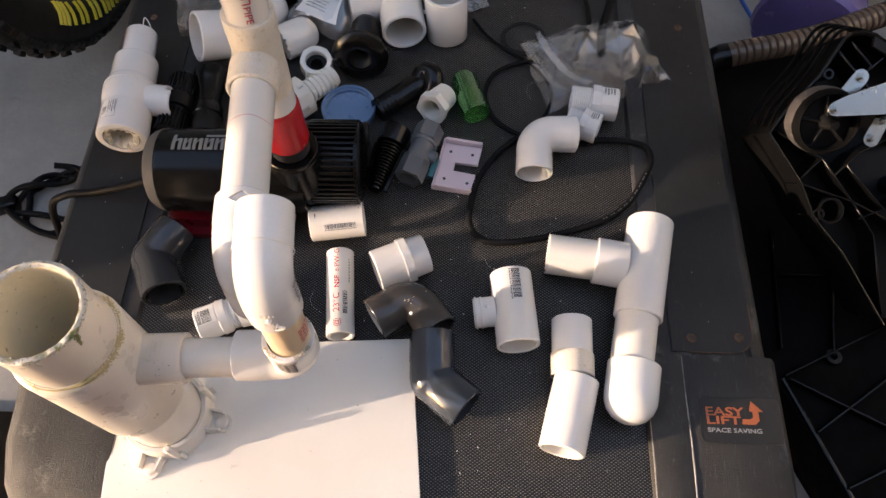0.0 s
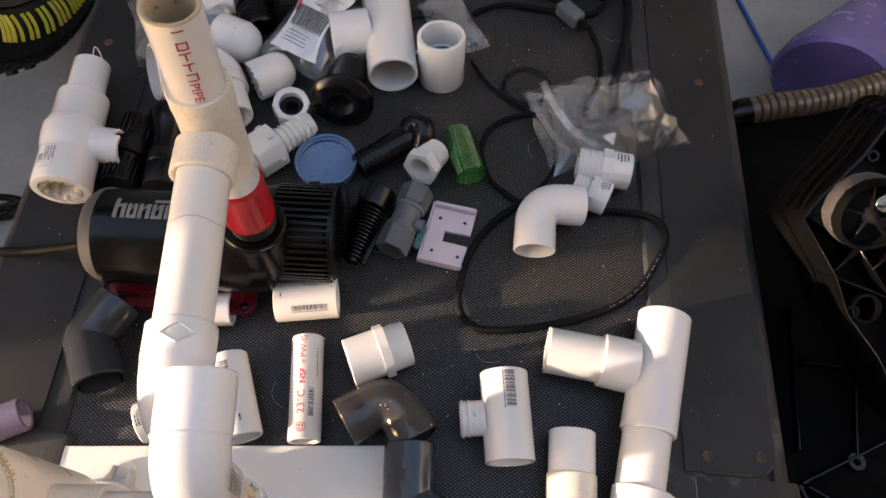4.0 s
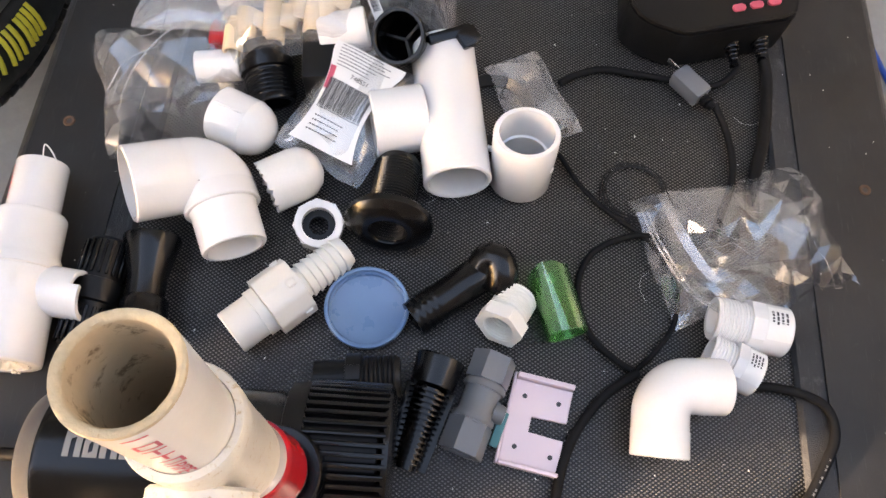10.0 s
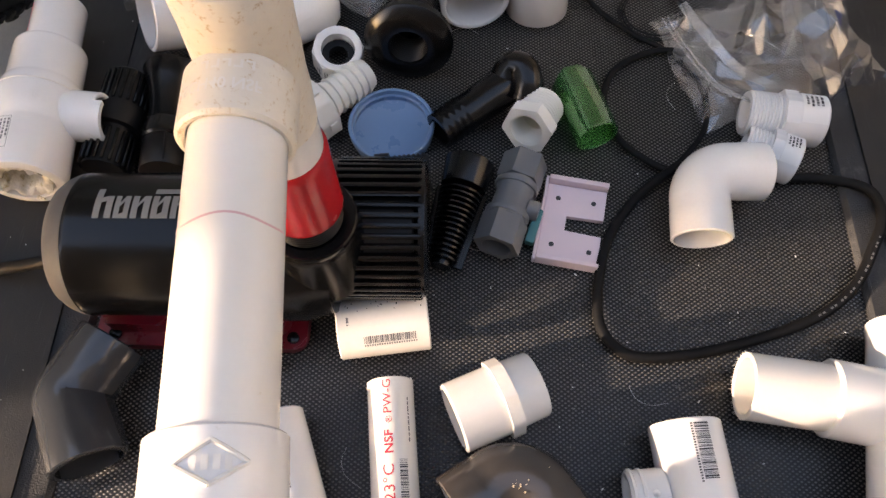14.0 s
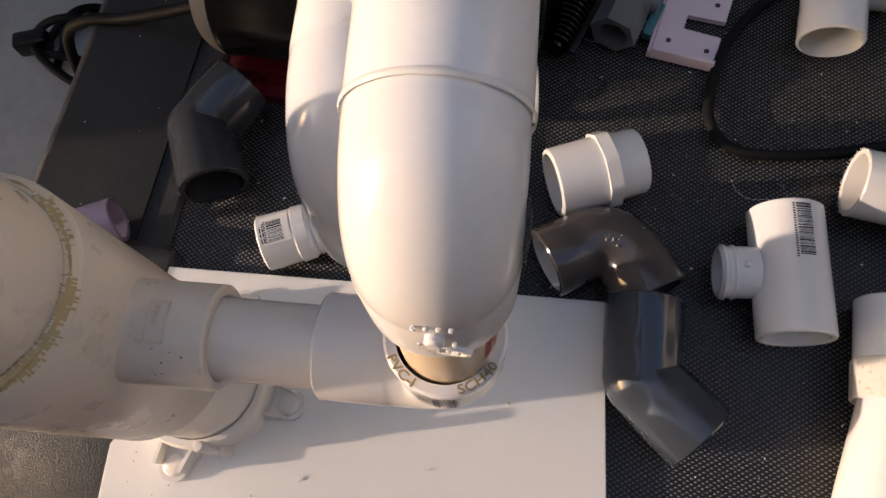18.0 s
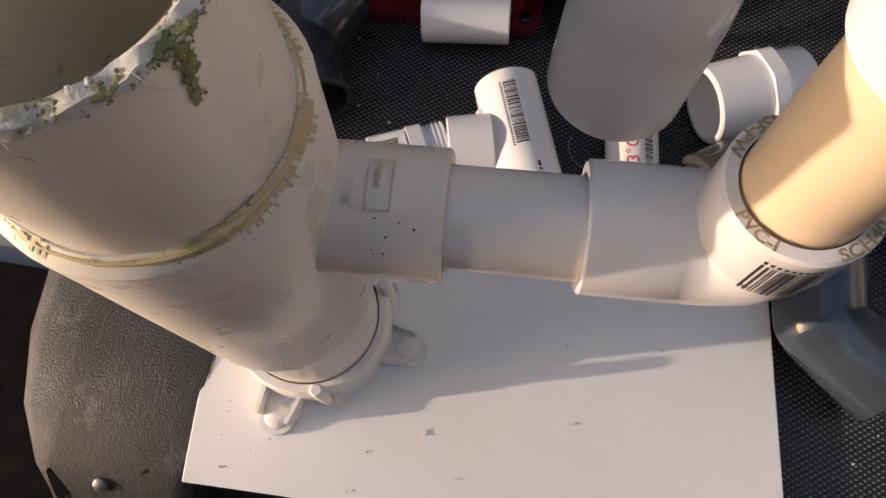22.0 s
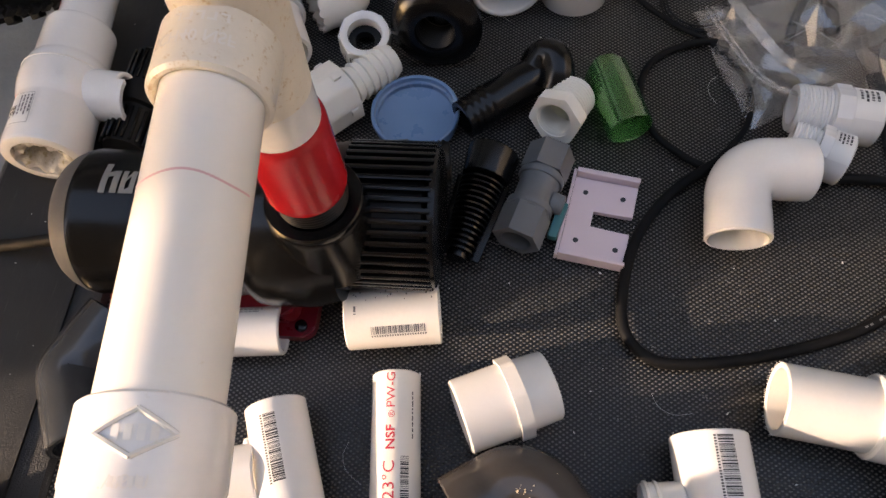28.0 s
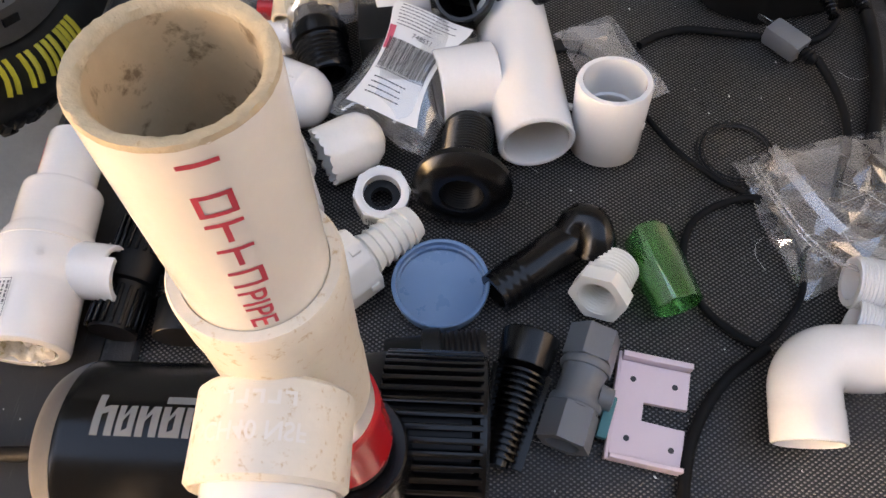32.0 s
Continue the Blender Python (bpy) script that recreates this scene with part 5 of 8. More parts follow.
for name, put_at, label, mat, pts, ro in (
        ("slate_elbow", (0.0004, 0.0011, 0), "slate-grey angled elbow beside the white board", STEEL_PVC, ((0.0390, 0.1040, 0.0208), (0.0410, 0.0620, 0.0208), (0.0720, 0.0370, 0.0208)), 0.0206),
        ("dark_elbow", (-0.0021, 0.0012, 0), "dark grey angled elbow with a mould nub on the rail edge", DARK_PVC, ((-0.2135, 0.2065, 0.0212), (-0.2300, 0.1730, 0.0212), (-0.2110, 0.1360, 0.0212)), 0.0208)):
    ob = thing(name, label, "pipe elbow", at=put_at)
    bm = bmesh.new()
    elbow(bm, *pts, ro, ro - 0.0037, 0.006, 0.026, 44)
    eb = part("body", bm, mat, ob)
    bm = bmesh.new()
    a, c, b = (Vector(q) for q in pts)
    mid = c + ((c - a).normalized() + (c - b).normalized()).normalized() * (ro * 0.90)
    capped(bm, axis(mid, mid * 2 - c), [(-0.003, 0.0024), (0.0006, 0.0022), (0.0012, 0.001)], 12)
    part("mould_nub", bm, mat, eb)

rt = thing("capped_tee", "white tee with a pipe stub and a domed cap", "pipe tee", at=(0.0013, 0.0018, 0))
bm = bmesh.new()
p0, p1 = lay(0.2463, 0.2250, 0.0230), lay(0.2250, 0.1240, 0.0225)
tube(bm, p0, p1, 0.0222, 0.0172, 44, 0.0012)
c = p0.lerp(p1, 0.50)
q = lay(0.1890, 0.1825, 0.0228)
tube(bm, c.lerp(q, 0.36), q, 0.0222, 0.0180, 44, 0.0012)
part("body", bm, PVC, rt)
bm = bmesh.new()
q2 = lay(0.1450, 0.1880, 0.0225)
rings = []
d = (q2 - q).normalized()
tube(bm, q - d * 0.012, q2, 0.0192, 0.0160, 40, 0.0006)
st_ = part("branch_stub", bm, PVC_WARM, rt, "cream pipe stub with a burred end")
bm = bmesh.new()
em2 = axis(q2, q)
for i in range(60):
    a = rnd.uniform(0, 6.28)
    s = Vector((0.0190 * math.cos(a), 0.0190 * math.sin(a), 0))
    e = s * rnd.uniform(0.97, 1.02) + Vector((0, 0, -rnd.uniform(0.0002, 0.0010)))
    sweep(bm, [em2 @ s, em2 @ e], 0.0002, 4)
part("burrs", bm, PVC_WARM, st_, "ragged saw burrs")
bm = bmesh.new()
c0, c1 = lay(0.2250, 0.1260, 0.0222), lay(0.2155, 0.0780, 0.0222)
tube(bm, c0, c1, 0.0192, 0.0160, 40)
part("lower_pipe", bm, PVC_WARM, rt, "cream pipe between tee and cap")
bm = bmesh.new()
k0, k1 = lay(0.2180, 0.0800, 0.0236), lay(0.2080, 0.0260, 0.0236)
n_ = (k1 - k0).length
rev(bm, axis(k0, k1), [(0, 0.0185), (0, 0.0222), (0.0012, 0.0234), (0.030, 0.0234), (0.036, 0.0228), (0.043, 0.0200), (0.049, 0.0150), (0.0525, 0.0085), (0.0538, 0.003), (0.0538, 0.0)], 44, False)
part("domed_cap", bm, PVC, rt, "white domed cap with a gate scar")

for name, put_at, label, a, b, ro, mat in (
        ("coupling_stub", (0.0007, 0.0021, 0), "cream pipe coupling with a stained band", (0.1662, 0.1220, 0.0188), (0.1645, 0.0700, 0.0188), 0.0185, PVC),
        ("loose_coupling", (0.0016, 0.0014, 0), "plain white coupling lying beside the capped tee", (0.1670, 0.0670, 0.0203), (0.1510, 0.0030, 0.0203), 0.0200, PVC)):
    ob = thing(name, label, "pipe coupling", at=put_at)
    bm = bmesh.new()
    tube(bm, a, b, ro, ro - 0.0036, 44, 0.001)
    cb = part("body", bm, mat, ob)
    if name == "coupling_stub":
        bm = bmesh.new()
        m = axis(a, b)
        rev(bm, m, [(0.033, ro + 0.0001), (0.034, ro + 0.0010), (0.0535, ro + 0.0010), (0.0545, ro + 0.0001)], 44)
        part("stained_sleeve", bm, PVC_AGED, cb, "stained sleeve end")

we = thing("white_elbow", "glossy white elbow lying on the belt inside a cord loop", "pipe elbow", at=(0.0007, 0.0056, 0))
bm = bmesh.new()
elbow(bm, lay(0.1350, 0.2770, 0.0194), lay(0.1360, 0.3230, 0.0250), lay(0.1790, 0.3260, 0.0215), 0.0190, 0.0170, 0.021, 0.017, 48)
wb = part("body", bm, PVC, we)
bm = bmesh.new()
for x, y in ((0.1645, 0.3320), (0.1665, 0.3180)):
    bmesh.ops.create_uvsphere(bm, u_segments=12, v_segments=6, radius=0.0026, matrix=Matrix.Translation((x, y, 0.0408 - abs(y - 0.325) * 0.35)) @ Matrix.Diagonal((1.3, 0.8, 0.35, 1)))
part("moulded_marks", bm, PVC, wb, "moulded raised marks")

for name, label, a, b, r, rh in (("threaded_adapter", "white threaded adapter with a printed label half inside a clear bag", (0.1800, 0.3790, 0.0176), (0.2300, 0.3725, 0.0176), 0.0158, 0.0176),
                                 ("small_threaded_adapter", "small white threaded adapter with a paper label", (0.1760, 0.3545, 0.0160), (0.2085, 0.3410, 0.0160), 0.0140, 0.0160)):
    ob = thing(name, label, "pipe adapter", "threaded adapters by the bag", at=(-0.0028, 0.0017, 0))
    m = axis(a, b)
    n_ = (Vector(b) - Vector(a)).length
    bm = bmesh.new()
    rev(bm, m, [(0, 0.0110), (0, r - 0.001), *threads(0.001, n_ * 0.42, r), (n_ * 0.44, r - 0.001), (n_ * 0.45, rh), (n_ - 0.001, rh), (n_, rh - 0.001), (n_, 0.0125)], 40)
    nuts(bm, m, n_ * 0.44, n_ * 0.62, rh * 1.07, rh * 0.9, 8)
    ab = part("body", bm, PVC, ob)
    bm = bmesh.new()
    patch(bm, around(m, rh + 0.0003), n_ * 0.64, -0.012, n_ * 0.97, 0.013, 1, 10)
    part("label", bm, PAPER, ab, "white paper label")
    bm = bmesh.new()
    lines(bm, around(m, rh + 0.0005), n_ * 0.68, -0.008, 0.013, n_ * 0.25, 4, "v", 4)
    part("label_print", bm, INK, ab, "small label print")

# ---- middle row ----
pk = thing("pink_plate", "pale pink plastic mounting plate with a slot and screw holes", "mounting plate", at=(-0.0001, 0.0032, 0))
pts = [Vector((0.0440, 0.3265, 0)), Vector((0.0860, 0.3195, 0)), Vector((0.0705, 0.2645, 0)), Vector((0.0335, 0.2720, 0))]
ex, ey = (pts[1] - pts[0]).normalized(), (pts[0] - pts[3]).normalized()
fm = Matrix(((ex.x, ey.x, 0, pts[3].x), (ex.y, ey.y, 0, pts[3].y), (0, 0, 1, 0), (0, 0, 0, 1)))
W_, H_ = 0.0395, 0.0555
bm = bmesh.new()
prism(bm, [(0, 0), (W_, 0), (W_, 0.0215), (0.0150, 0.0215), (0.0150, 0.0330), (W_, 0.0330), (W_, H_), (0, H_)], 0.0006, 0.0042, fm)
bmesh.ops.bevel(bm, geom=bm.edges[:], offset=0.0004, segments=1, affect="EDGES")
pb = part("body", bm, PINK, pk)
bm = bmesh.new()
prism(bm, [(0, -0.0030), (W_, -0.0030), (W_, -0.0004), (0, -0.0004)], 0.0006, 0.0100, fm)
bmesh.ops.bevel(bm, geom=bm.edges[:], offset=0.0004, segments=1, affect="EDGES")
part("lip", bm, PINK, pk)
bm = bmesh.new()
prism(bm, [(0, H_ + 0.0004), (W_, H_ + 0.0004), (W_, H_ + 0.0040), (0, H_ + 0.0040)], 0.0006, 0.0100, fm)
bmesh.ops.bevel(bm, geom=bm.edges[:], offset=0.0004, segments=1, affect="EDGES")
part("lip", bm, PINK, pk)
bm = bmesh.new()
prism(bm, [(-0.0022, -0.0030), (-0.0002, -0.0030), (-0.0002, H_ + 0.0040), (-0.0022, H_ + 0.0040)], 0.0006, 0.0075, fm)
bmesh.ops.bevel(bm, geom=bm.edges[:], offset=0.0004, segments=1, affect="EDGES")
part("lip", bm, PINK, pk)
# flush black discs stand for the shade inside the screw holes
for u, v in ((0.0085, 0.0105), (0.0330, 0.0090), (0.0080, 0.0450), (0.0315, 0.0450)):
    bm = bmesh.new()
    capped(bm, fm @ pose(u, v, 0.0041), [(0, 0.0017), (0.0003, 0.0017)], 14)
    part("hole_disc", bm, INK, pb, "black disc drawn as a shaded screw hole")

vl = thing("ball_valve", "small grey plastic valve with a teal lever and hexagonal ends", "valve", at=(-0.0005, 0.0032, 0))
a, b = lay(0.0282, 0.3375, 0.0152), lay(0.0078, 0.2722, 0.0152)
m = axis(a, b)
n_ = (b - a).length
bm = bmesh.new()
nuts(bm, m, 0.0, 0.019, 0.0152, 0.0095, 6, 20)
nuts(bm, m, n_ - 0.021, n_, 0.0152, 0.0095, 6, 20)
for s0 in (0.0205, 0.0425):
    rev(bm, m, [(s0, 0.0110), (s0, 0.0142), (s0 + 0.0012, 0.0146), (s0 + 0.0030, 0.0146), (s0 + 0.0042, 0.0140), (s0 + 0.0042, 0.0110)], 32)
capped(bm, m, [(0.016, 0.0115), (0.020, 0.0132), (0.024, 0.0132), (0.027, 0.0122), (0.042, 0.0122), (0.045, 0.0136), (0.048, 0.0136), (0.050, 0.011)], 32)
vb = part("body", bm, VALVE_GREY, vl)
bm = bmesh.new()
mid = a.lerp(b, 0.52)
side_ = (b - a).cross(Vector((0, 0, 1))).normalized() * -1
capped(bm, axis(mid, mid + side_), [(0.011, 0.0070), (0.0185, 0.0062), (0.0190, 0.004)], 20)
part("stem", bm, VALVE_GREY, vl)
bm = bmesh.new()
box(bm, axis(mid + side_ * 0.0185 + (b - a).normalized() * 0.008 + Vector((0, 0, -0.006)), mid + side_ * 0.03 + (b - a).normalized() * 0.008 + Vector((0, 0, -0.006))) @ Matrix.Rotation(radians(8), 4, "Z"), (0.008, 0.024, 0.006), 0.0015)
part("lever", bm, TEAL, vl, "teal lever")

sr = thing("strainer", "black tapered plastic strainer with slotted ribs", "strainer", at=(-0.0008, 0.0030, 0))
a, b = lay(-0.0085, 0.3335, 0.0160), lay(-0.0265, 0.2600, 0.0120)
m = axis(a, b)
n_ = (b - a).length
bm = bmesh.new()
rev(bm, m, [(0, 0.0125), (0, 0.0158), (0.001, 0.0168), (0.003, 0.0168), (0.020, 0.0148), (0.022, 0.0085), (n_, 0.0062), (n_, 0.0)], 36, False)
rev(bm, m, [(0.0, 0.0125), (0.02, 0.0120), (0.02, 0.0)], 36, False)
sb = part("body", bm, BLACK, sr)
rib = None
for i in range(14):
    s = 0.0240 + i * 0.0036
    r = 0.0142 - i * 0.00032
    bm = bmesh.new()
    rev(bm, m, [(s, 0.0055), (s, r), (s + 0.0013, r), (s + 0.0013, 0.0055)], 26)
    part("rib", bm, BLACK, sr)
for a_ in (90, 270):
    bm = bmesh.new()
    box(bm, m @ Matrix.Rotation(radians(a_), 4, "Z") @ pose(0.0122, 0, 0.048, 0, -3.5, 0), (0.0062, 0.0034, 0.054), 0.001)
    part("side_bar", bm, BLACK, sr)

ld = thing("blue_dish", "round pale blue plastic dish lying open side up", "dish", at=(0.0001, 0.0024, 0))
bm = bmesh.new()
rev(bm, pose(-0.0640, 0.3670, 0.0006, 0, 0, 0), [(0, 0.0), (0, 0.0265), (0.001, 0.0285), (0.009, 0.0298), (0.0115, 0.0298), (0.0122, 0.0290), (0.0118, 0.0272), (0.0085, 0.0268), (0.0030, 0.0262), (0.0024, 0.0252), (0.0024, 0.0)], 64, False)
part("body", bm, BLUE, ld)
bm = bmesh.new()
rev(bm, pose(-0.0640, 0.3670, 0.0006), [(0.0068, 0.0270), (0.0075, 0.0256), (0.0088, 0.0270)], 64)
part("inner_ridge", bm, BLUE, ld)

be = thing("barbed_elbow", "black plastic elbow with hose barbs", "hose elbow", at=(-0.0009, 0.0047, 0))
bm = bmesh.new()
leg0, leg1 = Vector((-0.0300, 0.3575, 0.0140)), Vector((0.0125, 0.3930, 0.0165))
pts = [leg0.lerp(leg1, k / 6) for k in range(7)] + [leg1 + Vector((0.0050, 0.0038, 0.0020))]
sweep(bm, pts, [0.0130] * 5 + [0.0134, 0.0136, 0.0116], 32, [0.0096] * len(pts))
d = (pts[1] - pts[0]).normalized()
for i in range(4):
    q = pts[0] + d * (0.001 + i * 0.0050)
    ridge_bm = bmesh.new()
    rev(ridge_bm, axis(q, q + d), [(0, 0.0122), (0.0040, 0.0137), (0.0046, 0.0137), (0.0046, 0.0122)], 32)
    part("barb", ridge_bm, BLACK, be)
part("body", bm, BLACK, be)
neck_bm = bmesh.new()
hook = spline([leg1 - d * 0.006, leg1 + Vector((0.0010, 0.0030, 0.0030)), leg1 + Vector((0.0060, 0.0100, 0.0090)), leg1 + Vector((0.0135, 0.0080, 0.0110)), leg1 + Vector((0.0170, -0.0010, 0.0080)), leg1 + Vector((0.0165, -0.0090, 0.0010))], 6)
sweep(neck_bm, hook, 0.0112, 30, [0.0085] * len(hook))
hooked = part("hooked_leg", neck_bm, BLACK, be)
neck_bm = bmesh.new()
rev(neck_bm, axis(hook[-2], hook[-1]), [(-0.0010, 0.0108), (-0.0010, 0.0126), (0.0016, 0.0126), (0.0016, 0.0086)], 32)
part("end_ring", neck_bm, BLACK, hooked)

rd = thing("threaded_bushing", "white nylon threaded bushing with a hexagonal head", "pipe bushing", at=(-0.0003, 0.0044, 0))
a, b = lay(0.0275, 0.3530, 0.0245), lay(0.0430, 0.3835, 0.0152)
m = axis(a, b)
bm = bmesh.new()
nuts(bm, m, 0.0, 0.0100, 0.0184, 0.0120, 6, 12)
rev(bm, m, [(0.0005, 0.0120), *[(s, r - 0.0040) for s, r in threads(0.001, 0.018, 0.0158, 0.0013, 0.0024)], (0.0325, 0.0108), (0.0325, 0.0130), *[(s, r) for s, r in threads(0.0105, 0.0315, 0.0146, 0.0015, 0.0026)][::-1], (0.0100, 0.0136)], 40)
part("body", bm, WHITE_THREAD, rd)

gt = thing("green_tube", "clear green plastic tube offcut with a ragged rim", "tube", at=(0.0001, 0.0049, 0))
a, b = lay(0.0615, 0.4010, 0.0152), lay(0.0760, 0.3560, 0.0152)
m = axis(a, b)
n_ = (b - a).length
bm = bmesh.new()
rings = rev(bm, m, [(0, 0.0148), (n_ * 0.5, 0.0150), (n_, 0.0148), (n_, 0.0134), (n_ * 0.5, 0.0136), (0, 0.0134)], 40)
for i in (0, 5):
    for j, v in enumerate(rings[i]):
        v.co += (b - a).normalized() * (-0.0035 * max(0, math.sin(j / 40 * 6.28 * 2 + 1)) + 0.001 * noise.noise((j * 0.4, 0, 0)))
part("body", bm, GREEN, gt)
bm = bmesh.new()
rev(bm, m, [(n_ - 0.0004, 0.0147), (n_ + 0.0006, 0.0150), (n_ + 0.0010, 0.0142), (n_ + 0.0004, 0.0134), (n_ - 0.0004, 0.0138)], 40, wobble=0.01)
part("cut_rim", bm, GREEN, gt, "thick green cut rim")

un = thing("hose_barb_union", "pale grey plastic union with a ribbed hose barb", "hose fitting", at=(-0.0028, 0.0043, 0))
a, b = lay(-0.1490, 0.3360, 0.0190), lay(-0.0800, 0.4040, 0.0170)
m = axis(a, b)
n_ = (b - a).length
bm = bmesh.new()
rev(bm, m, [(0, 0.0125), (0, 0.0152), (0.001, 0.0160), (0.0210, 0.0160), (0.0212, 0.0176), (0.0280, 0.0176), (0.0282, 0.0150)], 40)
part("inlet", bm, GREYWHITE, un)
bm = bmesh.new()
nuts(bm, m, 0.0285, 0.0560, 0.0222, 0.0100, 10)
for k in range(5):
    box(bm, m @ Matrix.Rotation(radians(72 * k + 10), 4, "Z") @ pose(0.0215, 0, 0.050), (0.003, 0.005, 0.006), 0.0008)
part("union_nut", bm, GREYWHITE, un)
bm = bmesh.new()
prof = [(0.056, 0.0085), (0.056, 0.0125)]
for k in range(6):
    s = 0.0600 + k * 0.0058
    prof += [(s, 0.0118 - 0.0001 * k), (s + 0.0005, 0.0138 - 0.0001 * k), (s + 0.0052, 0.0120 - 0.0001 * k)]
prof += [(n_, 0.0105), (n_, 0.0085)]
rev(bm, m, prof, 40)
part("barb", bm, WHITE_THREAD, un, "ribbed white hose barb")

nt_ = thing("paper_wrapped_nut", "white hexagonal nut with torn printed wrapping", "nut", at=(-0.0029, 0.0059, 0))
bm = bmesh.new()
tm = pose(-0.1040, 0.4240, 0.0008, 14, 4, 12)
nuts(bm, tm, 0.0, 0.0210, 0.0186, 0.0120, 8)
rev(bm, tm, [(0.0210, 0.0128), (0.0225, 0.0150), (0.0225, 0.0172), (0.0205, 0.0176)], 36)
part("body", bm, PVC, nt_)
bm = bmesh.new()
rev(bm, tm, [(0.004, 0.0121), (0.004, 0.0072), (0.012, 0.0070), (0.012, 0.0120)], 30)
part("inner_ring", bm, BLACK_MATT, nt_, "black inner ring")
bm = bmesh.new()
for k in range(40):
    a_ = rnd.uniform(3.6, 6.0)
    patch(bm, lambda u, v: tm @ Vector((0.0189 * math.cos(v), 0.0189 * math.sin(v), u)), rnd.uniform(0.004, 0.016), a_, rnd.uniform(0.006, 0.0185), a_ + 0.035, 1, 1)
part("torn_print", bm, INK, nt_, "torn printed wrapping")

bk = thing("bulkhead_fitting", "black threaded bulkhead fitting standing on its wide flange", "bulkhead fitting", at=(-0.0020, 0.0062, 0))
a, b = lay(-0.0520, 0.4140, 0.0312), lay(-0.0500, 0.4740, 0.0198)
m = axis(a, b)
bm = bmesh.new()
rev(bm, m, [(-0.002, 0.0140), (-0.003, 0.0200), (0.000, 0.0270), (0.004, 0.0312), (0.0085, 0.0312), (0.0105, 0.0295), (0.0115, 0.0215), (0.016, 0.0172), *threads(0.017, 0.058, 0.0172, 0.001, 0.0026), (0.060, 0.0160), (0.060, 0.0132), (0.0, 0.0132)], 48)
part("body", bm, BLACK, bk)
bm = bmesh.new()
rev(bm, m, [(0.0, 0.0133), *[(s, r - 0.0030) for s, r in threads(0.001, 0.024, 0.0160)], (0.026, 0.0133)], 36, False)
part("inner_thread", bm, BLACK_MATT, bk)

# ---- back rows ----
bg = thing("large_tee", "large glossy white pipe tee", "pipe tee", at=(-0.0010, 0.0078, 0))
bm = bmesh.new()
p0, p1 = lay(-0.0270, 0.5750, 0.0256), lay(-0.0065, 0.4570, 0.0256)
tube(bm, p0, p1, 0.0253, 0.0212, 48, 0.0012)
c = p0.lerp(p1, 0.50)
q = lay(-0.0740, 0.5000, 0.0262)
part("run", bm, PVC, bg)
bm = bmesh.new()
tube(bm, c.lerp(q, 0.32), q, 0.0253, 0.0212, 48, 0.0012)
part("branch", bm, PVC, bg)
uc = thing("upright_coupling", "white coupling standing upright on the belt", "pipe coupling", at=(-0.0002, 0.0073, 0))
bm = bmesh.new()
um = axis((0.0405, 0.4795, 0.0008), (0.0385, 0.4870, 0.0560))
rev(bm, um, [(0, 0.0205), (0, 0.0228), (0.001, 0.0236), (0.054, 0.0242), (0.0555, 0.0232), (0.0555, 0.0200), (0.0535, 0.0196), (0.029, 0.0192), (0.028, 0.0178), (0.026, 0.0178), (0.025, 0.0200)], 52)
ub = part("body", bm, PVC, uc)
bm = bmesh.new()
capped(bm, axis(Vector((0.0590, 0.473, 0.030)), Vector((0.070, 0.468, 0.031))), [(0, 0.0028), (0.0026, 0.0024)], 12)
part("mould_nub", bm, PVC, ub)
bm = bmesh.new()
capped(bm, axis(Vector((0.0165, 0.487, 0.028)), Vector((0.006, 0.490, 0.029))), [(0, 0.0024), (0.0046, 0.0020)], 12)
part("mould_nub", bm, PVC, ub)

el = thing("large_elbow", "large white pipe elbow lying on the rail edge", "pipe elbow", at=(-0.0044, 0.0054, 0))
bm = bmesh.new()
mo, co_, mi = lay(-0.2275, 0.4240, 0.0500), lay(-0.1800, 0.4500, 0.0295), lay(-0.1545, 0.3945, 0.0235)
elbow(bm, mo, co_, co_.lerp(mi, 0.50), 0.0268, 0.0238, 0.016, 0.036, 48)
elb = part("body", bm, PVC, el)
bm = bmesh.new()
e_m = axis(mi, co_)
n_ = (co_ - mi).length
rev(bm, e_m, [(0, 0.0196), (0, 0.0220), (0.0010, 0.0228), (n_ * 0.44, 0.0231), (n_ * 0.56, 0.0248), (n_ * 0.64, 0.0266), (n_ * 0.64, 0.0196)], 48)
part("second_leg", bm, PVC, el, "slimmer second leg of the elbow")
wc = thing("domed_fitting", "white domed pipe fitting with a raised bar", "pipe fitting", at=(-0.0040, 0.0074, 0))
a, b = lay(-0.1870, 0.5010, 0.0220), lay(-0.1420, 0.4830, 0.0220)
m = axis(a, b)
bm = bmesh.new()
rev(bm, m, [(0.02, 0.0), (0.02, 0.0180), (0, 0.0180), (0, 0.0208), (0.001, 0.0216), (0.0285, 0.0216), (0.0290, 0.0212), (0.0345, 0.0196), (0.0400, 0.0162), (0.0440, 0.0112), (0.0465, 0.0055), (0.0470, 0.0)], 44, False)
part("body", bm, PVC, wc)
bm = bmesh.new()
sweep(bm, [around(m, 0.0216)(0.004 + 0.0022 * k, 0.002) for k in range(11)], 0.0009, 8)
part("raised_bar", bm, PVC, wc)

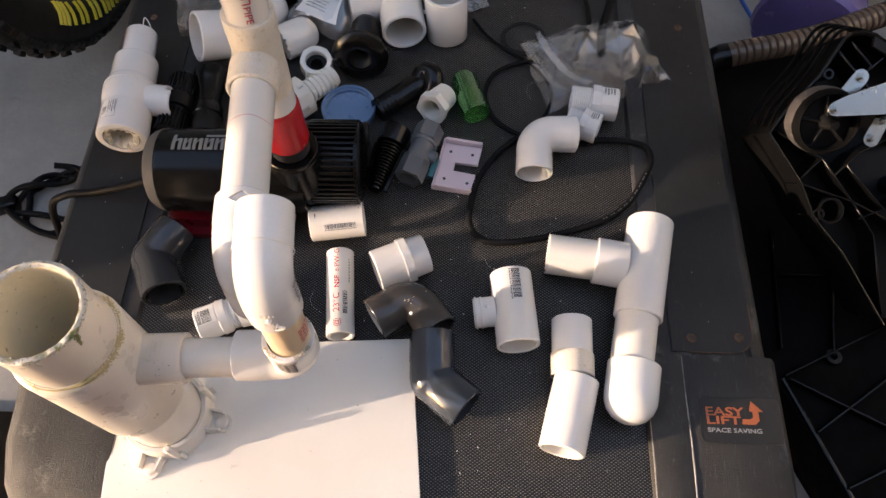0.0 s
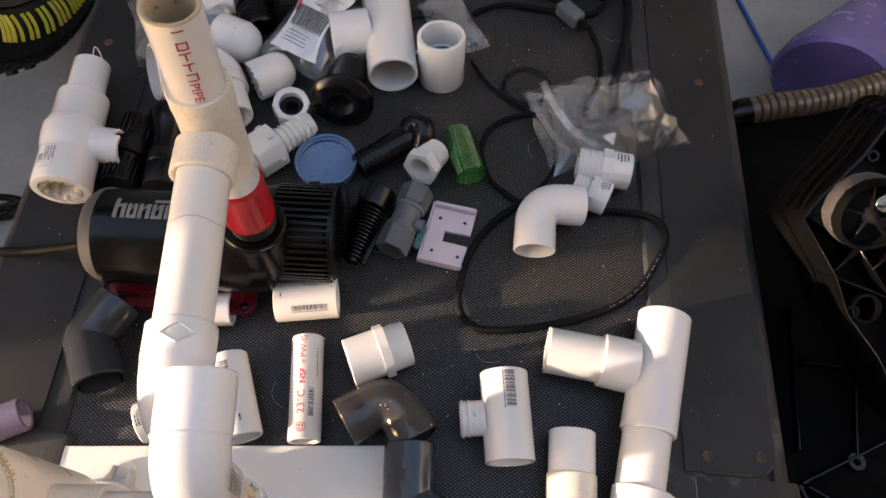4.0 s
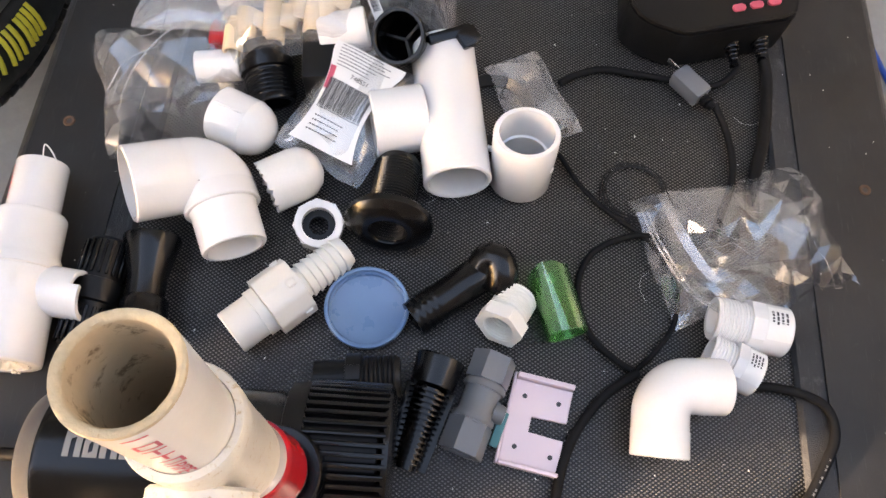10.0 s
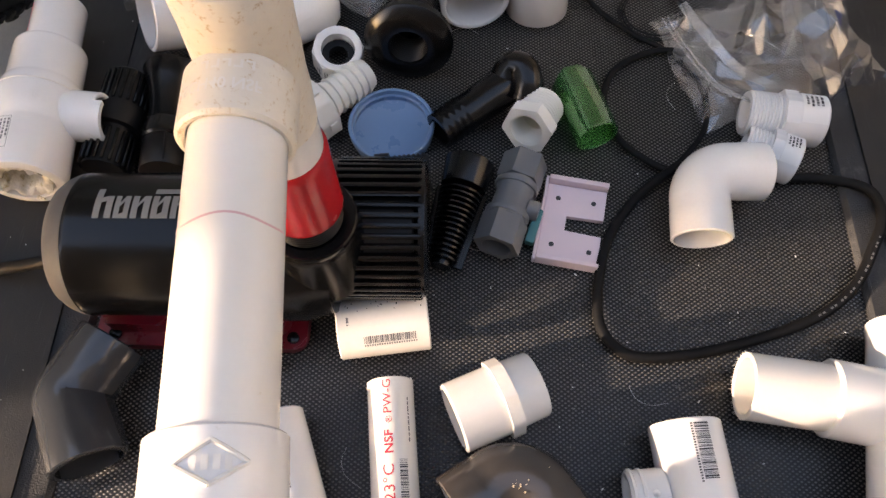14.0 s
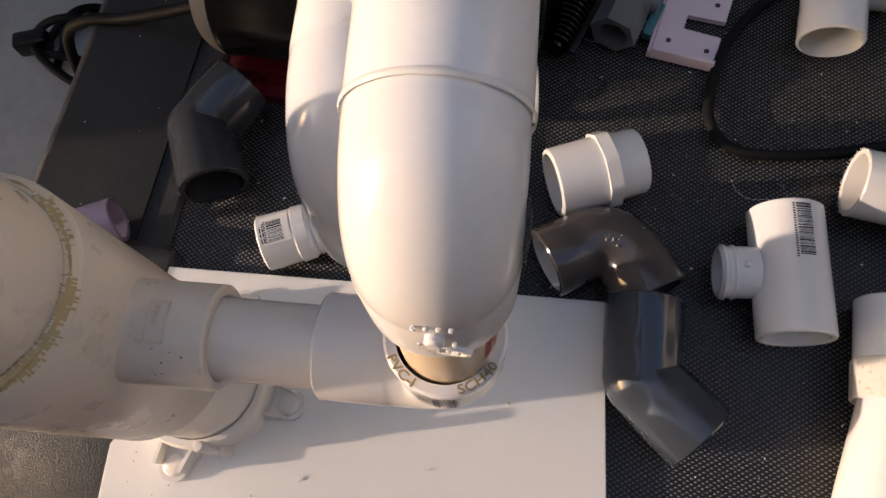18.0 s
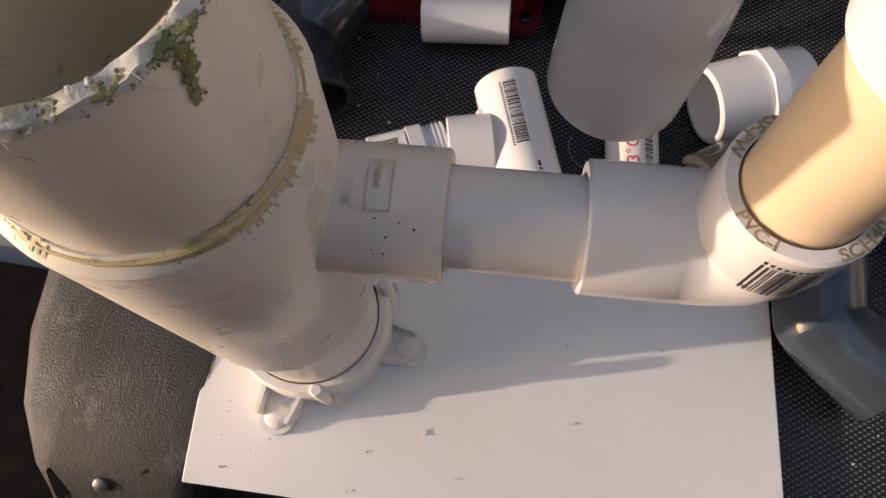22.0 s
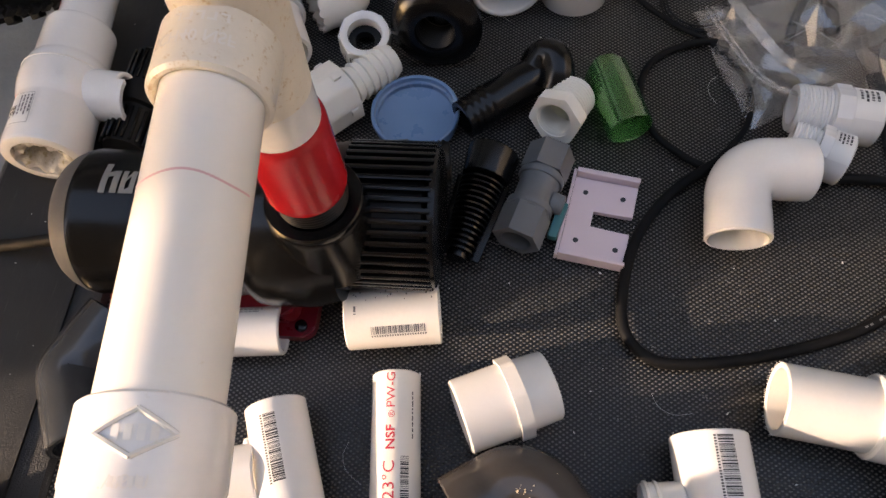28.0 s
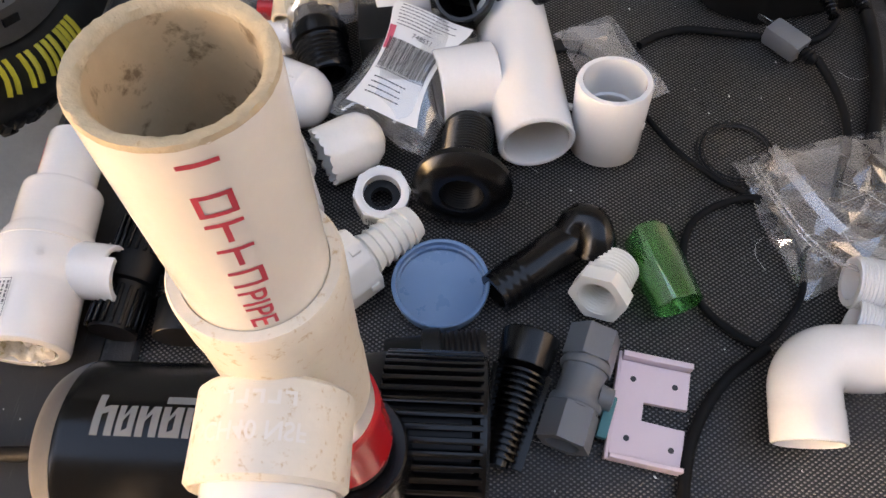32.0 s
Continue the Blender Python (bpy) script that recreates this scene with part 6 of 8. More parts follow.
cc = thing("torn_cap", "milky white cap with a jagged cut rim", "pipe cap", at=(-0.0036, 0.0066, 0))
a, b = lay(-0.1420, 0.4440, 0.0200), lay(-0.1040, 0.4690, 0.0200)
m = axis(a, b)
bm = bmesh.new()
rings = rev(bm, m, [(0.020, 0.0), (0.018, 0.0170), (0, 0.0175), (-0.0005, 0.0200), (0.024, 0.0200), (0.031, 0.0188), (0.038, 0.0140), (0.042, 0.0070), (0.043, 0.0)], 56, False)
for i in (2, 3):
    for j, v in enumerate(rings[i]):
        v.co += (b - a).normalized() * (0.0022 * noise.noise((j * 0.9, 0.3, 0)) + 0.0014 * (j % 3 == 0))
part("body", bm, PVC_WARM, cc, smooth=50)

ck = thing("check_valve", "white pipe check valve assembly lying on the foot rail", "valve")
a, b = lay(-0.3010, 0.4460, 0.0335), lay(-0.2900, 0.3040, 0.0322)
m = axis(a, b)
n_ = (b - a).length
bm = bmesh.new()
rev(bm, m, [(0, 0.0140), (0, 0.0166), (0.001, 0.0171), (0.042, 0.0171), (0.042, 0.0140)], 44)
cp = part("inlet_pipe", bm, PVC, ck, "white inlet pipe with faint red print")
bm = bmesh.new()
lines(bm, around(m, 0.0172), 0.006, 0.0125, 0.026, 0.003, 1, "u", 2)
part("red_print", bm, RED_INK, cp, "faint red print")
bm = bmesh.new()
rev(bm, m, [(0.0395, 0.0166), (0.0395, 0.0220), (0.0405, 0.0227), (0.0425, 0.0229), (0.0690, 0.0230), (0.0715, 0.0244), (0.0760, 0.0262), (0.0820, 0.0273), (0.0880, 0.0276), (0.0950, 0.0272), (0.1010, 0.0262), (0.1040, 0.0252), (0.1060, 0.0249),
            (n_ - 0.002, 0.0254), (n_ - 0.0005, 0.0249), (n_, 0.0240), (n_, 0.0188), (n_ - 0.003, 0.0182), (n_ - 0.026, 0.0178)], 60)
c = a.lerp(b, 0.625)
q = lay(-0.2515, 0.3540, 0.0320)
tube(bm, c.lerp(q, 0.35), q, 0.0168, 0.0132, 40)
cb = part("body", bm, PVC, ck)
bm = bmesh.new()
rev(bm, m, [(0.0795, 0.0266), (0.0799, 0.0275), (0.0806, 0.0276), (0.0810, 0.0268)], 60)
part("weld_seam", bm, PVC_WARM, cb, "welded seam round the bulge")
bm = bmesh.new()
d = (q - c).normalized()
half = [(0.0168 * math.cos(radians(k)), 0.0168 * math.sin(radians(k))) for k in range(-10, 121, 10)] + [(0.0134 * math.cos(radians(k)), 0.0134 * math.sin(radians(k))) for k in range(120, -11, -10)]
prism(bm, half, -0.001, 0.006, axis(q, q + d))
part("branch_lip", bm, PVC, cb, "half-round lip of the branch")
bm = bmesh.new()
lettering(bm, lambda u, v: around(m, 0.0278)(0.0958 - v, -0.0098 - u), "B", 0.0080)
bmesh.ops.solidify(bm, geom=bm.faces[:], thickness=0.0006)
part("moulded_mark", bm, PVC, cb, "moulded raised letter")
bm = bmesh.new()
sweep(bm, spline([a + Vector((0.006, 0.001, 0.014)), a + Vector((0.008, 0.007, 0.019)), a + Vector((0.012, 0.004, 0.016)), a + Vector((0.0145, -0.002, 0.008))], 6), 0.0005, 6)
part("saw_curl", bm, PVC, cp, "curl of sawn plastic")
# broken pipe left inside the near mouth
em3 = axis(b - (b - a).normalized() * 0.004, b)
bm = bmesh.new()
rings = rev(bm, em3, [(-0.020, 0.0176), (0.0015, 0.0178), (0.0030, 0.0172), (0.0028, 0.0150), (0.0010, 0.0118), (-0.006, 0.0105), (-0.020, 0.0100)], 64, False)
for i, ring in enumerate(rings[1:6]):
    for k, v in enumerate(ring):
        v.co += em3.to_3x3() @ Vector((0, 0, 0.0034 * noise.noise((k * 0.31, i * 0.9, 2.0)))) + (em3.translation - v.co) * 0.10 * noise.noise((k * 0.22, i * 0.7, 7.0))
part("broken_pipe", bm, RIM_CUT, cb, "ragged stained pipe broken off in the mouth", 60)
bm = bmesh.new()
capped(bm, em3, [(-0.018, 0.0110), (-0.016, 0.0108)], 30)
part("dark_bore", bm, RUST, cb, "dark disc across the bore")
bm = bmesh.new()
for k in range(9):
    q_ = em3 @ Vector((-0.019 + 0.0012 * math.sin(k * 2.1), -0.002 + 0.0016 * math.cos(k * 1.7), 0.0042 + 0.0008 * math.sin(k)))
    bmesh.ops.create_icosphere(bm, subdivisions=1, radius=0.0011 + 0.0004 * math.sin(k * 3.0), matrix=Matrix.Translation(q_))
part("glue_drop", bm, GLUE, cb, "hanging drop of old glue")
bm = bmesh.new()
patch(bm, around(m, 0.0256), 0.1085, -0.0015, 0.1325, 0.0165, 1, 10)
lab = part("label", bm, PAPER, cb, "white printed label")
bm = bmesh.new()
lines(bm, around(m, 0.0258), 0.1110, 0.0000, 0.019, 0.0095, 4, "u", 7)
part("label_print", bm, FADED_INK, lab, "small label print")
bm = bmesh.new()
for k in range(3):
    lines(bm, around(m, 0.0258), 0.1180, 0.0102 + 0.0018 * k, 0.010, 0.0024, 1, "u", 17 + k)
part("label_mark", bm, INK, lab, "dark printed mark")
bm = bmesh.new()
o_ = around(m, 0.02578)
for u0, v0, u1, v1 in ((0.1092, -0.0008, 0.1318, -0.0005), (0.1092, 0.0155, 0.1318, 0.0158), (0.1092, -0.0008, 0.1095, 0.0158), (0.1315, -0.0008, 0.1318, 0.0158)):
    patch(bm, o_, u0, v0, u1, v1, 1, 8)
part("label_border", bm, FADED_INK, lab, "thin dark border")

for name, label, a, b, kind in (("black_union", "black ribbed plastic union nut behind the pump", (-0.2425, 0.395, 0.0180), (-0.2455, 0.318, 0.0180), 0),
                                ("black_nozzle", "black waisted plastic nozzle behind the pump", (-0.2140, 0.400, 0.0190), (-0.2060, 0.318, 0.0180), 1)):
    ob = thing(name, label, "hose fitting", at=(-0.0047, 0.0039, 0))
    m = axis(a, b)
    bm = bmesh.new()
    if kind == 0:
        capped(bm, m, [(0, 0.0120), (0.002, 0.0140), (0.030, 0.0145), (0.031, 0.0175), (0.046, 0.0175), (0.047, 0.0140), (0.076, 0.0135)], 36)
        body = part("body", bm, BLACK_MATT, ob)
        for s0 in (0.003, 0.050):
            for k in range(20):
                bm = bmesh.new()
                box(bm, m @ Matrix.Rotation(radians(18 * k), 4, "Z") @ pose(0.0148, 0, s0 + 0.0125), (0.0028, 0.0022, 0.024), 0.0004, 1)
                part("grip_rib", bm, BLACK, ob)
    else:
        rev(bm, m, [(0.001, 0.0160), (0, 0.0176), (0, 0.0192), (0.002, 0.0196), (0.014, 0.0165), (0.030, 0.0130), (0.0445, 0.0128), (0.0445, 0.0100), (0.012, 0.0135)], 44)
        body = part("flared_mouth", bm, BLACK, ob)
        bm = bmesh.new()
        rev(bm, m, [(0.0440, 0.0100), (0.0440, 0.0135), (0.0475, 0.0160), (0.0580, 0.0162), (0.0595, 0.0150), (0.0595, 0.0100)], 44)
        part("collar", bm, BLACK, ob)
        bm = bmesh.new()
        capped(bm, m, [(0.0590, 0.0140), (0.0600, 0.0146), (0.0810, 0.0150), (0.0820, 0.0144)], 40)
        part("socket", bm, BLACK_MATT, ob)
        for k in range(2):
            bm = bmesh.new()
            box(bm, m @ Matrix.Rotation(radians(180 * k - 20), 4, "Z") @ pose(0.0148, 0, 0.070), (0.0022, 0.0014, 0.020), 0.0004, 1)
            part("mould_line", bm, BLACK_MATT, ob)
bf = thing("black_threaded_elbow", "black threaded fitting behind the strainer cage", "hose fitting", at=(-0.0015, 0.0034, 0))
bm = bmesh.new()
m = axis((-0.088, 0.309, 0.028), (-0.030, 0.316, 0.030))
rev(bm, m, [(0, 0.0), (0, 0.0120), (0.020, 0.0125), (0.021, 0.0160), (0.030, 0.0160), (0.031, 0.0130), *threads(0.032, 0.053, 0.0140, 0.001, 0.003), (0.055, 0.0125), (0.055, 0.0)], 36, False)
box(bm, m @ pose(0.0155, 0, 0.0255), (0.006, 0.010, 0.010), 0.001)
capped(bm, pose(-0.079, 0.309, 0.0008), [(0, 0.012), (0.028, 0.0118)], 28)
part("body", bm, BLACK_MATT, bf)

lp = thing("lilac_pipe", "lilac pipe offcut lying on the foot rail", "pipe", at=(-0.0028, 0.0001, 0))
bm = bmesh.new()
p0, p1 = lay(-0.3020, 0.0880, 0.0205), lay(-0.2620, 0.1090, 0.0205)
tube(bm, p0, p1, 0.0135, 0.0108, 36)
part("body", bm, LILAC, lp)
# ---- bags and packages ----
def crease(parent, m, w, h, thick, ridge, count, seed):
    """Thin white lines over a bag's upper film, drawn as the highlights of its creases."""
    rnd_c = random.Random(seed)
    for k in range(count):
        u, v, a_ = rnd_c.uniform(0.12, 0.88), rnd_c.uniform(0.12, 0.88), rnd_c.uniform(0, 6.28)
        line = []
        for j in range(rnd_c.randint(3, 6)):
            ex, ey = 1 - abs(2 * u - 1) ** 3, 1 - abs(2 * v - 1) ** 3
            line.append(m @ Vector(((u - 0.5) * w, (v - 0.5) * h, thick * max(0.02, ex * ey) ** 0.7 + ridge * rnd_c.uniform(0.25, 0.75) * max(0.15, min(ex, ey)))))
            a_ += rnd_c.uniform(-0.9, 0.9)
            n_ = rnd_c.uniform(0.007, 0.016)
            u, v = min(0.97, max(0.03, u + n_ * math.cos(a_) / w)), min(0.97, max(0.03, v + n_ * math.sin(a_) / h))
        bm = bmesh.new()
        sweep(bm, line, [rnd_c.uniform(0.00010, 0.00030) for _ in line], 5)
        part("glint_line", bm, FILM_GLINT, parent, "thin white line drawn as a glint on the film")


def bag(name, label, x, y, z, turn, w, h, thick, mat, seed, tilt=0.0, rough=0.005, ridge=0.010):
    ob = thing(name, label, "plastic bag", at=(0.0, 0.0075, 0))
    bm = bmesh.new()
    m, rnd_g = pose(x, y, z, tilt, 0, turn), random.Random(seed)
    nx, ny = max(6, round(w / 0.0105)), max(5, round(h / 0.0105))
    for side in (1, 0):
        g = []
        for i in range(nx + 1):
            row = []
            for j in range(ny + 1):
                inside = 0 < i < nx and 0 < j < ny
                u = min(1.0, max(0.0, (i + (rnd_g.uniform(-0.38, 0.38) if inside else rnd_g.uniform(-0.15, 0.15))) / nx))
                v = min(1.0, max(0.0, (j + (rnd_g.uniform(-0.38, 0.38) if inside else rnd_g.uniform(-0.15, 0.15))) / ny))
                ex, ey = 1 - abs(2 * u - 1) ** 3, 1 - abs(2 * v - 1) ** 3
                swell = noise.noise((u * w * 22 + seed, v * h * 22, seed * 1.7))
                top = thick * max(0.0, ex * ey) ** 0.6 * (1.0 + 0.7 * swell) + ridge * (0.20 + 0.32 * swell + rnd_g.uniform(-0.16, 0.16)) * (0.30 + 0.70 * min(ex, ey))
                row.append(bm.verts.new(m @ Vector(((u - 0.5) * w + 0.06 * w * noise.noise((v * 3, seed, 1)), (v - 0.5) * h + 0.06 * h * noise.noise((u * 3, seed, 5)), max(0.0006, top if side else 0.0006 + 0.1 * max(0.0, top))))))
            g.append(row)
        for i in range(nx):
            for j in range(ny):
                a_, b_, c_, d_ = g[i][j], g[i + 1][j], g[i + 1][j + 1], g[i][j + 1]
                for tri in (((a_, b_, c_), (a_, c_, d_)) if rnd_g.random() < 0.5 else ((a_, b_, d_), (b_, c_, d_))):
                    bm.faces.new(tri)
    part("film", bm, mat, ob, smooth=14)
    return ob


b1 = bag("clear_bag", "crumpled clear plastic bag with a zip lip by the adapters", 0.2100, 0.4380, 0.0008, 18, 0.145, 0.105, 0.020, FILM, 3, rough=0.014, ridge=0.036)
bm = bmesh.new()
for k in range(2):
    sweep(bm, spline([(0.128 + k * 0.004, 0.452, 0.022), (0.136 + k * 0.004, 0.425, 0.026), (0.158 + k * 0.004, 0.392, 0.022), (0.180 + k * 0.004, 0.372, 0.030)], 6), 0.0009, 6)
part("zip_lip", bm, FILM_MILKY, b1, "zip lip of the bag")
bm = bmesh.new()
band = spline([(0.140, 0.462, 0.024), (0.150, 0.430, 0.030), (0.170, 0.400, 0.028), (0.192, 0.380, 0.034)], 6)
for p, q in zip(band, band[1:]):
    bm.faces.new([bm.verts.new(v) for v in (p, q, q + Vector((0.006, 0.003, 0.002)), p + Vector((0.006, 0.003, 0.002)))])
bmesh.ops.remove_doubles(bm, verts=bm.verts, dist=1e-6)
bmesh.ops.solidify(bm, geom=bm.faces[:], thickness=0.0003)
part("zip_band", bm, FILM_MILKY, b1, "milky zip band of the bag")
crease(b1, pose(0.2100, 0.4380, 0.0008, 0, 0, 18), 0.145, 0.105, 0.020, 0.024, 12, 77)
lb_ = bag("large_clear_bag", "large crumpled clear plastic bag on the rail edge", -0.2360, 0.5350, 0.0060, 20, 0.115, 0.115, 0.030, FILM, 5, rough=0.012, ridge=0.030)
bm = bmesh.new()
sweep(bm, spline([(-0.272, 0.500, 0.012), (-0.262, 0.520, 0.030), (-0.246, 0.545, 0.040), (-0.225, 0.568, 0.042), (-0.200, 0.578, 0.036)], 6), 0.0007, 6)
part("seam", bm, FILM_MILKY, lb_, "welded seam of the bag")
crease(lb_, pose(-0.2360, 0.5350, 0.0060, 0, 0, 20), 0.115, 0.115, 0.030, 0.020, 9, 78)
bag("small_clear_bag", "small clear plastic bag with metal parts", 0.0480, 0.5520, 0.0008, -62, 0.085, 0.050, 0.012, FILM_MILKY, 8, ridge=0.014)
bm = bmesh.new()
for k in range(3):
    nuts(bm, pose(0.059 + 0.006 * k, 0.540 - 0.004 * k, 0.0045 + 0.002 * (k % 2), 60, 20 * k, 10), 0, 0.005, 0.0045, 0.0024, 6)
solid("metal_nuts", bm, ZINC, "small bright metal nuts inside the small bag", "nuts", kind="stuff")
pkg = thing("printed_packet", "clear plastic packet with a white printed card and barcode", "packet", at=(-0.0022, 0.0073, 0))
km = pose(-0.0925, 0.5115, 0.0270, 10, 5, -21) @ Matrix.Diagonal((0.90, 0.86, 1, 1))
bm = bmesh.new()
crumple(bm, km, 0.078, 0.118, 0.016, 24, 30, 12, 0.0025, 0.004)
part("film", bm, FILM, pkg, smooth=40)
bm = bmesh.new()
card = lambda u, v: km @ Vector(((u - 0.029) * (0.76 + 0.34 * min(1.0, ((v - 0.040) / 0.048) ** 2)), v - 0.048, 0.0128 + 0.0042 * math.cos((v - 0.048) * 30) + 0.0012 * math.sin(u * 110) - 0.05 * (u - 0.029) ** 2 * 25 * 0.05))
patch(bm, card, 0.0, 0.0, 0.058, 0.096, 10, 18)
part("card", bm, PAPER, pkg, "white printed card")
bm = bmesh.new()
lift = lambda u, v: card(u, v) + Vector((0, 0, 0.0005))
barcode(bm, lambda u, v: lift(0.004 + u, 0.034 - v), 0.0, -0.027, 0.050, 0.027, "u", 61)
for r_, w_ in ((0.0245, 0.048), (0.0200, 0.046), (0.0155, 0.036), (0.0110, 0.032)):
    lines(bm, lambda u, v, r_=r_: lift(0.008 + u, r_ + v), 0, 0, w_, 0.0022, 1, "u", int(r_ * 1e4))
for k in range(7):
    lines(bm, lambda u, v, k=k: lift(0.006 + u, 0.074 + 0.0032 * k + v), 0, 0, 0.046, 0.0015, 1, "u", 90 + k)
part("card_print", bm, INK, pkg, "black card print")
bm = bmesh.new()
lettering(bm, lambda u, v: lift(0.022 + u, 0.0665 + v), "748551", 0.0062)
part("number", bm, INK, pkg, "printed article number")
bm = bmesh.new()
patch(bm, lift, 0.0008, 0.050, 0.0065, 0.072, 1, 3)
part("pink_mark", bm, PINK_BUTTON, pkg, "pink printed mark")

b4 = thing("filled_bag", "milky plastic bag filled with cream plastic parts", "plastic bag", at=(-0.0031, 0.0083, 0))
fm2 = pose(-0.1440, 0.5760, 0.0300, 0, -6, 18)
bm = bmesh.new()
crumple(bm, fm2, 0.115, 0.055, 0.030, 40, 24, 15, 0.006, 0.010)
part("film", bm, FILM_MILKY, b4, smooth=40)
bm = bmesh.new()
for k in range(9):
    tube(bm, fm2 @ Vector((-0.046 + 0.0105 * k, -0.016 + 0.009 * (k % 3), 0.010)), fm2 @ Vector((-0.038 + 0.0105 * k, 0.010 + 0.005 * (k % 2), 0.014 + 0.003 * (k % 2))), 0.0085, 0.006, 20)
part("contents", bm, PVC_TAN, b4, "cream plastic fittings")
b5 = thing("zip_bag", "flat zip bag with a red stripe along its lip", "plastic bag", at=(-0.0030, 0.0085, 0))
zm = pose(-0.2090, 0.5990, 0.0400, 0, 0, 4)
bm = bmesh.new()
crumple(bm, zm, 0.110, 0.075, 0.008, 30, 22, 18, 0.003, 0.005)
part("film", bm, FILM_MILKY, b5, smooth=40)
bm = bmesh.new()
for k in range(2):
    patch(bm, lambda u, v: zm @ Vector((u - 0.05, v - 0.012 + 0.0022 * math.sin(u * 60), 0.0165)), 0, k * 0.011, 0.10, k * 0.011 + 0.0028, 16, 1)
part("zip_stripe", bm, RED_INK, b5, "red zip stripe")
wb_ = thing("cream_box", "cream plastic box with a screw hole behind the bags", "box", at=(-0.0030, 0.0085, 0))
bm = bmesh.new()
box(bm, pose(-0.175, 0.622, 0.030, 0, 0, 4), (0.060, 0.070, 0.058), 0.004, 3)
wbb = part("body", bm, PVC_WARM, wb_)
bm = bmesh.new()
capped(bm, pose(-0.1700, 0.602, 0.0588), [(0, 0.004), (0.001, 0.0036), (0.0012, 0.0015)], 16)
part("screw", bm, STEEL, wbb, "grey screw")
db = thing("dark_bag", "clear bag around dark plastic parts with a printed strip", "plastic bag", at=(-0.0030, 0.0085, 0))
bm = bmesh.new()
crumple(bm, pose(-0.0500, 0.6400, 0.0050, 0, 0, -10), 0.075, 0.070, 0.040, 34, 30, 22, 0.006, 0.012)
part("film", bm, FILM, db, smooth=40)
bm = bmesh.new()
capped(bm, axis((-0.075, 0.655, 0.020), (-0.025, 0.645, 0.022)), [(0, 0.010), (0.002, 0.016), (0.05, 0.016), (0.055, 0.010)], 24)
part("contents", bm, BLACK, db, "black plastic part")
bm = bmesh.new()
stripe = lambda u, v: Vector((-0.078 - u * 0.35 + v * 0.5, 0.580 + u * 0.8, 0.046 + v * 0.3))
patch(bm, stripe, 0, 0, 0.050, 0.016, 4, 2)
part("printed_strip", bm, PAPER, db, "white printed strip")
bm = bmesh.new()
barcode(bm, lambda u, v: stripe(u, v) + Vector((-0.0003, 0, 0.0005)), 0.008, 0.003, 0.034, 0.009, "u", 77)
part("strip_barcode", bm, INK, db, "barcode on the strip")
cup = thing("black_cup_fitting", "black cup-shaped fitting with a side lever, mouth up", "hose fitting", at=(-0.0010, 0.0083, 0))
a, b = Vector((-0.0600, 0.5560, 0.060)), Vector((-0.0480, 0.5830, 0.018))
m = axis(a, b)
bm = bmesh.new()
rev(bm, m, [(0, 0.0180), (0, 0.0202), (0.001, 0.0208), (0.004, 0.0208), (0.006, 0.0190), (0.040, 0.0175), (0.048, 0.012), (0.048, 0.0), (0.046, 0.0), (0.044, 0.010), (0.038, 0.0158), (0.006, 0.0172)], 44, False)
cpb = part("body", bm, BLACK, cup)
for k in range(3):
    bm = bmesh.new()
    box(bm, m @ Matrix.Rotation(radians(120 * k + 20), 4, "Z") @ pose(0.008, 0, 0.030), (0.016, 0.0022, 0.020), 0.0005)
    part("inner_vane", bm, BLACK_MATT, cpb)
bm = bmesh.new()
box(bm, pose(-0.022, 0.569, 0.050, 20, 0, 25), (0.034, 0.008, 0.010), 0.002)
box(bm, pose(-0.008, 0.569, 0.048, 20, 0, 40), (0.016, 0.014, 0.012), 0.002)
part("lever", bm, BLACK, cup)
bb = thing("black_fitting_pile", "black threaded fitting leaning behind the white cap", "hose fitting", at=(-0.0026, 0.0079, 0))
bm = bmesh.new()
m = axis((-0.165, 0.560, 0.030), (-0.150, 0.515, 0.016))
rev(bm, m, [(0, 0.0), (0, 0.0170), (0.014, 0.0175), (0.015, 0.0205), (0.022, 0.0205), (0.023, 0.0175), *threads(0.024, 0.046, 0.0185, 0.0012, 0.0035), (0.048, 0.0165), (0.048, 0.0125), (0.03, 0.0120), (0.03, 0.0)], 40, False)
part("body", bm, BLACK, bb)
bm = bmesh.new()
box(bm, pose(-0.1160, 0.561, 0.022, 0, 0, 8), (0.036, 0.052, 0.042), 0.003, 2)
solid("black_block", bm, BLACK_MATT, "plain black plastic block between the bags", "plastic part")
rp = thing("red_fitting", "small red and white fitting inside the large bag", "hose fitting", at=(-0.0035, 0.0079, 0))
bm = bmesh.new()
capped(bm, axis((-0.205, 0.570, 0.026), (-0.180, 0.566, 0.026)), [(0, 0.010), (0.001, 0.0115), (0.022, 0.0115), (0.024, 0.010)], 24)
part("red_end", bm, RED, rp, "red end")
bm = bmesh.new()
tube(bm, (-0.213, 0.540, 0.022), (-0.180, 0.546, 0.022), 0.0125, 0.009, 28)
part("white_end", bm, PVC, rp, "white end")
wt = thing("white_stub", "white pipe end sticking out behind the packet", "pipe", at=(-0.0020, 0.0085, 0))
bm = bmesh.new()
tube(bm, (-0.121, 0.569, 0.034), (-0.085, 0.578, 0.038), 0.0170, 0.0135, 36)
part("body", bm, PVC, wt)
bm = bmesh.new()
tube(bm, (-0.087, 0.669, 0.022), (-0.037, 0.654, 0.022), 0.0170, 0.0135, 36)
tagged(new("cream_pipe", finish(bm, "cream_pipe", PVC_WARM)), "cream pipe offcut at the back of the pile", "pipe")

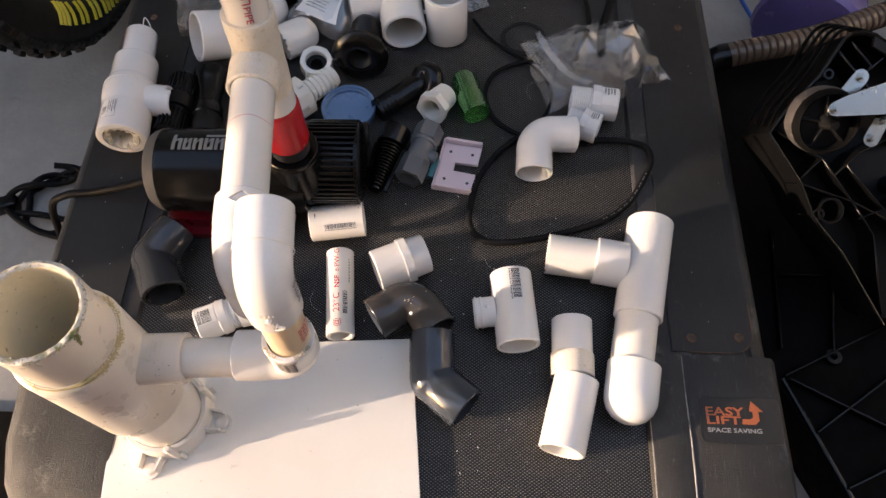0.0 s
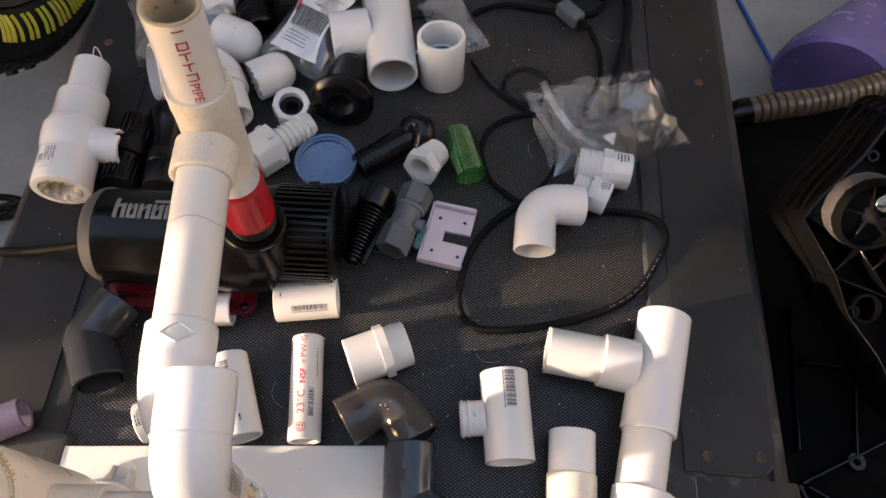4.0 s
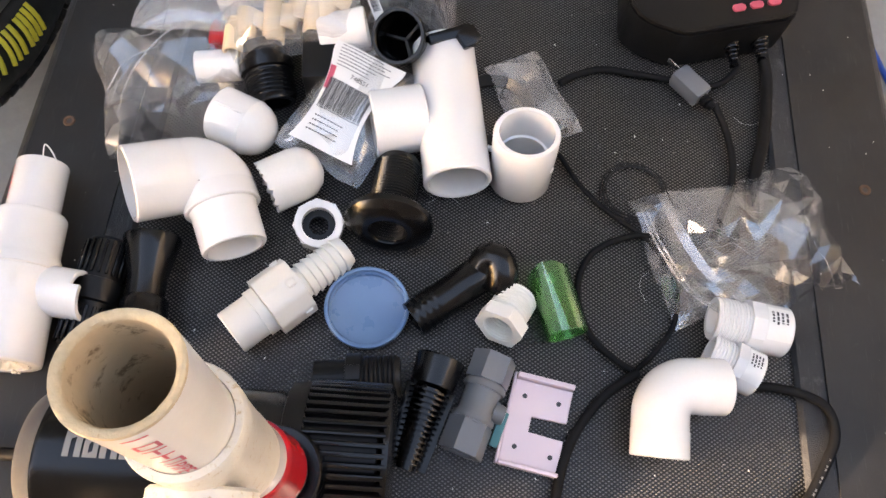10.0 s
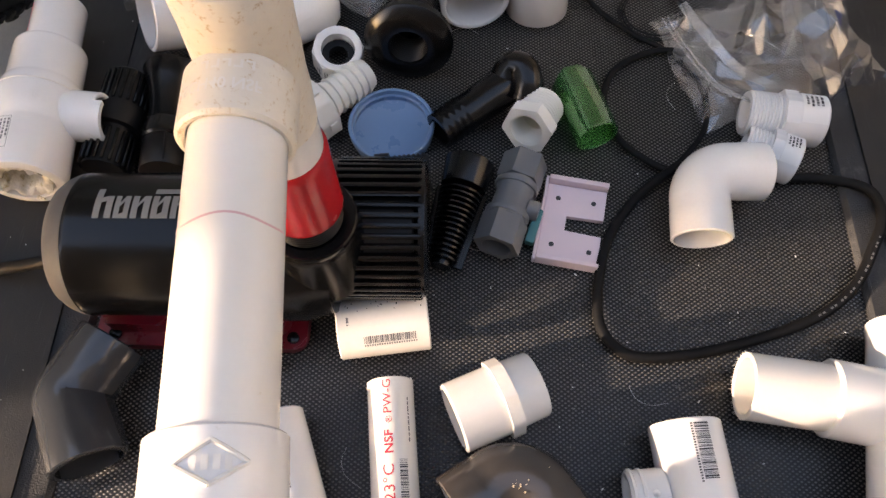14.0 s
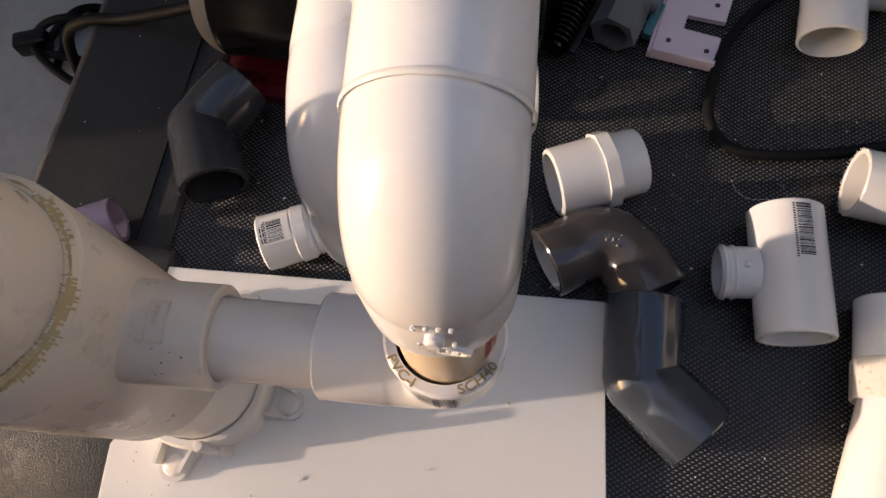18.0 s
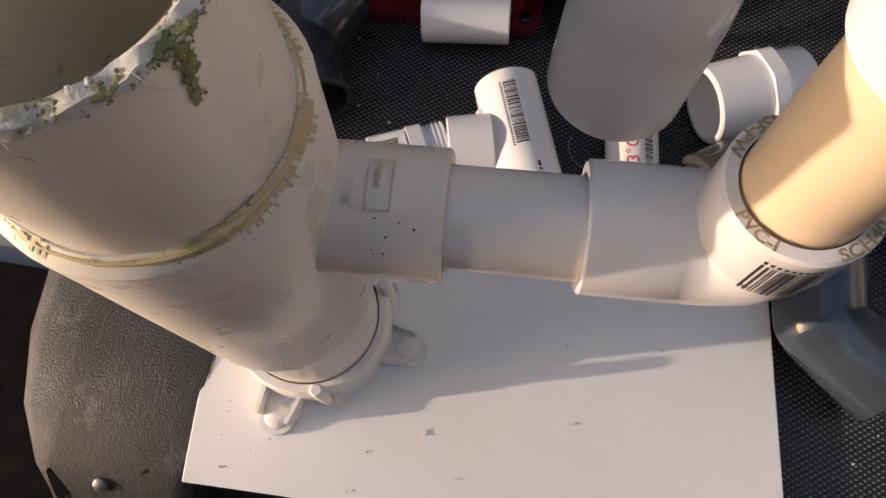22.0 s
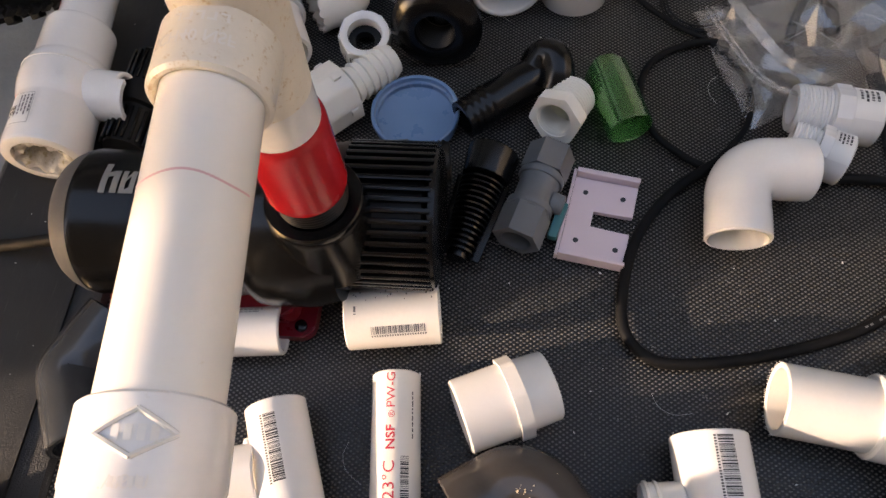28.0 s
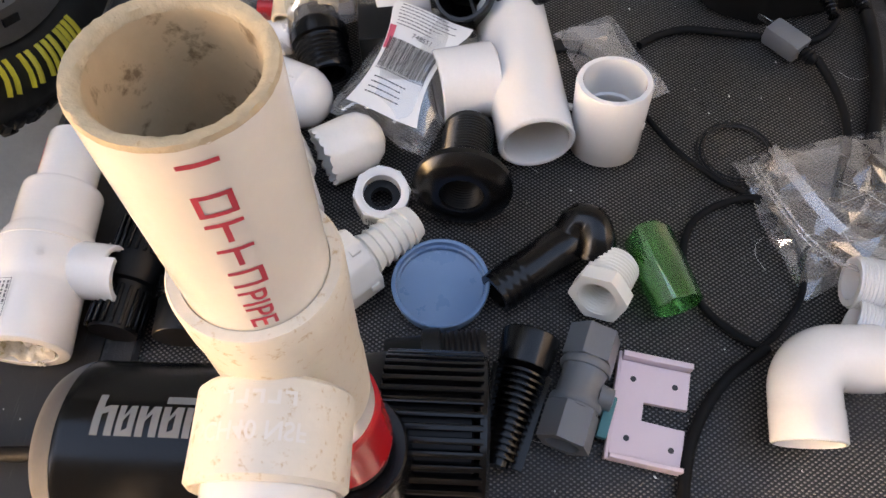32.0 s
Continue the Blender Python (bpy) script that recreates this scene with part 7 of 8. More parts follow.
# ---- control box and cords ----
cbx = thing("control_box", "black control box with three pink buttons and two cables", "control box", at=(0.0060, 0.0110, 0))
bm = bmesh.new()
o = [(0.150, 0.5935), (0.158, 0.5925), (0.238, 0.617), (0.247, 0.622), (0.254, 0.650), (0.262, 0.720), (0.135, 0.740), (0.115, 0.670), (0.112, 0.620), (0.118, 0.609), (0.128, 0.601)]
prism(bm, o, 0.0008, 0.0425)
top = [(x * 0.985 + 0.0027, y * 0.985 + 0.0095) for x, y in o]
prism(bm, top, 0.0425, 0.0450)
bmesh.ops.bevel(bm, geom=[e for e in bm.edges], offset=0.0022, segments=2, affect="EDGES")
cbb = part("body", bm, BLACK_MATT, cbx)
for k in range(3):
    bm = bmesh.new()
    prism(bm, rounded(-0.0055, -0.0032, 0.0055, 0.0032, 0.003, 4), 0.0449, 0.0467, pose(0.1990 + 0.0147 * k, 0.6215 + 0.0047 * k, 0, 0, 0, 17))
    part("button", bm, PINK_BUTTON, cbx, "pink push button")
bm = bmesh.new()
flatbox = lambda u, v: pose(0.188, 0.634, 0.0454, 0, 0, 17) @ Vector((u, v, 0))
for k in range(6):
    patch(bm, flatbox, 0.007 * k, 0.0, 0.007 * k + 0.0012, 0.007, 1, 1)
lines(bm, flatbox, -0.052, 0.018, 0.026, 0.012, 4, "u", 5)
lines(bm, flatbox, -0.012, 0.0, 0.010, 0.002, 1, "u", 6)
part("print", bm, GREY_INK, cbx, "grey printed scale")
for x, y, r in ((0.2030, 0.608, 0.0066), (0.2270, 0.6155, 0.0075)):
    bm = bmesh.new()
    m = axis((x, y, 0.018), (x + 0.003, y - 0.02, 0.014))
    rev(bm, m, [(0, 0.0), (0, r), *[(s, q - 0.0008 * i / 4) for i, (s, q) in enumerate(threads(0.002, 0.016, r, 0.0014, 0.0034))], (0.019, r * 0.6), (0.019, 0.0)], 24, False)
    part("strain_relief", bm, BLACK, cbx, "ribbed cable sleeve")
cords = (
    ("thin_cord", "thin black cord curving from the control box to a grey plug", 0.0030, [(0.2096, 0.6107, 0.0180), (0.2157, 0.6015, 0.0100), (0.1976, 0.5861, 0.0045), (0.1649, 0.5882, 0.0042), (0.1348, 0.5911, 0.0042), (0.1050, 0.5932, 0.0042), (0.0824, 0.5847, 0.0042), (0.0701, 0.5755, 0.0042)]),
    ("thick_cord", "thick black cable from the control box running under the bag", 0.0048, [(0.2353, 0.6158, 0.0160), (0.2408, 0.5977, 0.0080), (0.2385, 0.5676, 0.0060), (0.2325, 0.5341, 0.0060), (0.2228, 0.5017, 0.0060), (0.2205, 0.4864, 0.0060), (0.2183, 0.4575, 0.0060)]),
    ("plug_cord", "thin black cord from the grey plug running under the bag", 0.0030, [(0.1959, 0.5653, 0.0080), (0.2051, 0.5395, 0.0050), (0.2076, 0.5125, 0.0042), (0.2032, 0.4884, 0.0042), (0.1959, 0.4715, 0.0042), (0.1875, 0.4467, 0.0042)]),
    ("cross_cord", "thin black cord crossing the belt", 0.0021, [(0.0705, 0.5095, 0.0035), (0.0888, 0.4818, 0.0035), (0.1124, 0.4602, 0.0035), (0.1358, 0.4447, 0.0035), (0.1529, 0.4220, 0.0035), (0.1588, 0.3983, 0.0035), (0.1534, 0.3747, 0.0035), (0.1380, 0.3533, 0.0035), (0.1259, 0.3420, 0.0035)]),
    ("inner_cord", "thin black cord lying in an open curve", 0.0026, [(0.1490, 0.4437, 0.0040), (0.1286, 0.4447, 0.0040), (0.1031, 0.4333, 0.0040), (0.0897, 0.4168, 0.0040), (0.0856, 0.3920, 0.0040), (0.0945, 0.3655, 0.0040), (0.1117, 0.3491, 0.0040), (0.1259, 0.3410, 0.0040)]),
    ("loop_cord", "glossy black cord loop round the white elbow", 0.0034, [(0.1268, 0.3399, 0.0085), (0.1015, 0.3195, 0.0042), (0.0812, 0.2890, 0.0042), (0.0719, 0.2531, 0.0042), (0.0727, 0.2266, 0.0042), (0.0879, 0.2116, 0.0042), (0.1142, 0.2111, 0.0042), (0.1534, 0.2194, 0.0042), (0.2018, 0.2367, 0.0042), (0.2315, 0.2581, 0.0050), (0.2505, 0.2884, 0.0085), (0.2590, 0.3087, 0.0095), (0.2551, 0.3271, 0.0088), (0.2370, 0.3362, 0.0050), (0.2118, 0.3382, 0.0042), (0.1904, 0.3340, 0.0042)]),
)
for name, label, r, pts in cords:
    ob = thing(name, label, "cord")
    bm = bmesh.new()
    sweep(bm, spline(pts, 12), r, 14)
    part("sheath", bm, CABLE, ob)
    if name == "loop_cord":
        bm = bmesh.new()
        sp_ = spline(pts, 12)
        for i in range(96, 122):
            if i % 3 and i + 1 < len(sp_):
                p_, q_ = sp_[i], sp_[i].lerp(sp_[i + 1], 0.6)
                d_ = (q_ - p_).normalized().cross(Vector((0, 0, 1))) * 0.0006
                vs = [bm.verts.new(v + Vector((0, 0, r + 0.00015))) for v in (p_ + d_, q_ + d_, q_ - d_, p_ - d_)]
                bm.faces.new(vs)
        part("cord_print", bm, CORD_INK, ob, "faint grey print")
pl = thing("grey_plug", "grey plug with a bright pin on the belt", "plug", at=(0.0050, 0.0099, 0))
pm_ = pose(0.1705, 0.5715, 0.009, 0, 0, -47)
bm = bmesh.new()
box(bm, pm_, (0.030, 0.017, 0.015), 0.003, 2)
part("body", bm, VALVE_GREY, pl)
bm = bmesh.new()
box(bm, pm_ @ pose(-0.021, 0.003, 0.002), (0.014, 0.0015, 0.005), 0.0003, 1)
part("pin", bm, ZINC, pl, "bright metal pin")
bm = bmesh.new()
m = axis(pm_ @ Vector((0.014, 0, 0)), pm_ @ Vector((0.03, 0, -0.001)))
rev(bm, m, [(0, 0.0), (0, 0.0052), *threads(0.001, 0.011, 0.0050, 0.001, 0.003), (0.013, 0.003), (0.013, 0.0)], 20, False)
part("sleeve", bm, CABLE, pl)
gs = thing("rubber_rings", "thin black rubber rings lying on the belt", "gasket", at=(0.0017, 0.0079, 0))
for r, z in ((0.0262, 0.0010), (0.0240, 0.0010), (0.0222, 0.0022)):
    bm = bmesh.new()
    ring_pts = [(0.1280 + 0.001 * z + r * math.cos(a_ / 40 * 2 * math.pi), 0.4750 + r * 0.98 * math.sin(a_ / 40 * 2 * math.pi), z) for a_ in range(41)]
    sweep(bm, ring_pts, 0.0008, 8, caps=False)
    part("ring", bm, RUBBER, gs)
g2 = thing("rubber_washer", "black rubber washer under the small bag", "gasket", at=(0.0001, 0.0089, 0))
bm = bmesh.new()
rev(bm, pose(0.0170, 0.5360, 0.0008), [(0, 0.024), (0, 0.034), (0.003, 0.034), (0.003, 0.024)], 40)
part("ring", bm, RUBBER, g2)

bm = bmesh.new()
rnd5 = random.Random(55)
for i in range(170):
    x, y = rnd5.uniform(-0.22, 0.225), rnd5.uniform(-0.02, 0.72)
    bmesh.ops.create_icosphere(bm, subdivisions=1, radius=rnd5.uniform(0.0002, 0.0007), matrix=pose(x, y, 0.0003, 0, 0, rnd5.uniform(0, 180)) @ Matrix.Diagonal((1.8, 0.8, 0.7, 1)))
for i in range(60):
    s_ = rnd5.choice((-1, 1))
    bmesh.ops.create_icosphere(bm, subdivisions=1, radius=rnd5.uniform(0.0002, 0.0005), matrix=pose(s_ * rnd5.uniform(0.25, 0.33), rnd5.uniform(0.11, 0.8), 0.0062))
for i in range(9):
    x, y, a_ = rnd5.uniform(-0.1, 0.22), rnd5.uniform(0.1, 0.6), rnd5.uniform(0, 6.28)
    sweep(bm, spline([(x + 0.008 * k * math.cos(a_ + k * 0.35), y + 0.008 * k * math.sin(a_ + k * 0.35), 0.0007) for k in range(4)], 4), 0.00010, 4)
tagged(new("lint", finish(bm, "lint", PAPER)), "pale lint, crumbs and hairs on the belt", "lint", kind="stuff")

# ---- bicycle wheel beside the treadmill ----
wheel = thing("bicycle_wheel", "upright bicycle wheel with a knobbly black tyre and yellow marks", "bicycle wheel")
WM = Matrix.Translation((-0.487, 0.755, 0.152)) @ Matrix.Rotation(radians(90), 4, "Y")
RO = 0.335
bm = bmesh.new()
prof = [(0.034 * math.cos(radians(a_)), RO - 0.040 + 0.037 * math.sin(radians(a_))) for a_ in range(0, 360, 20)]
rev(bm, WM, prof, 120)
tyre = part("tyre", bm, RUBBER, wheel, "black mountain bike tyre")
bm = bmesh.new()
box(bm, Matrix(), (0.008, 0.0125, 0.0105), 0.0012, 1)
knob = finish(bm, "knob", RUBBER)
for i in range(110):
    ang = 2 * math.pi * i / 110
    if (ang + 1.95) % (2 * math.pi) < 2.5:
        for k, (s, dr, tilt) in enumerate(((0.0240, -0.012, 50), (0.010, -0.002, 18), (-0.010, -0.002, -18))):
            if k == 0 or i % 2:
                ob = new("knob", knob)
                ob.parent = tyre
                ob.matrix_local = WM @ Matrix.Rotation(ang + 0.017 * k, 4, "Z") @ pose(RO + dr, 0, s, 0, -tilt, 0)
bm = bmesh.new()
rev(bm, WM, [(0.015, RO - 0.088), (0.017, RO - 0.076), (-0.017, RO - 0.076), (-0.015, RO - 0.088), (-0.009, RO - 0.102), (0.009, RO - 0.102)], 96)
rim = part("rim", bm, STEEL, wheel, "grey rim with black marks")
for i in range(40):
    if i % 5 < 3 and i > 26:
        bm = bmesh.new()
        box(bm, WM @ Matrix.Rotation(2 * math.pi * i / 40, 4, "Z") @ pose(RO - 0.093, 0, 0.0145), (0.007, 0.024, 0.002))
        part("rim_mark", bm, BLACK, rim, "black rim mark")
for i in range(16):
    a_ = 2 * math.pi * i / 16
    bm = bmesh.new()
    sweep(bm, [WM @ Vector((0.022 * math.cos(a_ + 0.9), 0.022 * math.sin(a_ + 0.9), 0.022 * (1 if i % 2 else -1))), WM @ Vector(((RO - 0.10) * math.cos(a_), (RO - 0.10) * math.sin(a_), 0))], 0.001, 6)
    part("spoke", bm, BLACK, wheel)
bm = bmesh.new()
capped(bm, WM, [(-0.045, 0.008), (-0.03, 0.024), (-0.025, 0.016), (0.025, 0.016), (0.03, 0.024), (0.045, 0.008)], 24)
part("hub", bm, BLACK, wheel)
# the yellow side mark: a row of plain strokes
def on_tyre(arc, h):
    rr = RO - 0.053 + h
    q = (rr - RO + 0.040) / 0.037
    return WM @ Vector((rr * math.cos(arc), rr * math.sin(arc), 0.034 * math.sqrt(max(0.0, 1 - q * q)) + 0.0003))
wide = ((0.0, 0, 0.12, 1), (0.3, 0, 0.42, 1), (0.6, 0, 0.72, 1), (0.88, 0, 1, 1))
pair = ((0.1, 0, 0.3, 1), (0.6, 0, 0.8, 1))
three = ((0.0, 0, 0.15, 1), (0.4, 0, 0.55, 1), (0.8, 0, 0.95, 1))
single = ((0.4, 0, 0.6, 1),)
arc = MARK_ANGLE
for strokes, w in ((wide, 0.11), (three, 0.10), (pair, 0.09), (pair, 0.09), (single, 0.02), (three, 0.08)):
    bm = bmesh.new()
    for x0, y0, x1, y1 in strokes:
        sweep(bm, [on_tyre(arc - (x0 + (x1 - x0) * t_ / 4) * w, (y0 + (y1 - y0) * t_ / 4 - 0.5) * 0.028) for t_ in range(5)], 0.0030, 6)
    part("side_mark", bm, YELLOW, tyre, "slanted yellow bars of the side mark")
    arc -= w + 0.035

# ---- floor clutter ----
cr = thing("cord_coil", "coiled black power cord with its plug on the garage floor", "cord", at=(-0.002, 0.010, 0))
bm = bmesh.new()
coil = [(-0.415, 0.300, 0.02)]
for i in range(64):
    a_ = i / 64 * 2 * math.pi * 3.2 + 1.0
    coil.append((-0.470 + (0.062 + 0.016 * math.sin(i * 0.7)) * math.cos(a_), 0.345 + (0.040 + 0.014 * math.cos(i * 0.5)) * math.sin(a_), FLOOR_Z + 0.006 + 0.012 * (i / 64) + 0.006 * math.sin(i * 1.3)))
coil[0] = (-0.410, 0.318, FLOOR_Z + 0.006)
sweep(bm, spline(coil, 5), 0.0042, 10)
part("sheath", bm, CABLE, cr)
bm = bmesh.new()
box(bm, pose(-0.545, 0.335, FLOOR_Z + 0.012, 0, 0, 20), (0.034, 0.018, 0.020), 0.004)
part("plug", bm, BLACK, cr)
bc = thing("blue_cable", "blue network cable lying on the garage floor", "cable", at=(0.0156, 0.021, 0))
bm = bmesh.new()
sweep(bm, spline([(0.430, 1.150, FLOOR_Z + 0.004), (0.440, 0.980, FLOOR_Z + 0.004), (0.448, 0.860, FLOOR_Z + 0.004), (0.470, 0.770, FLOOR_Z + 0.004), (0.492, 0.690, FLOOR_Z + 0.004), (0.502, 0.660, FLOOR_Z + 0.004)], 10), 0.0032, 10)
part("sheath", bm, BLUE_CABLE, bc)
hs = thing("vacuum_hose", "glossy brown ribbed vacuum hose across the garage floor", "hose")
line = [(0.352, 0.520, -0.120), (0.378, 0.519, -0.070), (0.420, 0.528, -0.060), (0.470, 0.541, -0.060), (0.529, 0.562, -0.060), (0.613, 0.599, -0.060), (0.72, 0.640, -0.060), (0.90, 0.700, -0.06)]
bm = bmesh.new()
along, rad, acc = [], [], 0.0
pts = spline(line, 150)
for p_, q_ in zip(pts, pts[1:]):
    along.append(p_)
    acc += (q_ - p_).length
    rad.append(0.0160 - 0.0030 * math.exp(-((acc / 0.0098 % 1.0 - 0.5) / 0.11) ** 2))
sweep(bm, along, rad, 24)
part("hose_run", bm, HOSE, hs)
bm = bmesh.new()
cuff = spline(line[:3], 12)
cuff = cuff[:int(len(cuff) * 0.72)]
sweep(bm, cuff, [0.0170 + 0.0008 * (k % 3 == 0) for k in range(len(cuff))], 24)
part("cuff", bm, BLACK, hs, "glossy black hose cuff")
vc = thing("purple_canister", "translucent purple plastic vacuum canister on the garage floor", "vacuum cleaner")
bm = bmesh.new()
vm_ = axis((0.548, 0.640, -0.118), (0.626, 0.772, -0.112))
rev(bm, vm_, [(-0.030, 0.0), (-0.030, 0.072), (-0.022, 0.077), (0.0, 0.074), (0.060, 0.052), (0.125, 0.030), (0.140, 0.027), (0.146, 0.031), (0.160, 0.031), (0.165, 0.026), (0.165, 0.0)], 56, False)
part("body", bm, PURPLE, vc, "translucent purple funnel-shaped body")
bm = bmesh.new()
capped(bm, axis((0.668, 0.735, -0.120), (0.760, 0.860, -0.08)), [(0, 0.040), (0.006, 0.046), (0.15, 0.048), (0.16, 0.040)], 40)
vt = part("tank", bm, BLUE_PLASTIC, vc, "deep blue tank")
rf = thing("red_can", "dark red plastic container on the floor under the board", "container")
bm = bmesh.new()
box(bm, pose(-0.03, -0.20, FLOOR_Z + 0.085), (0.36, 0.16, 0.17), 0.012, 3)
part("body", bm, DARK_RED, rf)

# ---- upturned black machine panel ----
PN = thing("machine_panel", "upturned black ribbed plastic machine underside with a caster", "machine")
PM = Matrix(((1, 0, 0, 0.411), (0, 0.8285, -0.56, 0.354), (0, 0.56, 0.8285, 0.088), (0, 0, 0, 1)))
rim_line = [(0.0800, -0.2400), (0.0329, -0.1690), (0.0015, -0.1340), (-0.0140, -0.1000), (-0.0484, -0.0520), (-0.0355, -0.0329), (-0.0040, 0.0046), (0.0160, 0.0390), (0.0235, 0.0448), (0.0340, 0.0465), (0.0450, 0.0440), (0.0560, 0.0380), (0.1100, -0.0050)]
edge = rim_line + [(0.2400, -0.0700), (0.2400, -0.2400)]
bm = bmesh.new()
prism(bm, edge, -0.040, -0.034, PM)
part("back_plate", bm, BLACK_MATT, PN)
bm = bmesh.new()
sweep(bm, [PM @ Vector((u, v, 0)) for u, v in rim_line], 0.0016, 8)
part("rim_bead", bm, BLACK, PN)
bm = bmesh.new()
for (u0, v0), (u1, v1) in zip(rim_line, rim_line[1:]):
    bm.faces.new([bm.verts.new(PM @ Vector(p)) for p in ((u0, v0, 0), (u1, v1, 0), (u1, v1, -0.075), (u0, v0, -0.075))])
bmesh.ops.remove_doubles(bm, verts=bm.verts, dist=1e-6)
bmesh.ops.solidify(bm, geom=bm.faces[:], thickness=0.0025)
part("skirt", bm, SHADE_BLACK, PN)
bm = bmesh.new()
prism(bm, [(0.0450, 0.0440), (0.0560, 0.0380), (0.1100, -0.0050), (0.1080, -0.0150), (0.0572, 0.0257), (0.0440, 0.0330)], -0.004, 0.0006, PM)
part("flange", bm, BLACK_MATT, PN, "flat black flange")
for u0, v0, u1, v1 in ((-0.0150, -0.0970, 0.0071, -0.0743), (-0.0145, -0.1000, 0.0387, -0.1164), (0.0387, -0.1164, 0.0692, -0.1307), (0.0202, -0.0914, 0.0411, -0.0695), (0.0069, -0.0756, 0.0446, -0.1234),
                       (0.0446, -0.1234, 0.0636, -0.1500), (0.0301, -0.0802, 0.0721, -0.1249), (0.0461, -0.1343, 0.0720, -0.1228), (0.0134, 0.0282, 0.0471, -0.0086), (0.0245, 0.0376, 0.0476, 0.0126),
                       (0.0422, 0.0100, 0.0559, 0.0227), (0.0471, -0.0086, 0.0900, -0.0600), (0.0411, -0.0695, 0.1100, -0.0300), (0.0721, -0.1249, 0.1500, -0.0800), (0.0692, -0.1307, 0.1600, -0.1900), (0.0636, -0.1500, 0.0790, -0.2300), (-0.0400, -0.0500, 0.0069, -0.0756)):
    a_, b_ = Vector((u0, v0, 0)), Vector((u1, v1, 0))
    bm = bmesh.new()
    box(bm, PM @ pose(*((a_ + b_) / 2), 0, 0, math.degrees(math.atan2(v1 - v0, u1 - u0))) @ pose(0, 0, -0.0182), ((b_ - a_).length, 0.0020, 0.033), 0.0005, 1)
    part("rib", bm, BLACK, PN)
for u, v, r in ((0.0041, 0.0061, 0.0052), (0.0062, -0.1300, 0.0060), (0.0180, -0.1263, 0.0130), (0.0900, -0.1000, 0.0100)):
    bm = bmesh.new()
    rev(bm, PM @ pose(u, v, -0.036), [(0, r - 0.0022), (0, r), (0.0365, r), (0.0365, r - 0.0022)], 28)
    part("boss", bm, BLACK, PN)
# the caster, its axle square to the panel
CM = PM @ pose(-0.0125, -0.0350, 0.010, 15, 0, 0)
bm = bmesh.new()
rev(bm, CM, [(0.006, 0.0250), (0.006, 0.0285), (0.009, 0.0302), (0.015, 0.0308), (0.024, 0.0308), (0.030, 0.0300), (0.034, 0.0284), (0.0355, 0.0270), (0.034, 0.0254), (0.028, 0.0250)], 64)
cw = part("caster_tyre", bm, SHADE_BLACK, PN, "black caster tyre")
bm = bmesh.new()
rings = rev(bm, CM, [(0.010, 0.0306), (0.014, 0.0311), (0.018, 0.0313), (0.023, 0.0312), (0.027, 0.0308)], 90, False)
for ring in (rings[0], rings[-1]):
    for k, v in enumerate(ring):
        v.co += CM.to_3x3() @ Vector((0, 0, 0.0016 * noise.noise((k * 0.6, 0.3, 1.0))))
part("pale_tread", bm, WHITE_RUBBER, cw, "whitish patched tread of the caster")
bm = bmesh.new()
capped(bm, CM, [(0.006, 0.010), (0.006, 0.0250), (0.022, 0.0250), (0.024, 0.0080), (0.034, 0.0060), (0.046, 0.0040)], 40)
part("caster_hub", bm, DEEP_BLACK, cw)
for k in range(5):
    bm = bmesh.new()
    box(bm, CM @ Matrix.Rotation(radians(72 * k + 28), 4, "Z") @ pose(0.0155, 0, 0.026), (0.0200, 0.0022, 0.010), 0.0006, 1)
    part("caster_spoke", bm, DEEP_BLACK, cw)
bm = bmesh.new()
arm = [(-0.0160 + 0.0062 * math.cos(radians(q)), -0.0325 + 0.0062 * math.sin(radians(q))) for q in range(100, 281, 20)]
prism(bm, arm + [(0.0300, -0.0352), (0.0700, -0.0400), (0.0700, 0.0000), (0.0266, -0.0076), (-0.0060, -0.0196)], 0.0560, 0.0580, PM)
bmesh.ops.bevel(bm, geom=bm.edges[:], offset=0.0005, segments=1, affect="EDGES")
zb = part("bracket", bm, ZINC, PN, "bright zinc-plated bracket")
bm = bmesh.new()
ear = [(0.0150 + 0.0072 * math.cos(radians(q)), -0.0010 + 0.0072 * math.sin(radians(q))) for q in range(-40, 141, 20)]
prism(bm, ear + [(-0.0040, -0.0150), (0.0090, -0.0210)], 0.0360, 0.0380, PM)
prism(bm, [(0.0090, -0.0205), (0.0560, -0.0150), (0.0560, -0.0135), (0.0095, -0.0190)], 0.0380, 0.0562, PM)
part("bracket_ear", bm, ZINC, zb, "zinc-plated ear of the bracket")
bm = bmesh.new()
lug = [(0.0405 + 0.0075 * math.cos(radians(q)), -0.0560 + 0.0075 * math.sin(radians(q))) for q in range(160, 341, 20)]
prism(bm, lug + [(0.0560, -0.0380), (0.0420, -0.0360)], 0.0170, 0.0190, PM)
part("bracket_foot", bm, ZINC, zb, "zinc-plated foot of the bracket")
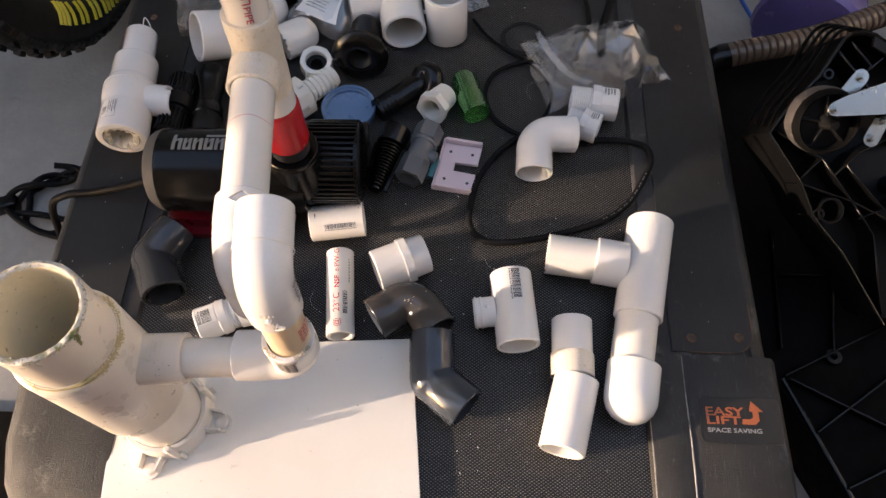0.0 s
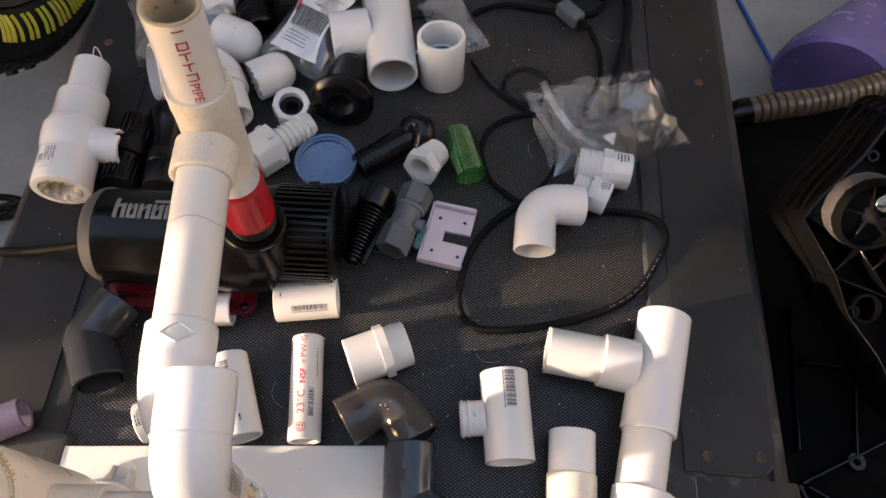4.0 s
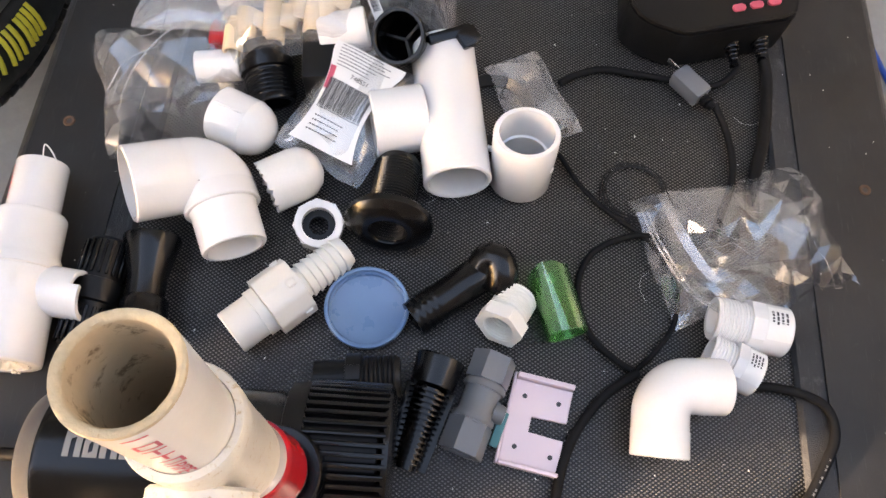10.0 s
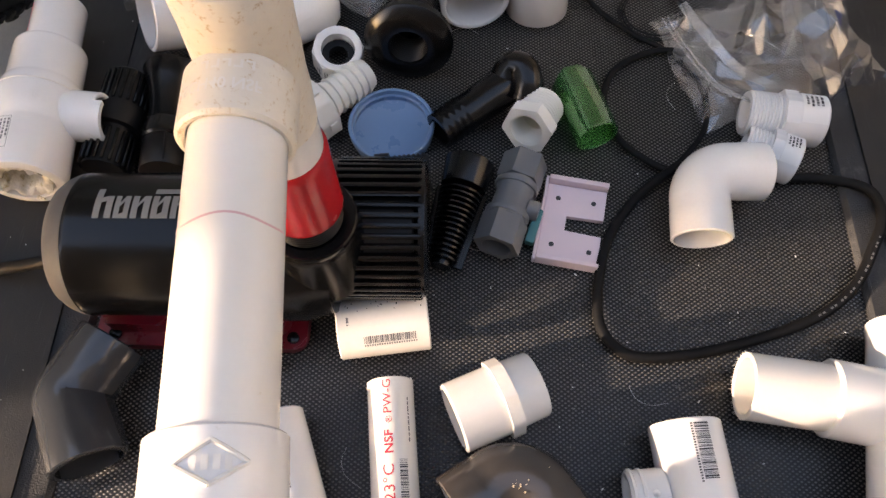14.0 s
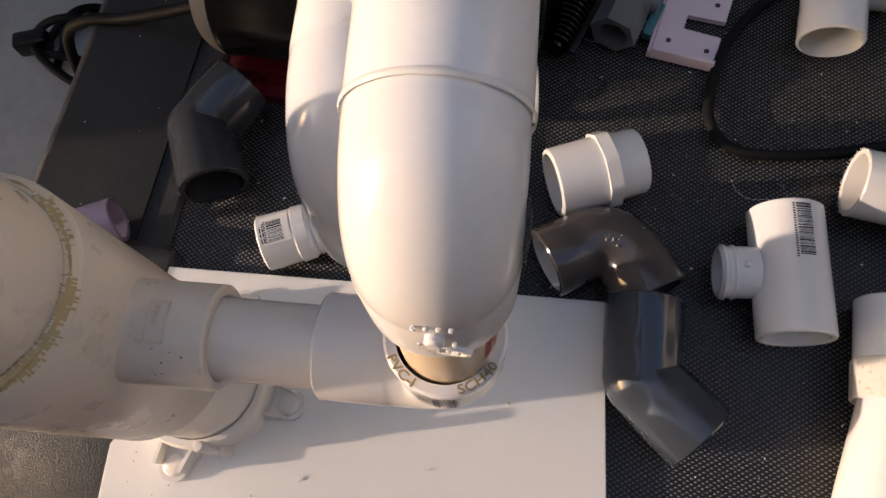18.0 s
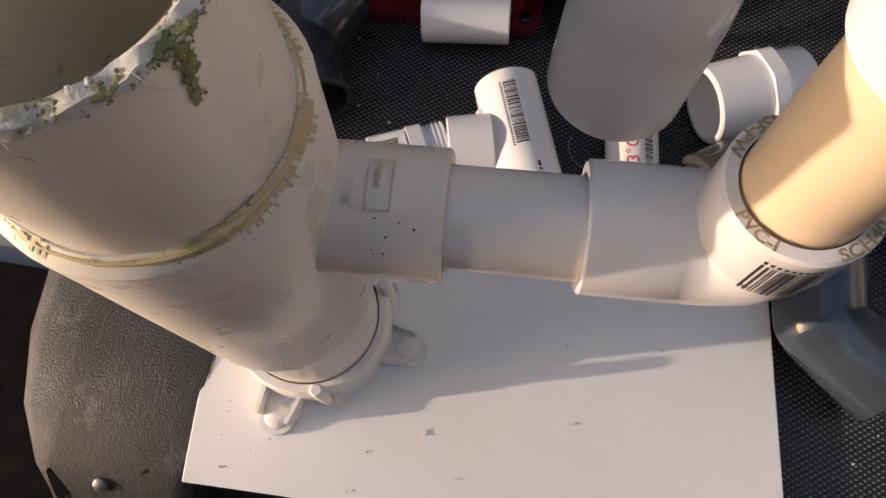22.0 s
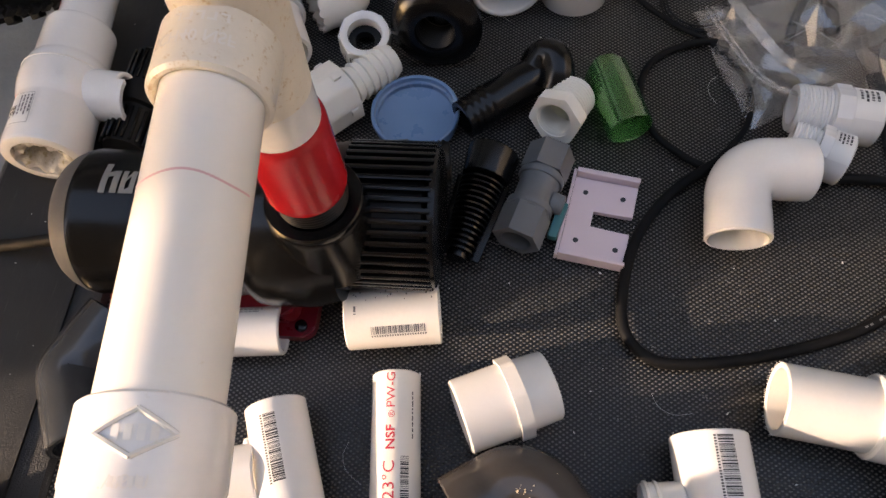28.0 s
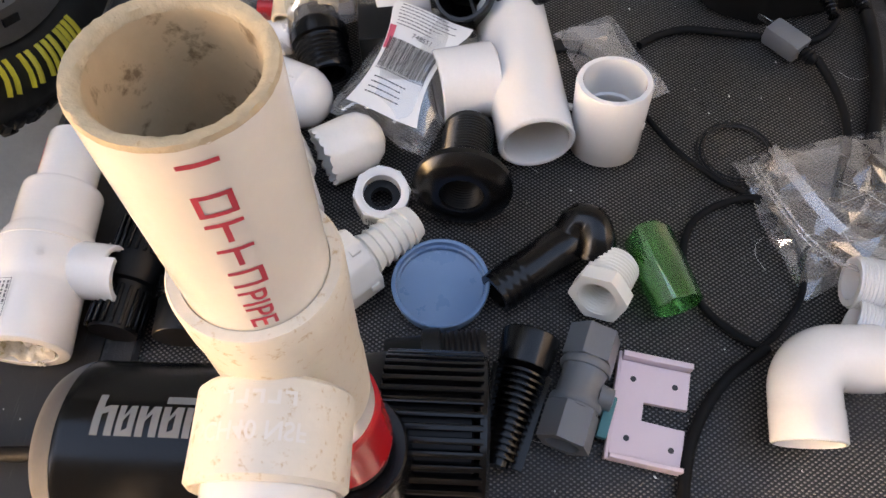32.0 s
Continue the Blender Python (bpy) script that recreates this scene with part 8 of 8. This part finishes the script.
for u, v, h in ((-0.0160, -0.0325, 0.0580), (0.0150, -0.0012, 0.0380), (0.0384, -0.0400, 0.0400), (0.0404, -0.0554, 0.0190)):
    bm = bmesh.new()
    m = PM @ pose(u, v, h)
    capped(bm, m, [(0.0, 0.0046), (0.0008, 0.0046)], 24)
    nuts(bm, m, 0.0008, 0.0036, 0.0038, None, 6, 10)
    capped(bm, m, [(0.0036, 0.0024), (0.0055, 0.0022)], 16)
    part("bolt", bm, ZINC, zb, "bright bolt")
for k in range(4):
    bm = bmesh.new()
    d = 0.0030 + 0.0042 * k
    sweep(bm, spline([PM @ Vector((u - d * 0.8, v + d * 0.6, -0.012 - 0.008 * k)) for u, v in ((-0.0420, -0.0480), (-0.0330, -0.0270), (-0.0060, 0.0080), (0.0100, 0.0350), (0.0200, 0.0470), (0.0330, 0.0500), (0.0560, 0.0440))], 8), 0.0018, 8)
    part("cable", bm, SHADE_BLACK, PN, "black cable along the rim")
# machine bulk below its panel; its black also stands for the shaded gap
bm = bmesh.new()
prism(bm, [(0.369, 0.132), (0.413, 0.118), (0.458, 0.000), (0.540, -0.20), (0.80, -0.20), (0.80, 0.60), (0.56, 0.60), (0.470, 0.585), (0.400, 0.570), (0.369, 0.55)], FLOOR_Z + 0.001, -0.118)
bmesh.ops.bevel(bm, geom=bm.edges[:], offset=0.006, segments=2, affect="EDGES")
part("housing", bm, SHADE_BLACK, PN, "black machine housing, also filling the shaded gap beside the rail")
for x0, y0, x1, y1 in ((0.413, 0.119, 0.545, 0.185), (0.418, 0.116, 0.60, 0.02), (0.436, 0.060, 0.58, 0.16), (0.455, 0.005, 0.66, 0.10), (0.470, 0.143, 0.50, 0.30), (0.415, 0.150, 0.430, 0.30), (0.43, 0.24, 0.62, 0.24)):
    bm = bmesh.new()
    box(bm, pose((x0 + x1) / 2, (y0 + y1) / 2, -0.1135, 0, 0, math.degrees(math.atan2(y1 - y0, x1 - x0))), (math.hypot(x1 - x0, y1 - y0), 0.0028, 0.010), 0.0008, 1)
    part("rib", bm, BLACK, PN)
bm = bmesh.new()
rev(bm, pose(0.470, 0.143, -0.119), [(0, 0.004), (0, 0.0085), (0.009, 0.0085), (0.009, 0.004)], 24)
part("boss", bm, BLACK, PN)
bm = bmesh.new()
sweep(bm, [(0.413, 0.118, -0.116), (0.458, 0.000, -0.116), (0.540, -0.20, -0.116)], 0.0026, 8)
part("rim_bead", bm, BLACK, PN)
